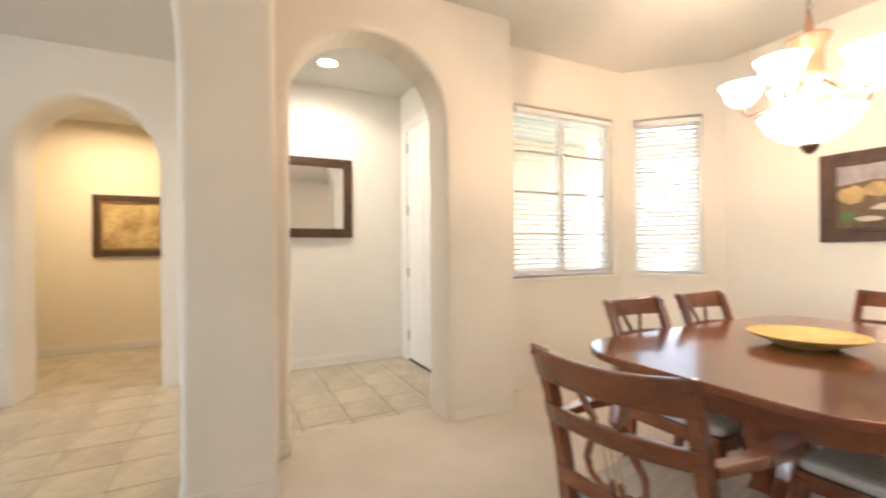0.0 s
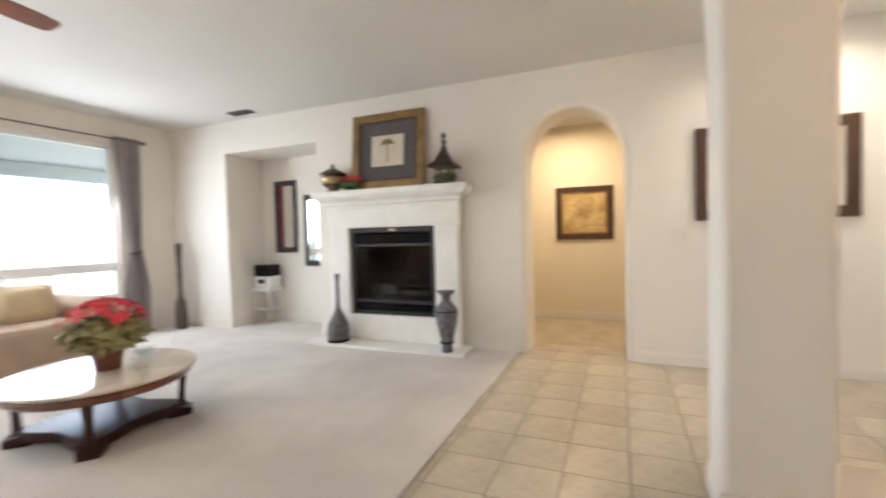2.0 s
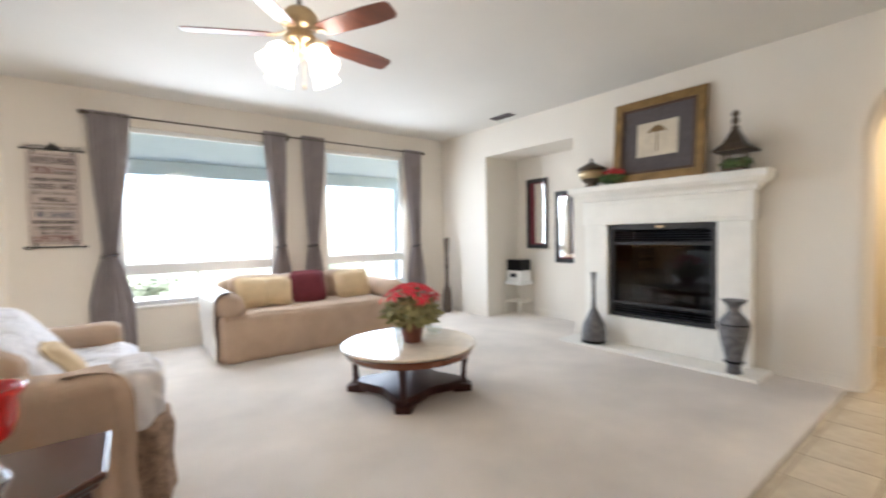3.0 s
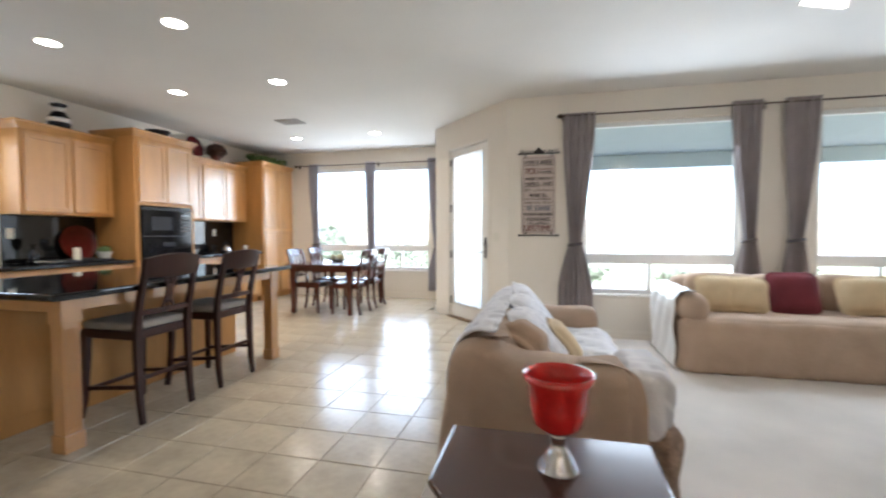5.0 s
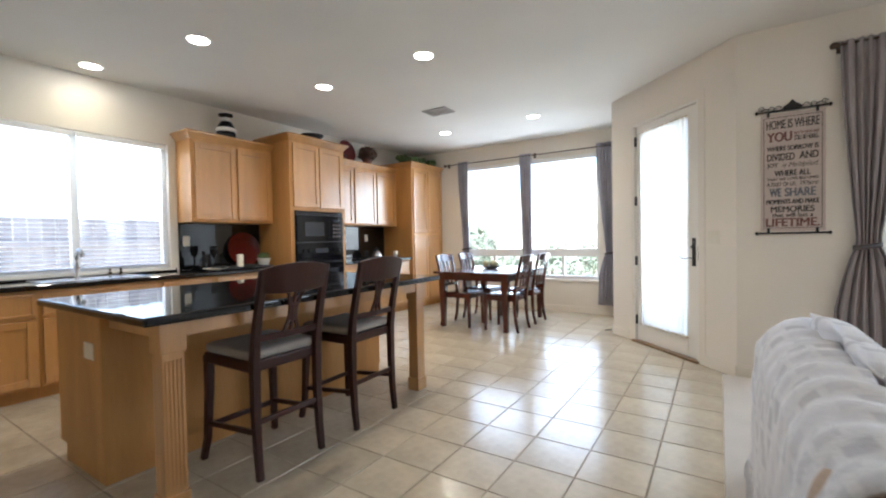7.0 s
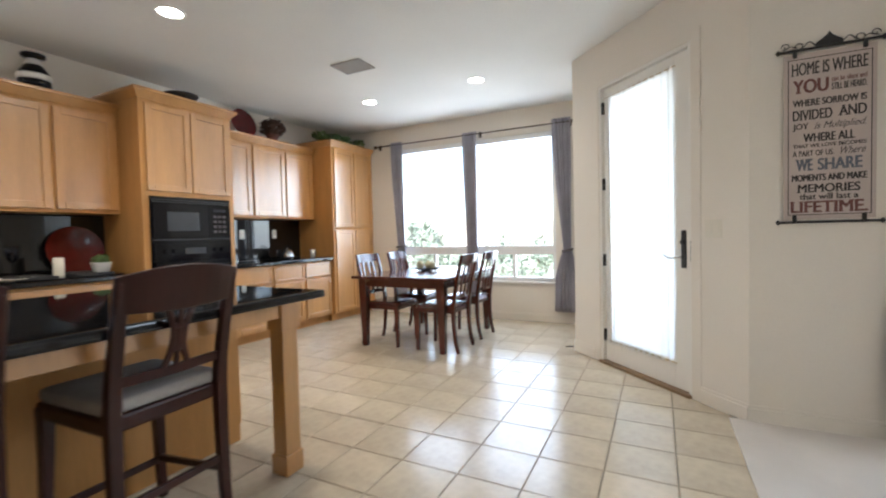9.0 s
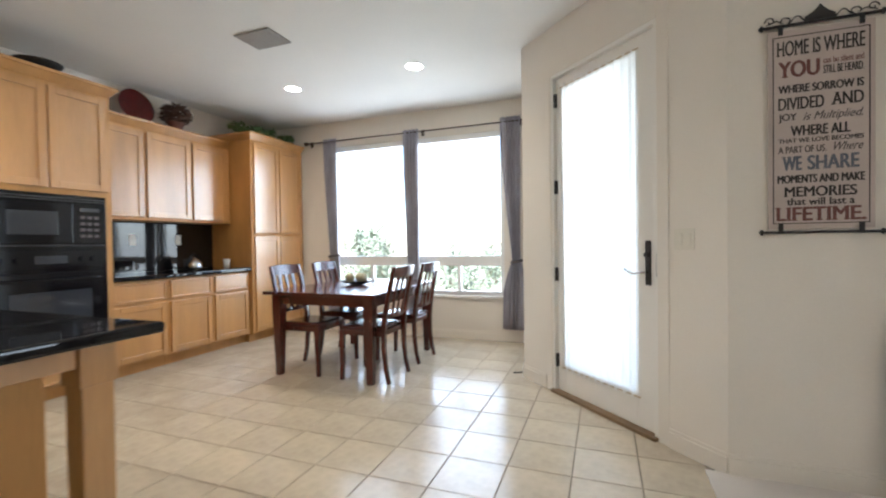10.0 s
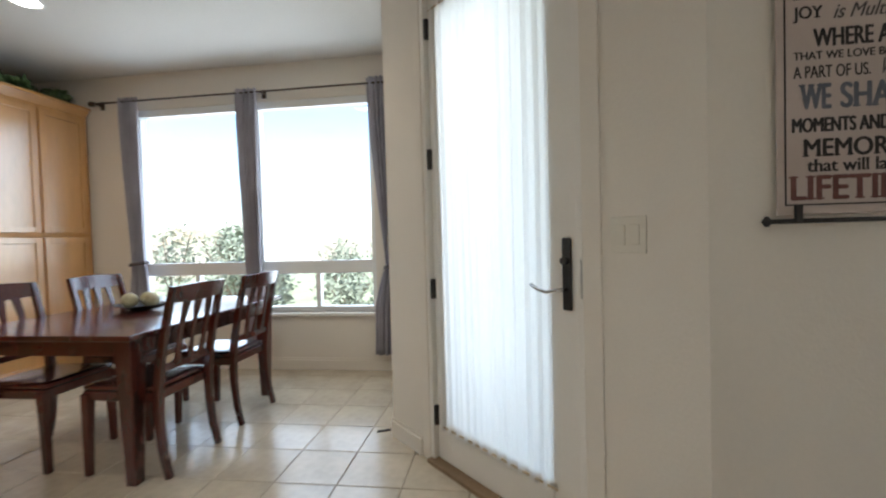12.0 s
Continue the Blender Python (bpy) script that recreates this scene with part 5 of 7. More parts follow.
rod(-0.11, 4.07, 7.37, 2.575, NY, "dark bronze curtain rod across the living room windows", (-0.09, 1.95, 4.05))
rod(-5.12, -2.16, 9.88, 2.565, KY, "dark bronze curtain rod across the nook windows", (-5.1, -3.42, -2.2))

# ---- hanging sign ----
sg = thing("wall_sign", pose(-0.368, NY, 0), "linen scroll with printed words hanging between two black iron bars", "wall sign")
part("cloth", boxes((-0.198, 0.198, -0.016, -0.012, 1.222, 2.150)), "cloth", sg)
for z in (1.205, 2.172):
    bm = bmesh.new()
    sweep(bm, [(-0.225, -0.018, z), (0.225, -0.018, z)], 0.014, sides=8)
    for x in (-0.225, 0.225):
        lathe(bm, [(0.004, -0.014), (0.013, 0), (0.004, 0.014)], x, -0.018, 10)
        for v in list(bm.verts)[-30:]:
            v.co.z += z
    part("bar", bm, "blackmatt", sg, smooth=True)
for x in (-0.15, 0.15):
    for z0 in (1.20, 2.13):
        part("loop", boxes((x - 0.009, x + 0.009, -0.026, -0.0165, z0, z0 + 0.048)), "blackmatt", sg, bevel=0.002)
part("border", boxes((-0.18, 0.18, -0.0175, -0.0162, 1.245, 1.249), (-0.18, 0.18, -0.0175, -0.0162, 2.118, 2.122), (-0.18, -0.176, -0.0175, -0.0162, 1.249, 2.118), (0.176, 0.18, -0.0175, -0.0162, 1.249, 2.118)), "ink", sg)
bm = bmesh.new()
out = [(-0.06, 2.18), (-0.055, 2.20), (-0.03, 2.215), (-0.012, 2.232), (0, 2.25), (0.012, 2.232), (0.03, 2.215), (0.055, 2.20), (0.06, 2.18)]
va = [bm.verts.new((x, -0.022, z)) for x, z in out]
vb = [bm.verts.new((x, -0.012, z)) for x, z in out]
bm.faces.new(va)
bm.faces.new(vb[::-1])
for i in range(len(out)):
    bm.faces.new((va[i], va[(i + 1) % len(out)], vb[(i + 1) % len(out)], vb[i]))
part("finial", bm, "blackmatt", sg)
for s in (-1, 1):
    bm = bmesh.new()
    pts = [(s * (0.06 + 0.05 * i / 6), -0.017, 2.185 + 0.025 * math.sin(i / 6 * math.pi)) for i in range(7)]
    pts += [(s * (0.13 - 0.018 * math.cos(a)), -0.017, 2.195 + 0.014 * math.sin(a)) for a in [math.pi * 0.2 * k - 1.2 for k in range(8)]]
    sweep(bm, pts, 0.006, sides=6, ref=(0, 1, 0))
    rr = [(s * (0.19 + (0.022 - 0.0016 * k) * math.cos(k * 0.6)), -0.017, 2.20 + (0.022 - 0.0016 * k) * math.sin(k * 0.6)) for k in range(12)]
    sweep(bm, rr, 0.006, sides=6, ref=(0, 1, 0))
    sweep(bm, [(s * 0.14, -0.017, 2.185), (s * 0.165, -0.017, 2.20), (s * 0.205, -0.017, 2.185)], 0.006, sides=6, ref=(0, 1, 0))
    part("scroll", bm, "blackmatt", sg, smooth=True)


def lettering(body, x0, x1, z0, z1, material, parent, y=-0.0168, heavy=0.0, serif=0.0, slant_by=0.0):
    """Printed words filling a rectangle. heavy: added stroke in metres; serif: length of slab serifs in metres."""
    cu = bpy.data.curves.new("lettering", "FONT")
    cu.body, cu.extrude = body, 0.0
    ob = new("lettering", cu)
    bpy.context.view_layer.update()
    me = bpy.data.meshes.new_from_object(ob.evaluated_get(bpy.context.evaluated_depsgraph_get()))
    bpy.data.objects.remove(ob)
    n_ = len(me.vertices)
    co = np.zeros(n_ * 3)
    me.vertices.foreach_get("co", co)
    co = co.reshape(-1, 3)
    lo_, hi_ = co.min(0), co.max(0)
    x0, x1 = x0 + heavy, x1 - heavy
    P2 = np.zeros((n_, 2))
    P2[:, 0] = x0 + (co[:, 0] - lo_[0]) / (hi_[0] - lo_[0]) * (x1 - x0)
    P2[:, 1] = z0 + (co[:, 1] - lo_[1]) / (hi_[1] - lo_[1]) * (z1 - z0)
    P2[:, 0] += slant_by * (P2[:, 1] - z0)
    faces_ = [tuple(p.vertices) for p in me.polygons]
    bm_ = bmesh.new()
    shifts = [(0, 0)] + ([(-heavy, 0), (heavy, 0), (0, heavy * 0.5), (0, -heavy * 0.5)] if heavy else [])
    for k, (dx, dz) in enumerate(shifts):
        vs = [bm_.verts.new((p[0] + dx, y - 0.00012 * k, p[1] + dz)) for p in P2]
        for f in faces_:
            try:
                bm_.faces.new([vs[i] for i in f])
            except ValueError:
                pass
    if serif:
        base, cap = 0.0, co[:, 1].max()
        th = (z1 - z0) * 0.07
        for level, d in ((base, 1), (cap, -1)):
            xs = sorted(P2[i, 0] for i in range(n_) if abs(co[i, 1] - level) < 0.004 * cap)
            runs = []
            for x in xs:
                if runs and x - runs[-1][1] < (x1 - x0) / max(4, len(body)) * 0.34:
                    runs[-1][1] = x
                else:
                    runs.append([x, x])
            zl = z0 + (level - lo_[1]) / (hi_[1] - lo_[1]) * (z1 - z0)
            for a, b in runs:
                if b - a < 0.0025:
                    continue
                q = [(a - serif, zl), (b + serif, zl), (b + serif, zl + d * th), (a - serif, zl + d * th)]
                bm_.faces.new([bm_.verts.new((u, y - 0.0008, w)) for u, w in q])
    for f in bm_.faces:
        f.normal_update()
        if f.normal.y > 0:
            f.normal_flip()
    m2 = bpy.data.meshes.new("lettering")
    bm_.to_mesh(m2)
    bm_.free()
    bpy.data.meshes.remove(me)
    m2.materials.append(M[material])
    t = new("lettering", m2)
    t.parent = parent
    return t


def line(body, f0, f1, x0, x1, material="ink", heavy=0.0, serif=0.0, slant_by=0.0):
    top, hgt = 2.145, 0.915
    lettering(body, -0.198 + 0.396 * x0, -0.198 + 0.396 * x1, top - hgt * f1, top - hgt * f0, material, sg, heavy=heavy, serif=serif, slant_by=slant_by)


for row in (("HOME IS WHERE", 0.05, 0.125, 0.09, 0.91, "ink", 0.0013, 0.0045), ("YOU", 0.155, 0.235, 0.10, 0.50, "redink", 0.0035, 0.009), ("can be silent and", 0.155, 0.185, 0.53, 0.90, "redink", 0.0007), ("STILL BE HEARD.", 0.195, 0.235, 0.53, 0.90, "ink", 0.0010),
            ("WHERE SORROW IS", 0.275, 0.315, 0.10, 0.90, "ink", 0.0018), ("DIVIDED", 0.34, 0.40, 0.10, 0.54, "ink", 0.0016, 0.005), ("AND", 0.335, 0.395, 0.61, 0.90, "ink", 0.0018, 0.007), ("JOY", 0.42, 0.465, 0.10, 0.28, "ink", 0.0014, 0.005), ("is Multiplied.", 0.42, 0.472, 0.33, 0.88, "mattboard", 0.0005, 0.0, 0.35),
            ("WHERE ALL", 0.485, 0.535, 0.22, 0.78, "ink", 0.0020), ("THAT WE LOVE BECOMES", 0.548, 0.570, 0.10, 0.90, "ink", 0.0010), ("A PART OF US.", 0.588, 0.622, 0.10, 0.56, "ink", 0.0008, 0.0015), ("Where", 0.580, 0.622, 0.60, 0.88, "mattboard", 0.0005, 0.0, 0.35),
            ("WE", 0.64, 0.71, 0.14, 0.33, "blueink", 0.0028, 0.006), ("SHARE", 0.64, 0.71, 0.38, 0.86, "blueink", 0.0028, 0.006), ("MOMENTS AND MAKE", 0.735, 0.775, 0.09, 0.91, "ink", 0.0020), ("MEMORIES", 0.795, 0.845, 0.16, 0.84, "ink", 0.0020, 0.005), ("that will last a", 0.853, 0.888, 0.18, 0.82, "ink", 0.0014, 0.0025), ("LIFETIME.", 0.900, 0.968, 0.08, 0.92, "redink", 0.0030, 0.0075)):
    line(*row)


# ---- sofas ----
def pillow(x, y, z, w, h, t, rx, ry, rz, material, label):
    p = thing("throw_pillow", pose(x, y, z, rx, ry, rz), label, "throw pillow")
    bm = bmesh.new()
    soft(bm, -w / 2, w / 2, -h / 2, h / 2, -t / 2, t / 2, t * 0.48, 12, 0.006, x, pinch=0.85)
    part("cover", bm, material, p, smooth=True)
    return p


def skirt_lumps(bm, k=0.008, z1=0.42):
    for v in bm.verts:
        if v.co.z < z1:
            f = (1 - v.co.z / z1)
            v.co.x += k * math.sin(v.co.y * 23 + v.co.z * 3) * f
            v.co.y += k * math.sin(v.co.x * 21 + v.co.z * 3) * f


sf = thing("sofa", pose(1.95, 6.81, 0), "long sofa in a loose tan slipcover under the living room windows", "sofa")
SW, SD2 = 2.16, 1.04   # width, depth; front towards -y
bm = bmesh.new()
soft(bm, -SW / 2 + 0.18, SW / 2 - 0.18, -SD2 / 2 + 0.03, SD2 / 2 - 0.25, 0.0, 0.36, 0.05, 14, 0.006, 1)
skirt_lumps(bm)
part("base", bm, "slip", sf, smooth=True)
bm = bmesh.new()
soft(bm, -SW / 2 + 0.20, SW / 2 - 0.20, -SD2 / 2 + 0.01, SD2 / 2 - 0.22, 0.34, 0.50, 0.07, 14, 0.010, 2)
part("seat", bm, "slip", sf, smooth=True)
bm = bmesh.new()
soft(bm, -SW / 2 + 0.12, SW / 2 - 0.12, SD2 / 2 - 0.30, SD2 / 2, 0.0, 0.80, 0.13, 14, 0.016, 3)
part("backrest", bm, "slip", sf, smooth=True)
for s in (-1, 1):
    bm = bmesh.new()
    a, b = sorted((s * SW / 2, s * (SW / 2 - 0.24)))
    soft(bm, a, b, -SD2 / 2 + 0.02, SD2 / 2 - 0.05, 0.0, 0.50, 0.06, 12, 0.008, 4 + s)
    skirt_lumps(bm, 0.012)
    part("arm", bm, "slip", sf, smooth=True)
    bm = bmesh.new()
    soft(bm, a - 0.02, b + 0.02, -SD2 / 2, SD2 / 2 - 0.06, 0.44, 0.70, 0.125, 12, 0.008, 8 + s)
    part("arm_roll", bm, "slip", sf, smooth=True)
bm = bmesh.new()
soft(bm, -SW / 2 + 0.03, SW / 2 - 0.03, -SD2 / 2 - 0.012, -SD2 / 2 + 0.14, 0.0, 0.475, 0.06, 22, 0.010, 15)
skirt_lumps(bm, 0.007)
part("skirt", bm, "slip", sf, smooth=True)
for i, x in enumerate((-0.55, 0.02, 0.58)):
    bm = bmesh.new()
    soft(bm, x - 0.30, x + 0.30, SD2 / 2 - 0.42, SD2 / 2 - 0.20, 0.46, 0.83, 0.09, 10, 0.012, 11 + i)
    part("back_cushion", bm, "slip", sf, smooth=True)
pillow(1.33, 6.72, 0.655, 0.46, 0.36, 0.16, 66, 4, 6, "cream", "cream pillow against the back of the long sofa")
pillow(1.52, 6.69, 0.66, 0.36, 0.34, 0.14, 62, 3, -10, "cream", "smaller cream pillow overlapping the first on the sofa")
pillow(1.93, 6.76, 0.675, 0.42, 0.40, 0.15, 70, 0, -2, "burgundy", "burgundy velvet pillow in the middle of the sofa")
pillow(2.50, 6.76, 0.665, 0.46, 0.36, 0.16, 68, -3, -4, "cream", "cream pillow near the far arm of the sofa")

# loveseat: back at its west side, facing +x, its end against the side table
LX, LY = -0.24, 4.90
lv = thing("loveseat", pose(LX, LY, 0), "tan slipcovered loveseat with woven throws, its arm against a side table", "loveseat")
LW2, LL = 0.86, 1.80
bm = bmesh.new()
soft(bm, -LW2 / 2 + 0.1, LW2 / 2 - 0.04, -LL / 2 + 0.15, LL / 2 - 0.15, 0.0, 0.34, 0.05, 14, 0.006, 21)
skirt_lumps(bm)
part("base", bm, "slip", lv, smooth=True)
bm = bmesh.new()
soft(bm, -LW2 / 2 + 0.15, LW2 / 2 - 0.02, -LL / 2 + 0.20, LL / 2 - 0.20, 0.32, 0.49, 0.07, 14, 0.012, 22)
part("seat", bm, "slip", lv, smooth=True)
bm = bmesh.new()
soft(bm, -LW2 / 2, -LW2 / 2 + 0.27, -LL / 2 + 0.03, LL / 2 - 0.08, 0.0, 0.78, 0.12, 18, 0.008, 23)
for v in bm.verts:
    if v.co.y < -0.45 and v.co.z > 0.4:
        v.co.z -= 0.05 * min(1.0, (-0.45 - v.co.y) / 0.4)
part("backrest", bm, "slip", lv, smooth=True)
for s in (-1, 1):
    a, b = sorted((s * LL / 2, s * (LL / 2 - 0.24)))
    bm = bmesh.new()
    soft(bm, -LW2 / 2 + 0.06, LW2 / 2 - 0.08, a, b, 0.0, 0.655, 0.075, 16, 0.012, 25 + s)
    skirt_lumps(bm, 0.010)
    part("arm", bm, "slip", lv, smooth=True)


def throw(name, m, prof, w, label, seed, folds=7, n=40, amp=0.012, material="throw"):
    """A throw laid over a profile of (x, z), w long in y."""
    t = thing(name, m, label, "throw blanket")
    bm = bmesh.new()
    grid = []
    P_ = [Vector((p[0], 0, p[1])) for p in prof]
    L_ = [0]
    for a, b in zip(P_, P_[1:]):
        L_.append(L_[-1] + (b - a).length)
    N_ = 46
    for i in range(N_ + 1):
        s = L_[-1] * i / N_
        k = max(j for j in range(len(L_)) if L_[j] <= s + 1e-9)
        k = min(k, len(P_) - 2)
        f = (s - L_[k]) / (L_[k + 1] - L_[k])
        p = P_[k].lerp(P_[k + 1], f)
        d = (P_[k + 1] - P_[k]).normalized()
        nrm = Vector((-d.z, 0, d.x))
        row = []
        for j in range(n + 1):
            v = j / n
            q = Vector((p.x, (v - 0.5) * w * (1 + 0.04 * math.sin(i * 0.4 + seed)), p.z))
            wob = amp * (0.9 + math.sin(v * folds * 6.28 + 0.25 * i + seed)) + amp * 0.8 * noise.noise(Vector((q.x * 7 + seed, q.y * 7, q.z * 7)))
            row.append(bm.verts.new(q + nrm * (0.012 + wob)))
        grid.append(row)
    for a, b in zip(grid, grid[1:]):
        for j in range(n):
            bm.faces.new((a[j], a[j + 1], b[j + 1], b[j]))
    ob = part("cloth", bm, material, t, smooth=True)
    so = ob.modifiers.new("thickness", "SOLIDIFY")
    so.thickness = 0.006
    return t


bx = -LW2 / 2


def end_cover():
    """A loose slipcover draped round the loveseat's near end: top, end face and the corners."""
    t = thing("slipcover", pose(0, 0, 0), "loose tan slipcover draped over the loveseat's end and arm", "slipcover")
    y0 = LY - LL / 2 - 0.012
    xw, xe = LX - LW2 / 2 - 0.02, LX + LW2 / 2 - 0.07
    path = [(xw, y0 + 0.30), (xw, y0 + 0.12)] + arc(xw + 0.10, y0 + 0.10, 0.10, 180, 270, 6)
    path += [(xw + 0.10 + (xe - xw - 0.17) * k / 16, y0) for k in range(1, 17)]
    path += arc(xe - 0.07, y0 + 0.07, 0.07, -90, 0, 5) + [(xe, y0 + 0.16), (xe, y0 + 0.24)]
    rows = [(0.26, 0.012), (0.18, 0.016), (0.11, 0.012), (0.055, -0.004), (0.018, -0.035), (0.0, -0.085), (-0.004, -0.16), (-0.006, -0.26), (-0.010, -0.36), (-0.016, -0.46), (-0.022, -0.56), (-0.03, -0.68)]
    bm = bmesh.new()
    grid = []
    n = len(path)
    for i, (x, y) in enumerate(path):
        xa, ya = path[max(0, i - 1)]
        xb, yb = path[min(n - 1, i + 1)]
        L = math.hypot(xb - xa, yb - ya)
        inx, iny = -(yb - ya) / L, (xb - xa) / L
        rise = 0.665 + 0.085 * max(0.0, min(1.0, (LX - 0.12 - x) / 0.16))
        line_ = []
        for k, (off, dz) in enumerate(rows):
            z = max(0.015, rise + dz)
            low = max(0.0, -dz) / 0.68
            f = 0.014 * math.sin(i * 1.3 + 0.4 * k) * (0.4 + low) + 0.020 * noise.noise(Vector((x * 6, y * 6, z * 5)))
            f += 0.05 * low * max(0.0, 1 - i / 9)
            line_.append(bm.verts.new((x + inx * (off - f), y + iny * (off - f), z + 0.006 * math.sin(i * 0.9))))
        grid.append(line_)
    for a, b in zip(grid, grid[1:]):
        for k in range(len(rows) - 1):
            bm.faces.new((a[k], a[k + 1], b[k + 1], b[k]))
    ob = part("cloth", bm, "slip", t, smooth=True)
    so = ob.modifiers.new("thickness", "SOLIDIFY")
    so.thickness = 0.006
    sub = ob.modifiers.new("smooth", "SUBSURF")
    sub.levels = sub.render_levels = 2


end_cover()
throw("throw_blanket", pose(LX, LY - 0.02, 0), [(bx - 0.035, 0.06), (bx - 0.03, 0.30), (bx - 0.022, 0.50), (bx - 0.008, 0.67), (bx + 0.03, 0.745), (bx + 0.09, 0.782), (bx + 0.15, 0.786), (bx + 0.18, 0.782)], 1.62, "white and grey woven block throw hanging over the loveseat's back", 2.0, folds=9, amp=0.008)
throw("throw_blanket", pose(LX, LY + 0.03, 0), [(bx + 0.24, 0.56), (bx + 0.32, 0.515), (bx + 0.55, 0.505), (bx + 0.76, 0.505), (bx + 0.845, 0.45), (bx + 0.865, 0.25)], 1.28, "white and grey woven throw spread over the loveseat's seat", 6.0, folds=5, amp=0.007)
fr_ = thing("fringe", pose(LX, LY, 0), "short white yarn fringe along the throw's hanging edge", "throw fringe")
bm = bmesh.new()
for k in range(126):
    y = -0.80 + k * 0.0125
    sweep(bm, [(bx - 0.065, y, 0.10), (bx - 0.07 + 0.006 * math.sin(k * 2.1), y + 0.004 * math.sin(k), 0.055), (bx - 0.07 + 0.008 * math.sin(k * 3.3), y + 0.006 * math.sin(k * 1.7), 0.012)], 0.006, sides=4)
tagged(part("yarn", bm, "throw", fr_), kind="stuff")
pillow(-0.36, 5.38, 0.66, 0.50, 0.44, 0.17, 4, 52, 8, "throw", "white and grey woven pillow at the loveseat's far end")
pillow(-0.33, 5.02, 0.64, 0.50, 0.46, 0.17, 0, 50, -4, "throw", "white and grey woven pillow in the middle of the loveseat")
pillow(-0.31, 4.68, 0.63, 0.46, 0.44, 0.16, 0, 46, -6, "throw", "white and grey woven pillow beside the tan cushion")
pillow(-0.17, 4.86, 0.585, 0.30, 0.34, 0.13, 0, 52, 4, "cream", "gold and tan pillow leaning on the woven pillows")
pillow(-0.37, 4.40, 0.69, 0.27, 0.22, 0.17, 0, 30, -14, "slip", "round tan cushion in the corner of the loveseat")
def bunched(x0, x1, y0, y1, z0, z1, material, label, seed):
    """A blanket gathered in loose folds over the arm's front corner."""
    t = thing("throw_blanket", pose(0, 0, 0), label, "throw blanket")
    bm = bmesh.new()
    soft(bm, x0, x1, y0, y1, z0, z1, 0.07, 16, 0.028, seed)
    for v in bm.verts:
        a = math.atan2(v.co.y - (y0 + y1) / 2, v.co.x - (x0 + x1) / 2)
        f = 0.012 * math.sin(a * 9 + v.co.z * 5)
        v.co.x += f * math.cos(a)
        v.co.y += f * math.sin(a)
    part("cloth", bm, material, t, smooth=True)


bunched(0.03, 0.235, 4.02, 4.42, 0.38, 0.685, "throw", "white woven throw bunched over the front of the loveseat's arm", 5.0)
bunched(0.06, 0.265, 4.03, 4.40, 0.012, 0.44, "knit", "brown knitted throw bunched below the arm's front", 8.0)
# added white sheet that makes the arm's outer side pale
throw("throw_blanket", Matrix.Translation((1.95 - SW / 2 - 0.02, 6.78, 0)), [(0.008, 0.03), (0.004, 0.25), (-0.006, 0.42), (-0.012, 0.55), (0.0, 0.64), (0.05, 0.695), (0.11, 0.708), (0.15, 0.70)], 0.86, "white sheet covering the outer side of the sofa's arm", 9.0, 3, 30, 0.006, "white")

# side table with the red vase
et = thing("side_table", pose(-0.25, 3.48, 0), "dark red-brown wooden side table with a moulded top beside the loveseat", "side table")


def table_outline(k):
    return [(-0.32 + k, -0.22 + k * 0.6), (-0.26 + k * 0.6, -0.30 + k), (0.165 - k * 0.6, -0.32 + k), (0.28 - k, -0.23 + k * 0.6), (0.29 - k, 0.11 - k), (-0.32 + k, 0.11 - k)]


for nm, k, z0, z1, bv in (("tabletop", 0.0, 0.567, 0.592, 0.008), ("moulding", 0.015, 0.547, 0.5669, 0.006), ("cabinet", 0.035, 0.10, 0.5469, 0.004), ("plinth", 0.02, 0.0125, 0.0999, 0.006)):
    bm = bmesh.new()
    prism(bm, table_outline(k), z0, z1)
    part(nm, bm, "sidewood", et, bevel=bv)
dr = part("drawer", boxes((-0.20, 0.11, -0.297, -0.276, 0.40, 0.52)), "sidewood", et, bevel=0.005)
bm = bmesh.new()
lathe(bm, [(0.006, 0), (0.012, 0.012), (0.004, 0.02)], segs=12)
bm.transform(Matrix.Translation((-0.045, -0.297, 0.46)) @ Matrix.Rotation(radians(90), 4, "X"))
part("knob", bm, "bronze", dr, smooth=True)
rv = thing("red_vase", Matrix.Translation((-0.240, 3.385, 0.5925)) @ Matrix.Scale(0.87, 4), "red glass cup vase on a ribbed silver stem", "vase")
bm = bmesh.new()
lathe(bm, [(0.0, 0.118), (0.045, 0.122), (0.074, 0.145), (0.087, 0.20), (0.095, 0.27), (0.106, 0.283), (0.108, 0.303), (0.101, 0.303), (0.097, 0.288), (0.088, 0.27), (0.080, 0.20), (0.066, 0.152), (0.0, 0.13)], segs=40, close=False)
part("cup", bm, "red", rv, smooth=True)
bm = bmesh.new()
lathe(bm, [(0.062, 0), (0.062, 0.006), (0.052, 0.012), (0.055, 0.020), (0.044, 0.028), (0.047, 0.036), (0.036, 0.044), (0.038, 0.052), (0.026, 0.06), (0.022, 0.09), (0.030, 0.105), (0.03, 0.118)], segs=28)
part("stem", bm, "steel", rv, smooth=True)
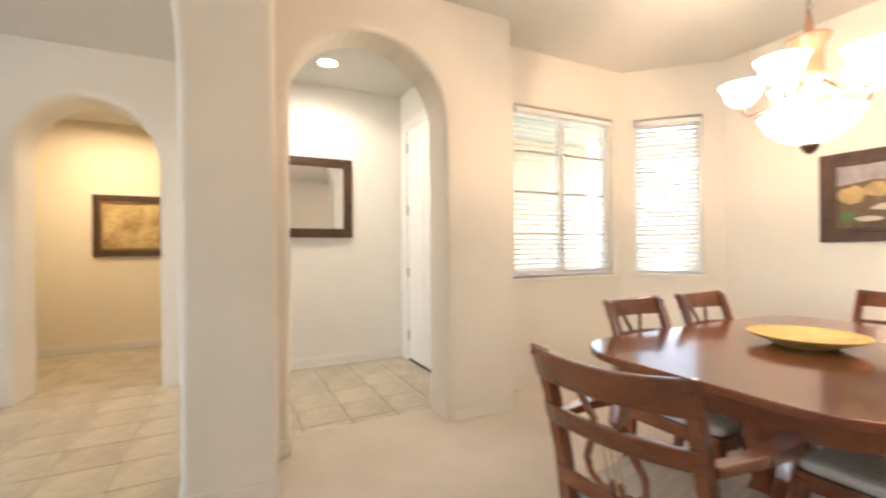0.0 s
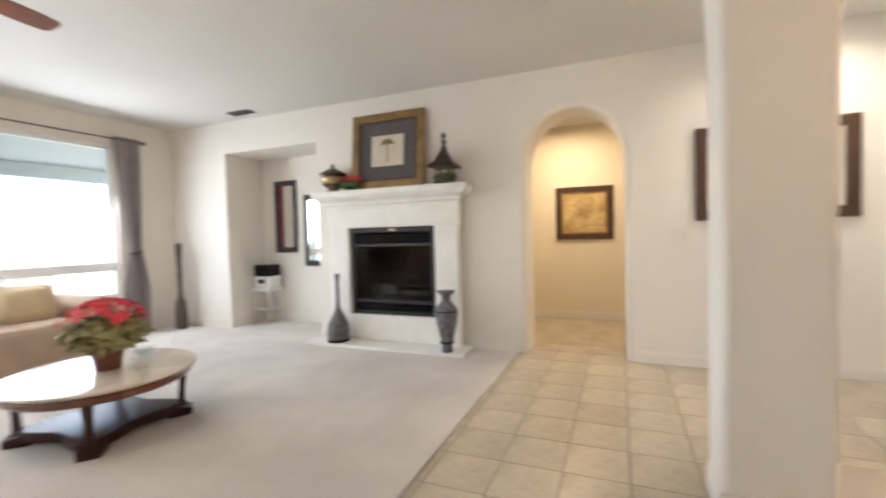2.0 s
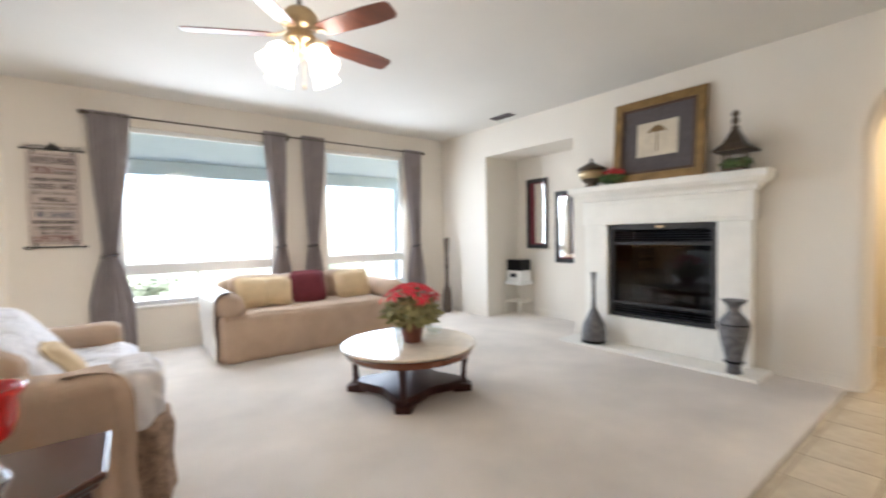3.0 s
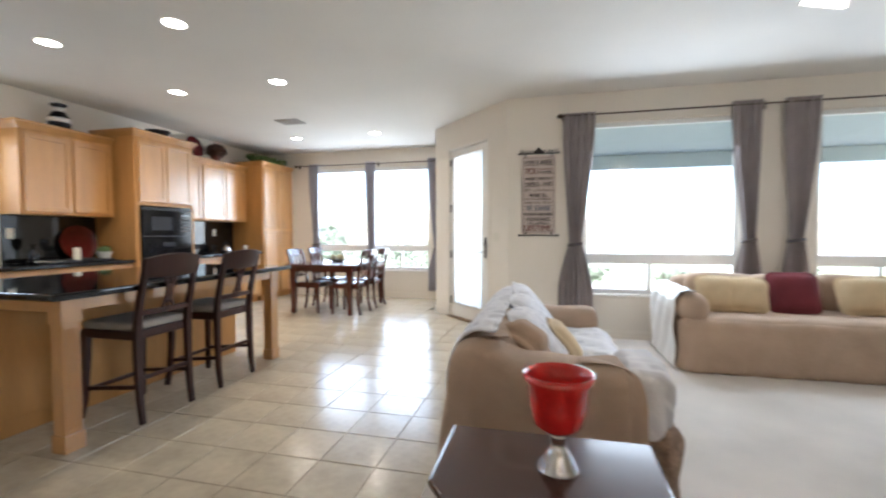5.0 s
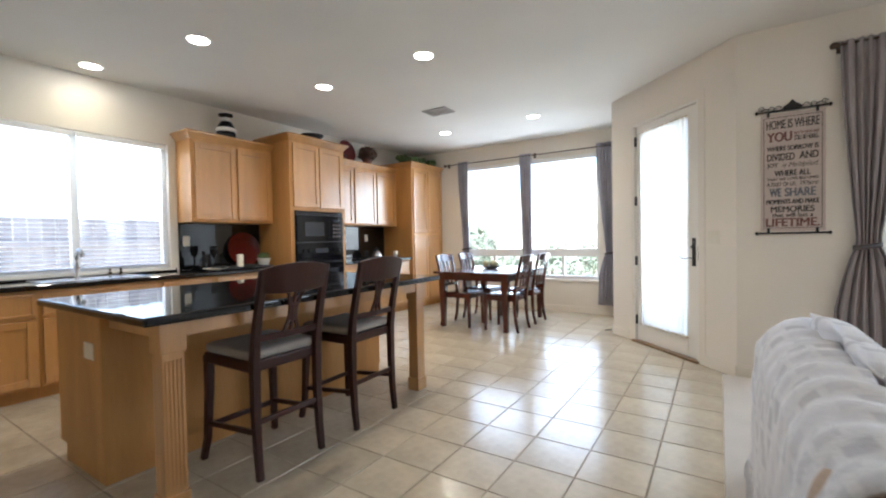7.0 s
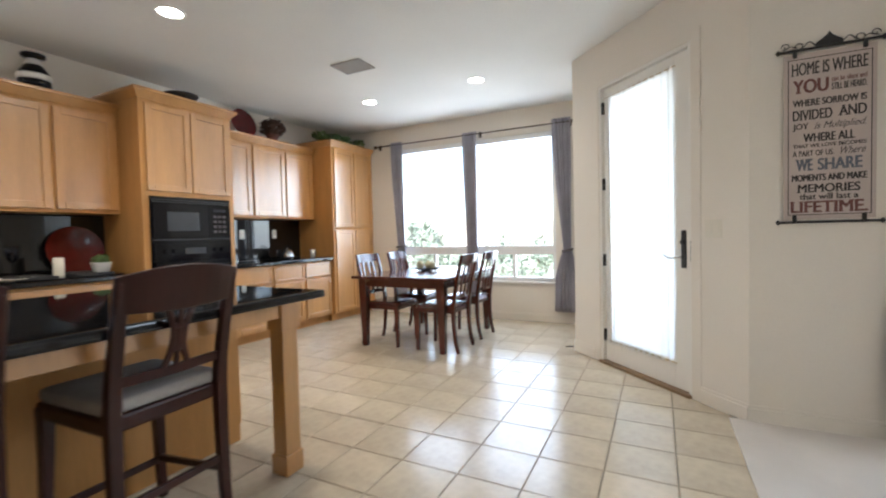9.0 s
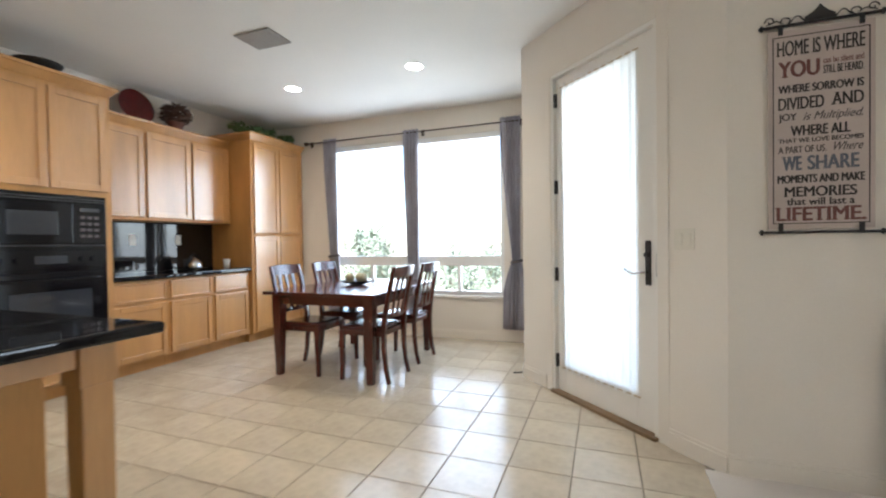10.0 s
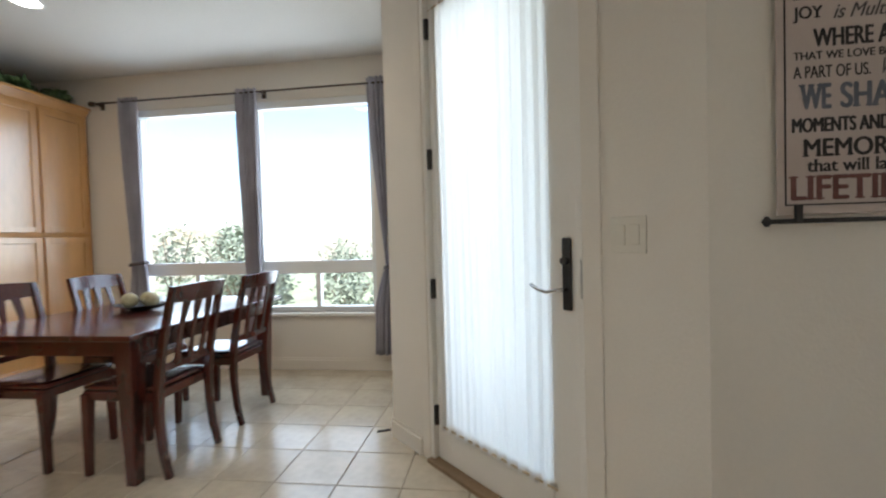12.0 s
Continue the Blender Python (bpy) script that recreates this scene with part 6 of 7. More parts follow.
# coffee table with the flowers
ct = thing("coffee_table", pose(1.94, 4.58, 0, 0, 0, 6), "round coffee table with a cream marble top and dark wooden legs", "coffee table")
bm = bmesh.new()
lathe(bm, [(0.0, 0.382), (0.53, 0.382), (0.54, 0.388), (0.54, 0.398), (0.53, 0.405), (0.0, 0.405)], segs=56, close=False)
part("tabletop", bm, "marble", ct)
bm = bmesh.new()
lathe(bm, [(0.47, 0.32), (0.50, 0.322), (0.51, 0.335), (0.52, 0.365), (0.535, 0.3815), (0.46, 0.3815), (0.46, 0.32)], segs=56)
part("apron", bm, "mahogany", ct, smooth=False)
for k in range(4):
    a = radians(45 + 90 * k)
    bm = bmesh.new()
    sweep(bm, [(0.44 * math.cos(a), 0.44 * math.sin(a), 0.0), (0.435 * math.cos(a), 0.435 * math.sin(a), 0.09), (0.44 * math.cos(a), 0.44 * math.sin(a), 0.2), (0.46 * math.cos(a), 0.46 * math.sin(a), 0.345)], 0.055, 0.05, ref=(math.cos(a), math.sin(a), 0), taper=[1.5, 0.9, 0.75, 1.1])
    part("leg", bm, "espresso", ct, bevel=0.004)
bm = bmesh.new()
pts = []
for k in range(4):
    a0 = 45 + 90 * k
    for q in range(-45, 45, 9):
        rr_ = 0.47 - 0.19 * math.cos(radians(q * 2)) if abs(q) <= 45 else 0.4
        th = a0 + 45 + q
        pts.append((rr_ * math.cos(radians(th)), rr_ * math.sin(radians(th))))
prism(bm, pts, 0.035, 0.10)
part("shelf", bm, "espresso", ct, bevel=0.006)
for k in range(4):
    a = radians(45 + 90 * k)
    bm = bmesh.new()
    sweep(bm, [(0.50 * math.cos(a), 0.50 * math.sin(a), 0.03), (0.36 * math.cos(a), 0.36 * math.sin(a), 0.05)], 0.14, 0.07, taper=[0.8, 1.1])
    part("foot", bm, "espresso", ct, bevel=0.006)
fl = thing("flower_pot", Matrix.Translation((1.96, 4.56, 0.406)) @ Matrix.Scale(1.1, 4), "terracotta pot of red silk poinsettias on the coffee table", "flower arrangement")
bm = bmesh.new()
lathe(bm, [(0.065, 0), (0.07, 0.01), (0.088, 0.13), (0.098, 0.135), (0.10, 0.16), (0.085, 0.16), (0.08, 0.14)], segs=28)
part("pot", bm, "terracotta", fl, smooth=True)
rnd = random.Random(5)
bm = bmesh.new()
for k in range(34):
    a, e = rnd.uniform(0, 6.28), rnd.uniform(0.15, 1.45)
    sweep(bm, [(0, 0, 0.13), (math.cos(a) * math.cos(e) * 0.12, math.sin(a) * math.cos(e) * 0.12, 0.13 + 0.12 * math.sin(e)), (math.cos(a) * math.cos(e) * 0.22, math.sin(a) * math.cos(e) * 0.22, 0.16 + 0.25 * math.sin(e))], 0.005, sides=4)
part("stems", bm, "leaf", fl)
bm = bmesh.new()
leaves(bm, 0, 0, 0.22, 0.21, 0.11, 420, 0.052, rnd)
part("foliage", bm, "dryleaf", fl)
for k in range(19):
    bm = bmesh.new()
    a, e = k * 2.4 + rnd.uniform(-0.3, 0.3), 0.45 + 1.0 * (k / 19) ** 0.8
    c = Vector((math.cos(a) * math.cos(e) * 0.24, math.sin(a) * math.cos(e) * 0.24, 0.20 + 0.22 * math.sin(e)))
    nrm = Vector((math.cos(a) * math.cos(e), math.sin(a) * math.cos(e), math.sin(e) + 0.3)).normalized()
    s1 = nrm.cross(Vector((0, 0, 1))).normalized()
    s2 = nrm.cross(s1)
    hub = bm.verts.new(c + nrm * 0.012)
    for q in range(7):
        th = q * 0.9 + rnd.random()
        d = s1 * math.cos(th) + s2 * math.sin(th)
        e2 = d.cross(nrm)
        L1 = rnd.uniform(0.055, 0.085)
        v = [bm.verts.new(c + o) for o in (d * L1 * 0.45 + e2 * 0.017 + nrm * 0.010, d * L1 - nrm * 0.010, d * L1 * 0.45 - e2 * 0.017 + nrm * 0.010)]
        bm.faces.new([hub] + v)
    part("bloom", bm, "petal", fl)
for i, (x, y) in enumerate(((2.26, 4.66),)):
    gt = thing("glass_dish", pose(x, y, 0.406), "small clear glass dish on the coffee table", "dish")
    bm = bmesh.new()
    lathe(bm, [(0.04, 0), (0.06, 0.02), (0.065, 0.055), (0.06, 0.055), (0.052, 0.02), (0.0, 0.008)], segs=24)
    part("bowl", bm, "clear", gt, smooth=True)

# ---- fireplace ----
fp = thing("fireplace", pose(EX, 3.80, 0), "carved cream stone fireplace surround with a deep mantel shelf", "fireplace")
SF = -0.10
part("leg", boxes((SF, -0.001, -0.83, -0.56, 0.04, 1.34)), "stone", fp, bevel=0.006)
part("leg", boxes((SF, -0.001, 0.54, 0.82, 0.04, 1.34)), "stone", fp, bevel=0.006)
part("sill", boxes((SF, -0.001, -0.559, 0.539, 0.04, 0.33)), "stone", fp, bevel=0.006)
part("header", boxes((SF - 0.01, -0.001, -0.85, 0.84, 1.341, 1.60)), "stone", fp, bevel=0.006)
part("panel_edge", boxes((SF - 0.022, SF - 0.0105, -0.79, 0.78, 1.375, 1.39), (SF - 0.022, SF - 0.0105, -0.79, 0.78, 1.555, 1.57)), "stone", fp, bevel=0.003)
bm = bmesh.new()
prof = [(-0.11, 1.601), (-0.125, 1.615), (-0.13, 1.635), (-0.15, 1.655), (-0.19, 1.675), (-0.215, 1.70), (-0.225, 1.715), (-0.225, 1.765), (-0.218, 1.772)]
rows = []
for px, z in prof:
    e = -px - 0.11
    rows.append([bm.verts.new(q) for q in ((-0.001, -0.86 - e, z), (px, -0.86 - e, z), (px, 0.85 + e, z), (-0.001, 0.85 + e, z))])
for a, b in zip(rows, rows[1:]):
    for j in range(4):
        bm.faces.new((a[j], a[(j + 1) % 4], b[(j + 1) % 4], b[j]))
bm.faces.new(rows[0][::-1])
bm.faces.new(rows[-1])
part("mantel_shelf", bm, "stone", fp)
part("hearth", boxes((-0.40, -0.001, -0.97, 0.97, 0.0, 0.0395)), "stone", fp, bevel=0.006)
part("firebox", boxes((-0.002, 0.36, -0.50, -0.47, 0.301, 1.349), (-0.002, 0.36, 0.47, 0.499, 0.301, 1.349), (0.33, 0.36, -0.47, 0.47, 0.301, 1.349), (-0.002, 0.33, -0.47, 0.47, 0.301, 0.33), (-0.002, 0.33, -0.47, 0.47, 1.32, 1.349)), "blackmatt", fp)
fi = thing("fireplace_insert", pose(EX, 3.80, 0), "black metal fireplace insert with a dark glass front and louvres", "fireplace insert")
part("frame", boxes((-0.06, -0.02, -0.555, -0.50, 0.332, 1.338), (-0.06, -0.02, 0.48, 0.535, 0.332, 1.338), (-0.06, -0.02, -0.50, 0.48, 1.28, 1.338), (-0.06, -0.02, -0.50, 0.48, 0.332, 0.37), (-0.06, -0.02, -0.50, 0.48, 1.12, 1.15), (-0.06, -0.02, -0.50, 0.48, 0.47, 0.50)), "blackmatt", fi, bevel=0.004)
for z in (1.165, 1.19, 1.215, 1.24, 0.385, 0.41, 0.435):
    part("louvre", boxes((-0.055, -0.025, -0.50, 0.48, z, z + 0.014)), "black", fi)
gp = part("glass", boxes((-0.045, -0.040, -0.50, 0.48, 0.50, 1.12)), "firefront", fi)
gp.visible_shadow = False
part("badge", boxes((-0.063, -0.0602, -0.06, 0.02, 1.295, 1.32)), "brass", fi)
lg = thing("fire_logs", pose(EX + 0.14, 3.80, 0.331), "ceramic logs on a grate inside the fireplace", "fire logs")
for i, (a, b, z) in enumerate((((-0.02, -0.3), (0.02, 0.3), 0.14), ((0.06, -0.26), (0.0, 0.2), 0.24), ((-0.04, -0.05), (0.08, 0.28), 0.27))):
    bm = bmesh.new()
    sweep(bm, [(a[0], a[1], z), ((a[0] + b[0]) / 2 + 0.02, (a[1] + b[1]) / 2, z + 0.02), (b[0], b[1], z + 0.01)], 0.09, sides=9, taper=[0.9, 1.1, 0.8])
    part("log", bm, "brownframe", lg, smooth=True)
for y in (-0.3, -0.15, 0.0, 0.15, 0.3):
    part("grate_bar", boxes((-0.07, 0.12, y, y + 0.015, 0.0, 0.095)), "blackmatt", lg)
v1 = jar_like("floor_vase", 4.27, 4.40, 0.040, [(0.105, 0), (0.122, 0.02), (0.130, 0.10), (0.118, 0.20), (0.066, 0.30), (0.028, 0.38), (0.020, 0.50), (0.020, 0.68), (0.028, 0.76), (0.034, 0.775), (0.022, 0.77)], "vase", "tall bottle-necked carved grey vase on the hearth", "vase", 28)
v2 = jar_like("floor_vase", 4.22, 3.03, 0.040, [(0.055, 0), (0.062, 0.01), (0.05, 0.05), (0.07, 0.15), (0.105, 0.30), (0.12, 0.39), (0.11, 0.45), (0.065, 0.50), (0.045, 0.53), (0.05, 0.575), (0.085, 0.615), (0.10, 0.625), (0.075, 0.62)], "vase", "shouldered carved grey vase with a flared rim on the hearth", "vase", 28)
for q, dark in ((0.10, 0), (0.42, 0)):
    bm = bmesh.new()
    lathe(bm, [(0.108 if q > 0.3 else 0.074, q - 0.008), (0.122 if q > 0.3 else 0.078, q), (0.108 if q > 0.3 else 0.074, q + 0.008)], segs=28)
    part("band", bm, "black", v2, smooth=True)
part("base_ring", (lambda b_: (lathe(b_, [(0.110, 0.0), (0.127, 0.004), (0.130, 0.03), (0.11, 0.034)], segs=28), b_)[1])(bmesh.new()), "black", v1)


def picture(m, w, h, fr, outer, mat_mat, mat_w, art, label, inner=None, thick=0.03, category="picture"):
    """m: at the middle of the lower edge, x along, -y into the room, z up."""
    p = thing("picture", m, label, category)
    part("frame", boxes((-w / 2, -w / 2 + fr, -thick, 0, 0, h), (w / 2 - fr, w / 2, -thick, 0, 0, h), (-w / 2 + fr, w / 2 - fr, -thick, 0, 0, fr), (-w / 2 + fr, w / 2 - fr, -thick, 0, h - fr, h)), outer, p, bevel=0.007)
    if inner:
        f2 = fr * 0.3
        part("inner_trim", boxes((-w / 2 + fr, -w / 2 + fr + f2, -thick * 0.8, 0, fr, h - fr), (w / 2 - fr - f2, w / 2 - fr, -thick * 0.8, 0, fr, h - fr), (-w / 2 + fr + f2, w / 2 - fr - f2, -thick * 0.8, 0, fr, fr + f2), (-w / 2 + fr + f2, w / 2 - fr - f2, -thick * 0.8, 0, h - fr - f2, h - fr)), inner, p, bevel=0.003)
    part("mat_board", boxes((-w / 2 + fr, w / 2 - fr, -0.008, -0.002, fr, h - fr)), mat_mat, p)
    k = fr + mat_w
    if art:
        part("print", boxes((-w / 2 + k, w / 2 - k, -0.0105, -0.0085, k, h - k)), art, p)
    return p


def on_east(x, y, z, lean=0.0):
    """Pose for a thing on the east wall: its x runs towards -y, its -y into the room."""
    return Matrix.Translation((x, y, z)) @ Matrix.Rotation(radians(-90), 4, "Z") @ Matrix.Rotation(radians(lean), 4, "X")


pm = picture(on_east(EX - 0.095, 3.80, 1.774, -5), 0.92, 0.86, 0.085, "goldframe", "mattboard", 0.17, "paper", "large gilt-framed palm print with dark mat leaning on the mantel", "brownframe")
bm = bmesh.new()
sweep(bm, [(0, -0.0115, 0.30), (0.004, -0.0115, 0.42), (0, -0.0115, 0.50)], 0.014, 0.002, ref=(0, 1, 0))
for a in range(0, 181, 20):
    sweep(bm, [(0, -0.0115, 0.50), (0.06 * math.cos(radians(a)), -0.0115, 0.50 + 0.05 * math.sin(radians(a)) + 0.015), (0.10 * math.cos(radians(a)), -0.0115, 0.49 + 0.035 * math.sin(radians(a)))], 0.02, 0.002, ref=(0, 1, 0), taper=[0.5, 1, 0.2])
part("palm_drawing", bm, "sepia", pm)
# clock-like urn, flowers and lantern on the mantel
uc = jar_like("urn", 4.40, 4.50, 1.773, [(0.07, 0), (0.08, 0.01), (0.055, 0.03), (0.11, 0.07), (0.138, 0.14), (0.125, 0.19), (0.155, 0.20), (0.15, 0.21), (0.07, 0.255), (0.03, 0.275), (0.012, 0.285), (0.02, 0.305), (0.006, 0.325)], "bronze", "round lidded bronze urn on the mantel", "urn", 28)
bm = bmesh.new()
lathe(bm, [(0.122, 0.09), (0.140, 0.14), (0.130, 0.182)], segs=28)
part("band", bm, "brass", uc, smooth=True)
fg = thing("flower_garland", pose(4.38, 4.24, 1.773), "small red roses with green leaves lying on the mantel", "flowers")
bm = bmesh.new()
leaves(bm, 0, 0, 0.07, 0.13, 0.06, 260, 0.03, random.Random(31))
part("foliage", bm, "leaf", fg)
bm = bmesh.new()
leaves(bm, 0, -0.02, 0.12, 0.11, 0.05, 160, 0.025, random.Random(32))
part("petals", bm, "petal", fg)
ln = thing("lantern", pose(4.39, 3.08, 1.773), "dark pagoda-shaped metal lantern with greenery on the mantel", "lantern")
part("base", boxes((-0.09, 0.09, -0.09, 0.09, 0, 0.02)), "bronze", ln, bevel=0.004)
part("cage", boxes(*[(x - 0.006, x + 0.006, y - 0.006, y + 0.006, 0.02, 0.17) for x in (-0.075, 0, 0.075) for y in (-0.075, 0.075)], *[(x - 0.006, x + 0.006, -0.006, 0.006, 0.02, 0.17) for x in (-0.075, 0.075)]), "bronze", ln)
bm = bmesh.new()
lathe(bm, [(0.20, 0.165), (0.205, 0.175), (0.11, 0.24), (0.06, 0.32), (0.035, 0.36), (0.04, 0.38), (0.02, 0.40)], segs=4)
bm.transform(Matrix.Rotation(radians(45), 4, "Z"))
part("roof", bm, "bronze", ln, bevel=0.003)
bm = bmesh.new()
lathe(bm, [(0.012, 0.40), (0.03, 0.42), (0.028, 0.45), (0.012, 0.47), (0.03, 0.485), (0.03, 0.50), (0.01, 0.53)], segs=14)
part("finial", bm, "bronze", ln, smooth=True)
bm = bmesh.new()
leaves(bm, 0, 0, 0.06, 0.12, 0.06, 240, 0.03, random.Random(33))
part("foliage", bm, "leaf", ln)

# hall, entry, niche
picture(Matrix.Translation((6.458, 1.835, 1.12)) @ Matrix.Rotation(radians(-90), 4, "Z"), 0.76, 0.73, 0.075, "brownframe", "gilt", 0.03, "floral", "brown-framed ochre floral print on the warm hall wall", "goldframe")
mi = thing("wall_mirror", on_east(EX - 0.002, 0.21, 1.30), "wide mirror in a broad dark carved frame on the entry wall", "mirror")
mw_, mh_ = 1.12, 0.80
part("frame", boxes((-mw_ / 2, -mw_ / 2 + 0.09, -0.035, 0, 0, mh_), (mw_ / 2 - 0.09, mw_ / 2, -0.035, 0, 0, mh_), (-mw_ / 2 + 0.09, mw_ / 2 - 0.09, -0.035, 0, 0, 0.09), (-mw_ / 2 + 0.09, mw_ / 2 - 0.09, -0.035, 0, mh_ - 0.09, mh_)), "brownframe", mi, bevel=0.01)
part("mirror_glass", boxes((-mw_ / 2 + 0.085, mw_ / 2 - 0.085, -0.012, -0.004, 0.085, mh_ - 0.085)), "mirror", mi)
for y, z0, z1, mx0 in ((5.96, 1.03, 2.09, -0.04), (5.42, 0.83, 1.86, -0.13)):
    p = picture(Matrix.Translation((5.218, y, z0)) @ Matrix.Rotation(radians(-90), 4, "Z"), 0.40, z1 - z0, 0.06, "blackmatt", "burgundy", 0.05, None, "tall narrow black-framed panel in the niche", None)
    part("mirror_glass", boxes((mx0, 0.13, -0.012, -0.0085, 0.08, z1 - z0 - 0.08)), "mirror", p)
sd = thing("stereo_stand", pose(5.04, 6.20, 0.012), "small white stand with pale legs in the niche", "stand")
part("top", boxes((-0.15, 0.15, -0.17, 0.17, 0.47, 0.52)), "white", sd, bevel=0.004)
for x in (-0.13, 0.13):
    for y in (-0.15, 0.15):
        part("leg", boxes((x - 0.008, x + 0.008, y - 0.008, y + 0.008, 0, 0.4699)), "ivory", sd)
part("shelf", boxes((-0.14, 0.14, -0.16, 0.16, 0.20, 0.21)), "ivory", sd)
st2 = thing("stereo", pose(5.04, 6.20, 0.533), "compact silver stereo with a black top on the stand", "stereo")
part("body", boxes((-0.12, 0.12, -0.15, 0.15, 0, 0.16)), "white", st2, bevel=0.01)
part("lid", boxes((-0.11, 0.11, -0.145, 0.145, 0.1605, 0.33)), "black", st2, bevel=0.012)
part("display", boxes((-0.124, -0.1205, -0.06, 0.06, 0.06, 0.12)), "screen", st2)
jar_like("floor_vase", 4.33, 7.10, 0.012, [(0.055, 0), (0.075, 0.03), (0.078, 0.12), (0.070, 0.30), (0.060, 0.38), (0.034, 0.43), (0.027, 0.50), (0.027, 0.70), (0.036, 0.75), (0.027, 0.80), (0.030, 0.95), (0.038, 1.05), (0.040, 1.17), (0.034, 1.20), (0.026, 1.19)], "carved", "tall slender dark carved bottle vase on the carpet in the corner", "vase", 22)
dstop = thing("door_stop", pose(-1.955, 8.66, 0.05), "thin black spring door stop on the baseboard", "door stop")
bm = bmesh.new()
sweep(bm, [(-0.012, 0, 0), (-0.09, -0.01, -0.01)], 0.012, sides=8)
part("spring", bm, "blackmatt", dstop)
for m_, lab in ((slant_m(0.23, -0.001, 1.18), "double light switch on the wall beside the glazed door"), (on_east(EX - 0.001, 0.90, 1.18), "triple light switch between the arch and the mirror")):
    s_ = thing("light_switch", m_, lab, "light switch")
    part("plate", boxes((-0.06, 0.06, -0.005, 0, -0.058, 0.058)), "ivory", s_, bevel=0.002)
    for q in (-0.024, 0.024):
        part("rocker", boxes((q - 0.016, q + 0.016, -0.009, -0.0052, -0.033, 0.033)), "ivory", s_, bevel=0.002)
o = thing("outlet", Matrix.Translation((6.459, 2.08, 0.36)) @ Matrix.Rotation(radians(-90), 4, "Z"), "ivory outlet plate low on the hall wall", "outlet")
part("plate", boxes((-0.036, 0.036, -0.005, 0, -0.058, 0.058)), "ivory", o, bevel=0.002)

# ---- dining room ----
DT = Matrix.Translation((1.0, -1.34, 0))
dt = thing("dining_table", DT, "long polished mahogany dining table with rounded corners", "dining table")
bm = bmesh.new()
a_, b_, r_ = 0.55, 0.87, 0.28
outl = arc(a_ - r_, b_ - r_, r_, 0, 90, 8) + arc(-a_ + r_, b_ - r_, r_, 90, 180, 8) + arc(-a_ + r_, -b_ + r_, r_, 180, 270, 8) + arc(a_ - r_, -b_ + r_, r_, 270, 360, 8)
prism(bm, outl, 0.735, 0.765)
part("tabletop", bm, "mahogany", dt, bevel=0.006)
bm = bmesh.new()
prism(bm, [(x * 0.86, y * 0.93) for x, y in outl], 0.66, 0.7349)
part("apron", bm, "mahogany", dt)
for y in (-0.4, 0.4):
    bm = bmesh.new()
    lathe(bm, [(0.05, 0.18), (0.07, 0.25), (0.045, 0.32), (0.075, 0.42), (0.08, 0.50), (0.05, 0.60), (0.09, 0.6599)], 0, y, 20)
    part("pedestal", bm, "mahogany", dt, smooth=True)
    for k in range(3):
        a = radians(90 + 120 * k) if y > 0 else radians(270 + 120 * k)
        bm = bmesh.new()
        sweep(bm, [(0.03 * math.cos(a), y + 0.03 * math.sin(a), 0.24), (0.18 * math.cos(a), y + 0.18 * math.sin(a), 0.17), (0.32 * math.cos(a), y + 0.32 * math.sin(a), 0.04), (0.36 * math.cos(a), y + 0.36 * math.sin(a), 0.02)], 0.05, 0.06, taper=[1, 0.9, 0.7, 0.6])
        part("leg", bm, "mahogany", dt, bevel=0.004)
bw = thing("woven_tray", pose(1.03, -1.30, 0.766), "shallow oval gold woven tray on the dining table", "tray")
bm = bmesh.new()
lathe(bm, [(0.09, 0.0), (0.10, 0.002), (0.19, 0.045), (0.20, 0.05), (0.19, 0.041), (0.10, 0.01), (0, 0.008)], segs=48, squash=1.0)
part("dish", bm, "gold", bw)
bm = bmesh.new()
for k in range(5):
    rr_ = 0.108 + k * 0.018
    zz = 0.014 + (rr_ - 0.10) * 0.36
    lathe(bm, [(rr_, zz), (rr_ + 0.006, zz + 0.006), (rr_ + 0.010, zz + 0.003)], segs=48)
part("coil", bm, "gold", bw)


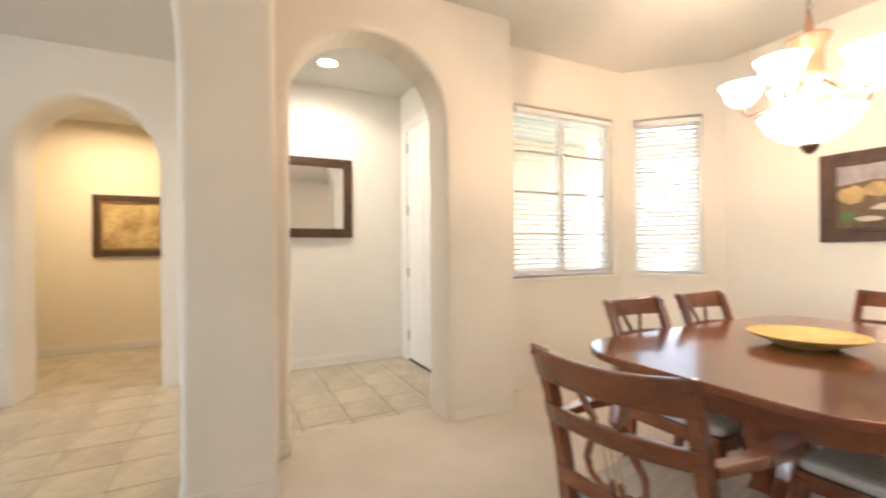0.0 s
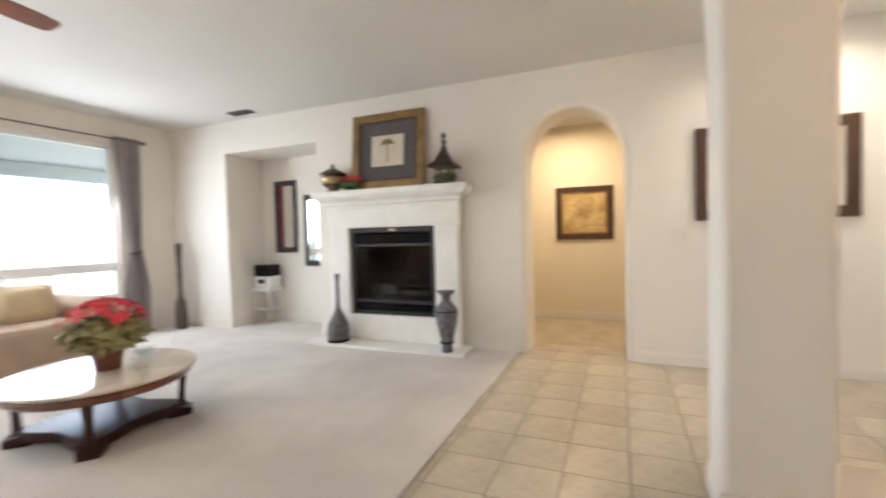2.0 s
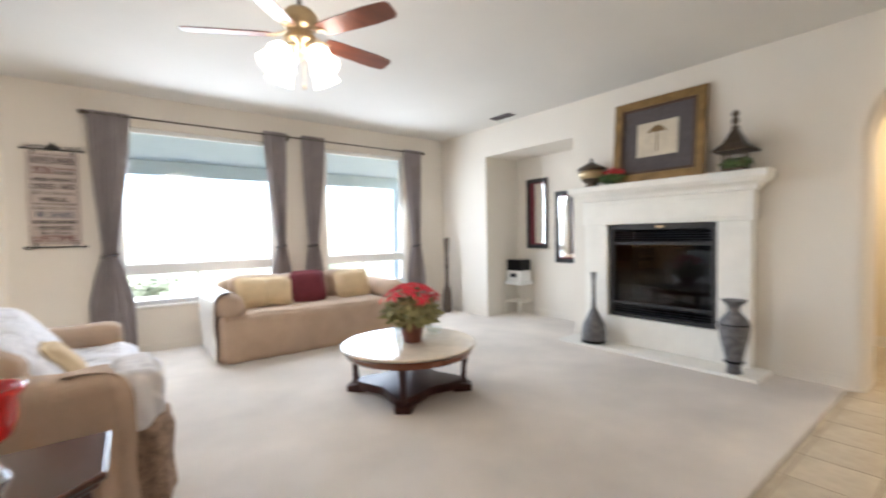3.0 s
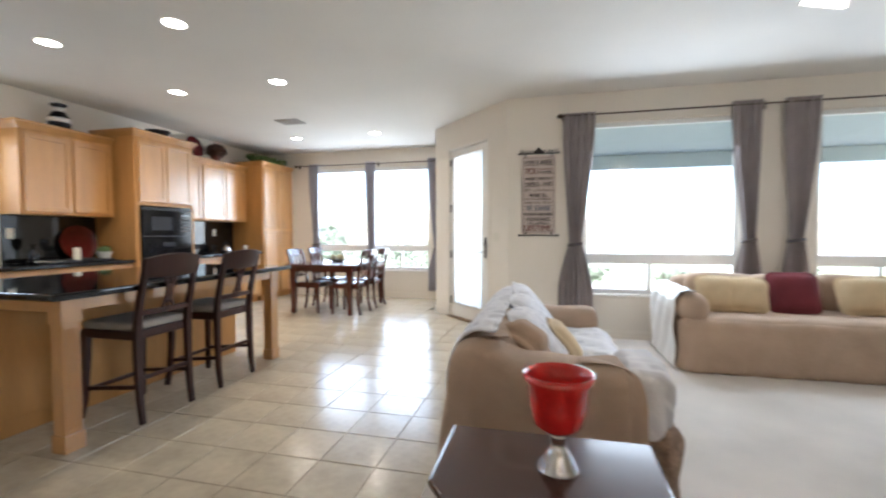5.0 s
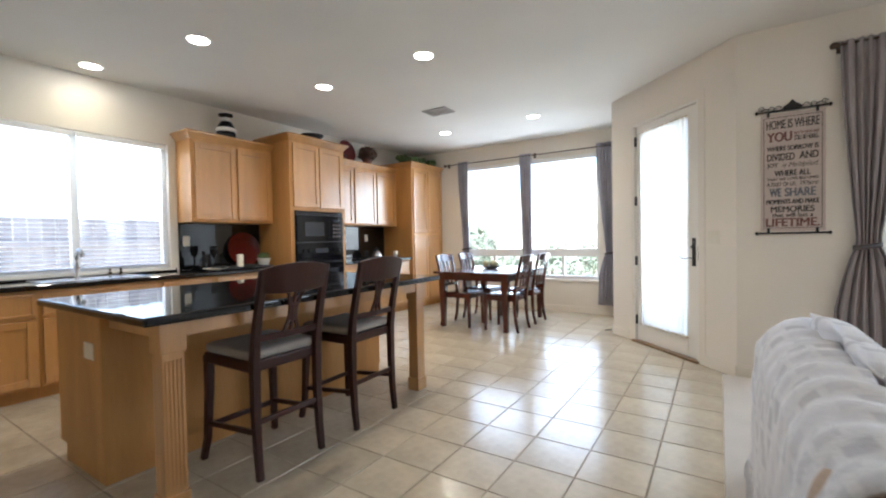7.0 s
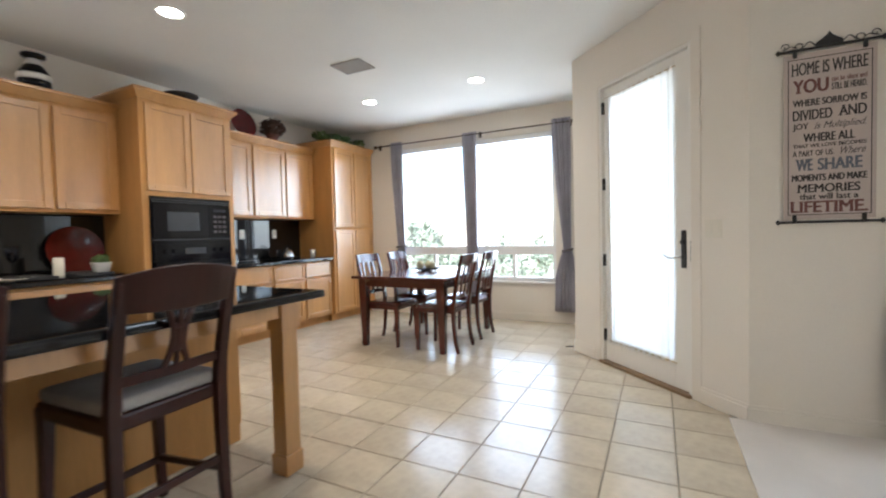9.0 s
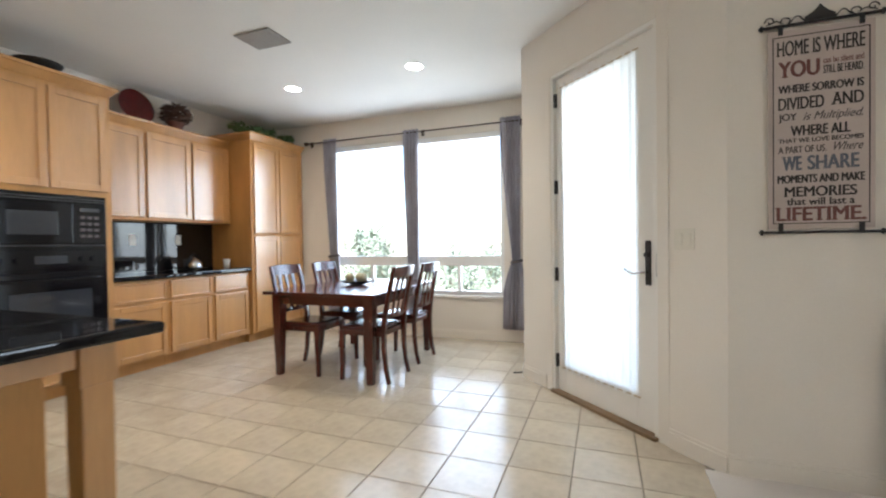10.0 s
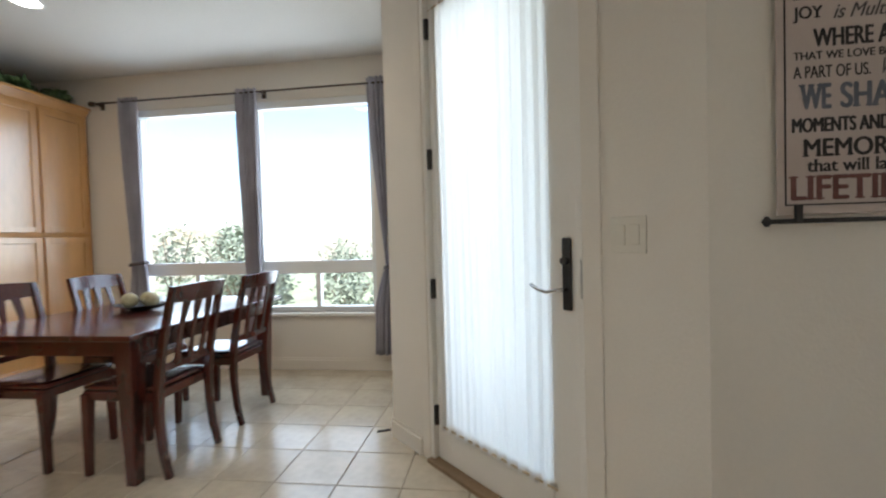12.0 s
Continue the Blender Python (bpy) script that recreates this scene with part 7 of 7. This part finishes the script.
def lyre_chair(m, arms=False, label="mahogany dining chair with a lyre back and pale seat"):
    """Back towards +y of its own frame."""
    c = thing("lyre_chair", m, label, "dining chair", "chairs round the dining table")
    W_, D_ = 0.42 if arms else 0.40, 0.44

    def tilt(z):
        return D_ / 2 - 0.02 + (0.0 if z < 0.45 else 0.12 * ((z - 0.45) / 0.45) ** 1.4)
    for s in (-1, 1):
        bm = bmesh.new()
        zs = [0, 0.15, 0.3, 0.45, 0.6, 0.75, 0.84, 0.89]
        pts = [(s * (W_ / 2 - 0.02), tilt(z) + (0.05 * (1 - z / 0.3) ** 2 if z < 0.3 else 0), z) for z in zs]
        pts.append((s * (W_ / 2 - 0.02), tilt(0.90) + 0.03, 0.905))
        sweep(bm, pts, 0.036, 0.040, ref=(0, 1, 0), taper=[0.8, 0.9, 1, 1.1, 1, 0.95, 0.9, 0.85, 0.7])
        part("back_leg", bm, "mahogany", c, bevel=0.004)
        bm = bmesh.new()
        sweep(bm, [(s * (W_ / 2 - 0.0), -D_ / 2 - 0.03, 0), (s * (W_ / 2 - 0.01), -D_ / 2 + 0.0, 0.15), (s * (W_ / 2 - 0.015), -D_ / 2 + 0.02, 0.42)], 0.04, 0.04, ref=(0, 1, 0), taper=[0.7, 0.85, 1.1])
        part("front_leg", bm, "mahogany", c, bevel=0.004)
        if arms:
            bm = bmesh.new()
            sweep(bm, [(s * (W_ / 2 - 0.01), tilt(0.68) - 0.005, 0.70), (s * (W_ / 2 + 0.02), 0.05, 0.68), (s * (W_ / 2 + 0.03), -0.12, 0.66), (s * (W_ / 2 + 0.025), -0.20, 0.655), (s * (W_ / 2 + 0.02), -0.225, 0.635), (s * (W_ / 2 + 0.02), -0.205, 0.62)], 0.05, 0.032, taper=[0.7, 0.9, 1.1, 1.2, 1, 0.6])
            part("arm", bm, "mahogany", c, bevel=0.005)
            bm = bmesh.new()
            sweep(bm, [(s * (W_ / 2 - 0.015), -0.13, 0.42), (s * (W_ / 2 + 0.0), -0.17, 0.50), (s * (W_ / 2 + 0.025), -0.12, 0.58), (s * (W_ / 2 + 0.025), -0.14, 0.645)], 0.034, 0.034, ref=(0, 1, 0))
            part("arm_support", bm, "mahogany", c, bevel=0.004)
    part("seat_frame", boxes((-W_ / 2, W_ / 2, -D_ / 2, D_ / 2 - 0.02, 0.385, 0.44)), "mahogany", c, bevel=0.006)
    bm = bmesh.new()
    soft(bm, -W_ / 2 + 0.012, W_ / 2 - 0.012, -D_ / 2 + 0.005, D_ / 2 - 0.05, 0.435, 0.485, 0.024, 10)
    part("seat", bm, "paleseat", c, "pale upholstered seat", smooth=True)
    for z0, z1, bow in ((0.825, 0.905, 0.05), (0.700, 0.752, 0.045), (0.52, 0.565, 0.04)):
        bm = bmesh.new()
        rows_ = []
        for i in range(11):
            u = -1 + i / 5
            x, y = u * W_ / 2, bow * (1 - u * u)
            zt = z1 + (0.012 * abs(u) ** 2 if z0 > 0.7 else 0)
            rows_.append([bm.verts.new(q) for q in ((x, tilt(z0) + y, z0), (x, tilt(zt) + y, zt), (x, tilt(zt) + y + 0.02, zt), (x, tilt(z0) + y + 0.022, z0))])
        for A, B in zip(rows_, rows_[1:]):
            for j in range(4):
                bm.faces.new((A[j], A[(j + 1) % 4], B[(j + 1) % 4], B[j]))
        bm.faces.new(rows_[0][::-1])
        bm.faces.new(rows_[-1])
        part("rail", bm, "mahogany", c, bevel=0.004)
    for s in (-1, 1):
        bm = bmesh.new()
        sweep(bm, [(s * x, tilt(z) + 0.045, z) for x, z in ((0.012, 0.600), (0.014, 0.572), (0.045, 0.570), (0.072, 0.60), (0.076, 0.64), (0.060, 0.68), (0.040, 0.72), (0.034, 0.76), (0.048, 0.795), (0.060, 0.826))], 0.015, 0.014, ref=(0, 1, 0))
        part("lyre_arm", bm, "mahogany", c, bevel=0.002)
    for x in (-0.018, 0.0, 0.018):
        bm = bmesh.new()
        sweep(bm, [(x, tilt(0.56) + 0.045, 0.56), (x, tilt(0.71) + 0.05, 0.71)], 0.006, sides=6)
        part("string", bm, "brass", c)
    return c


lyre_chair(pose(0.93, -0.30, 0, 0, 0, 11), True, "mahogany armchair with a lyre back at the table's end")
l1 = lyre_chair(pose(1.33, -1.05, 0, 0, 0, -90))
copy_thing(l1, pose(1.33, -1.60, 0, 0, 0, -90))
copy_thing(l1, pose(1.08, -2.15, 0, 0, 0, 180))
copy_thing(l1, pose(0.66, -1.05, 0, 0, 0, 90))
copy_thing(l1, pose(0.66, -1.65, 0, 0, 0, 90))
dp = picture(Matrix.Translation((1.21, BE.y + 0.002, 1.20)) @ Matrix.Rotation(radians(180), 4, "Z"), 1.02, 0.64, 0.075, "brownframe", "canvas", 0.0, None, "wide dark-framed landscape painting on the dining room wall", "brownframe")

def painted(name, outlines, depth, material):
    """Flat painted areas on the canvas, in the picture's own plane."""
    for o_ in outlines:
        b_ = bmesh.new()
        prism(b_, o_, depth, depth + 0.0004)
        b_.transform(Matrix.Rotation(radians(90), 4, "X"))
        part(name, b_, material, dp)


def blot(cx, cz, rx, rz, seed):
    rnd_ = random.Random(seed)
    return [(cx + rx * rnd_.uniform(0.75, 1.1) * math.cos(k * 0.4488), cz + rz * rnd_.uniform(0.75, 1.1) * math.sin(k * 0.4488)) for k in range(14)]


painted("painted_sky", [[(-0.43, 0.40), (-0.2, 0.43), (0.1, 0.40), (0.43, 0.42), (0.43, 0.56), (-0.43, 0.56)]], 0.0090, "scenery")
painted("painted_trees", [blot(-0.33, 0.33, 0.09, 0.07, 1), blot(-0.20, 0.36, 0.07, 0.06, 2), blot(0.18, 0.35, 0.13, 0.05, 3)], 0.0096, "gilt")
painted("painted_river", [blot(-0.10, 0.24, 0.14, 0.03, 4), blot(0.05, 0.18, 0.16, 0.025, 5), blot(-0.24, 0.16, 0.08, 0.02, 6)], 0.0102, "palepaint")
painted("painted_bush", [blot(-0.35, 0.18, 0.05, 0.05, 7), blot(0.3, 0.22, 0.09, 0.06, 8), blot(-0.06, 0.33, 0.04, 0.06, 9)], 0.0106, "leaf")

# chandelier
ch = thing("chandelier", pose(CHX, CHY, 0), "bronze chandelier with frosted glass bowls over the dining table", "chandelier")
bm = bmesh.new()
lathe(bm, [(0.065, H - 0.001), (0.06, H - 0.02), (0.02, H - 0.04)])
part("canopy", bm, "bronze", ch, smooth=True)
bm = bmesh.new()
for k in range(15):
    z = H - 0.04 - k * 0.036
    pts = [(0.009 * math.cos(a) * (1 if k % 2 else 0), 0.009 * math.cos(a) * (0 if k % 2 else 1), z - 0.02 + 0.022 * math.sin(a)) for a in [2 * math.pi * i / 8 for i in range(9)]]
    sweep(bm, pts, 0.005, sides=5, ref=(0, 1, 0) if k % 2 else (1, 0, 0))
part("chain", bm, "bronze", ch)
bm = bmesh.new()
lathe(bm, [(0.010, 2.28), (0.02, 2.20), (0.045, 2.175), (0.085, 2.165), (0.085, 2.155), (0.062, 2.12), (0.055, 2.06), (0.058, 2.0), (0.07, 1.95), (0.05, 1.90), (0.03, 1.875)], segs=26)
part("column", bm, "copper", ch, smooth=True)
bm = bmesh.new()
lathe(bm, [(0.02, 1.66), (0.035, 1.662), (0.10, 1.685), (0.165, 1.74), (0.19, 1.79), (0.20, 1.80), (0.193, 1.80), (0.16, 1.75), (0.0, 1.70)], segs=36, close=False)
part("bowl", bm, "bowlglow", ch, "frosted glass centre bowl", smooth=True)
bm = bmesh.new()
lathe(bm, [(0.004, 1.61), (0.02, 1.62), (0.035, 1.645), (0.04, 1.66), (0.01, 1.668)], segs=18)
part("finial", bm, "bronze", ch, smooth=True)
for k in range(5):
    a = radians(20 + 72 * k)
    cx_, cy_ = 0.265 * math.cos(a), 0.265 * math.sin(a)
    bm = bmesh.new()
    sweep(bm, [(0.04 * math.cos(a), 0.04 * math.sin(a), 1.97), (0.14 * math.cos(a), 0.14 * math.sin(a), 1.86), (0.24 * math.cos(a), 0.24 * math.sin(a), 1.845), (cx_, cy_, 1.88), (cx_, cy_, 1.91)], 0.018, sides=8)
    part("arm", bm, "bronze", ch, smooth=True)
    bm = bmesh.new()
    lathe(bm, [(0.02, 1.90), (0.04, 1.905), (0.072, 1.94), (0.085, 1.985), (0.102, 2.01), (0.097, 2.01), (0.068, 1.95), (0.02, 1.915)], cx_, cy_, 28)
    part("shade", bm, "shadeglow", ch, "frosted glass shade", smooth=True)

# ceiling fan
fn = thing("ceiling_fan", pose(FANX, FANY, 0), "brass ceiling fan with five red-brown blades and four glass shades", "ceiling fan")
bm = bmesh.new()
lathe(bm, [(0.07, H - 0.001), (0.068, H - 0.03), (0.03, H - 0.055)])
part("canopy", bm, "brass", fn, smooth=True)
bm = bmesh.new()
lathe(bm, [(0.014, H - 0.05), (0.014, 2.70)], segs=12)
part("downrod", bm, "bronze", fn, smooth=True)
bm = bmesh.new()
lathe(bm, [(0.03, 2.705), (0.09, 2.695), (0.115, 2.66), (0.115, 2.61), (0.09, 2.58), (0.06, 2.565), (0.065, 2.54), (0.10, 2.53), (0.10, 2.50), (0.05, 2.48), (0.055, 2.44), (0.03, 2.42), (0.012, 2.39), (0.004, 2.38)], segs=32)
part("motor", bm, "brass", fn, smooth=True)
for k in range(5):
    a = 152 + 72 * k
    bm = bmesh.new()
    pts = [(0.17, -0.055), (0.25, -0.065), (0.55, -0.075), (0.68, -0.065), (0.70, -0.04), (0.70, 0.04), (0.68, 0.065), (0.55, 0.075), (0.25, 0.065), (0.17, 0.055)]
    prism(bm, pts, -0.004, 0.004)
    bm.transform(Matrix.Translation((0, 0, 2.545)) @ Matrix.Rotation(radians(a), 4, "Z") @ Matrix.Rotation(radians(-13), 4, "X"))
    part("blade", bm, "blade", fn, bevel=0.002)
    bm = bmesh.new()
    sweep(bm, [(0.08, 0, 2.57), (0.14, 0, 2.545), (0.20, 0, 2.538)], 0.04, 0.008)
    bm.transform(Matrix.Rotation(radians(a), 4, "Z"))
    part("blade_iron", bm, "brass", fn, bevel=0.002)
for k in range(4):
    a = radians(20 + 90 * k)
    d = Vector((math.cos(a), math.sin(a), 0))
    bm = bmesh.new()
    sweep(bm, [d * 0.03 + Vector((0, 0, 2.46)), d * 0.08 + Vector((0, 0, 2.47)), d * 0.125 + Vector((0, 0, 2.435))], 0.018, sides=8)
    part("lamp_arm", bm, "brass", fn, smooth=True)
    bm = bmesh.new()
    lathe(bm, [(0.026, 0.0), (0.05, -0.012), (0.068, -0.05), (0.066, -0.10), (0.088, -0.16), (0.083, -0.16), (0.058, -0.10), (0.02, -0.01)], segs=24)
    bm.transform(Matrix.Translation(d * 0.135 + Vector((0, 0, 2.43))) @ Matrix.Rotation(radians(-32), 4, Vector((-d.y, d.x, 0))))
    part("shade", bm, "shadeglow", fn, "frosted tulip shade", smooth=True)
bm = bmesh.new()
sweep(bm, [(0.02, 0, 2.39), (0.02, 0, 2.24)], 0.003, sides=5)
lathe(bm, [(0.003, 2.205), (0.008, 2.215), (0.008, 2.235), (0.003, 2.245)], 0.02, 0, 8)
part("pull_chain", bm, "brass", fn)

# cans, vents
for cx, cy in CANS + [(3.985, 0.0)]:
    c = thing("recessed_light", pose(cx, cy, H), "round recessed ceiling light with a white trim ring", "recessed light", "recessed ceiling lights")
    bm = bmesh.new()
    lathe(bm, [(0.078, -0.001), (0.100, -0.001), (0.098, -0.006), (0.080, -0.008)], segs=32, close=False)
    part("trim_ring", bm, "white", c)
    bm = bmesh.new()
    lathe(bm, [(0.0, -0.005), (0.079, -0.005), (0.079, -0.002), (0.0, -0.002)], segs=32, close=False)
    lens = part("lens", bm, "canglow", c)
    lens.visible_shadow = False
for x, y, w, d, mt in ((-3.85, 7.72, 0.34, 0.26, "ventgrey"), (4.28, 5.77, 0.14, 0.34, "mattboard")):
    v = thing("ceiling_vent", pose(x, y, H - 0.001), "flat metal register in the ceiling", "ceiling vent")
    part("frame", boxes((-w / 2, w / 2, -d / 2, -d / 2 + 0.02, -0.012, 0), (-w / 2, w / 2, d / 2 - 0.02, d / 2, -0.012, 0), (-w / 2, -w / 2 + 0.02, -d / 2 + 0.02, d / 2 - 0.02, -0.012, 0), (w / 2 - 0.02, w / 2, -d / 2 + 0.02, d / 2 - 0.02, -0.012, 0)), mt, v, bevel=0.002)
    n_ = int((max(w, d) - 0.04) / 0.02)
    for k in range(n_):
        q = -max(w, d) / 2 + 0.025 + k * 0.02
        bm = boxes((q, q + 0.012, -d / 2 + 0.02, d / 2 - 0.02, -0.010, -0.004)) if w > d else boxes((-w / 2 + 0.02, w / 2 - 0.02, q, q + 0.012, -0.010, -0.004))
        part("slat", bm, mt, v)

# ---- floor tiles ----
P = 0.324
TX0, TY0 = -2.11, 6.86
bm = bmesh.new()
g_ = 0.0027
lo, hi = [], []
for x, y in ((g_, g_), (P - g_, g_), (P - g_, P - g_), (g_, P - g_)):
    lo.append(bm.verts.new((x, y, -0.004)))
inset = 0.002
for x, y in ((g_ + inset, g_ + inset), (P - g_ - inset, g_ + inset), (P - g_ - inset, P - g_ - inset), (g_ + inset, P - g_ - inset)):
    hi.append(bm.verts.new((x, y, 0.0)))
for i in range(4):
    bm.faces.new((lo[i], lo[(i + 1) % 4], hi[(i + 1) % 4], hi[i]))
bm.faces.new(hi)
tile_me = bpy.data.meshes.new("floor_tile")
bm.to_mesh(tile_me)
bm.free()
tile_me.materials.append(M["tile"])
floor_ob = bpy.data.objects["floor"]
near, far = [], []
for i in range(-13, 28):
    for j in range(-26, 11):
        x, y = TX0 + i * P, TY0 + j * P
        cxm, cym = x + P / 2, y + P / 2
        if y > 9.96 or x < -6.1 or y < -1.0:
            continue
        if cxm > -0.83 and cym > 2.42 and not (cxm > 5.0 and cym < 4.6):
            continue
        if cym < 0.75 and cxm < 2.90:
            continue
        if cxm < -1.95 and cym < 1.35:
            continue
        if cxm > -0.6 and cxm < 4.54 and cym > 7.4:
            continue
        if cxm > 4.6 and not (-0.1 < cym < 4.6):
            continue
        if cxm > -1.8 and cym > 8.6:
            continue
        if (-4.0 < cxm < -0.8 and 4.2 < cym < 9.3) or (1.6 < cxm < 4.6 and 0.7 < cym < 2.5) or (2.9 < cxm < 4.0 and -0.6 < cym <= 0.7):
            near.append((x, y))
        else:
            far.append((x, y))
near, far = near[:300], far + near[300:]
for x, y in near:
    t = new("floor_tile", tile_me)
    t.parent = floor_ob
    t.location = (x, y, 0)
bm = bmesh.new()
for x, y in far:
    lo = [bm.verts.new((x + a, y + b, -0.004)) for a, b in ((g_, g_), (P - g_, g_), (P - g_, P - g_), (g_, P - g_))]
    k = g_ + inset
    hi = [bm.verts.new((x + a, y + b, 0.0)) for a, b in ((k, k), (P - k, k), (P - k, P - k), (k, P - k))]
    for i in range(4):
        bm.faces.new((lo[i], lo[(i + 1) % 4], hi[(i + 1) % 4], hi[i]))
    bm.faces.new(hi)
for i in range(4, 21):
    x = TX0 + i * P
    box(bm, x + g_, min(x + P - g_, EX - 0.001), 2.3275, 2.3665, -0.004, 0.0)
ft = finish("floor_tiles", bm, "tile", floor_ob)
ft["kind"] = "stuff"
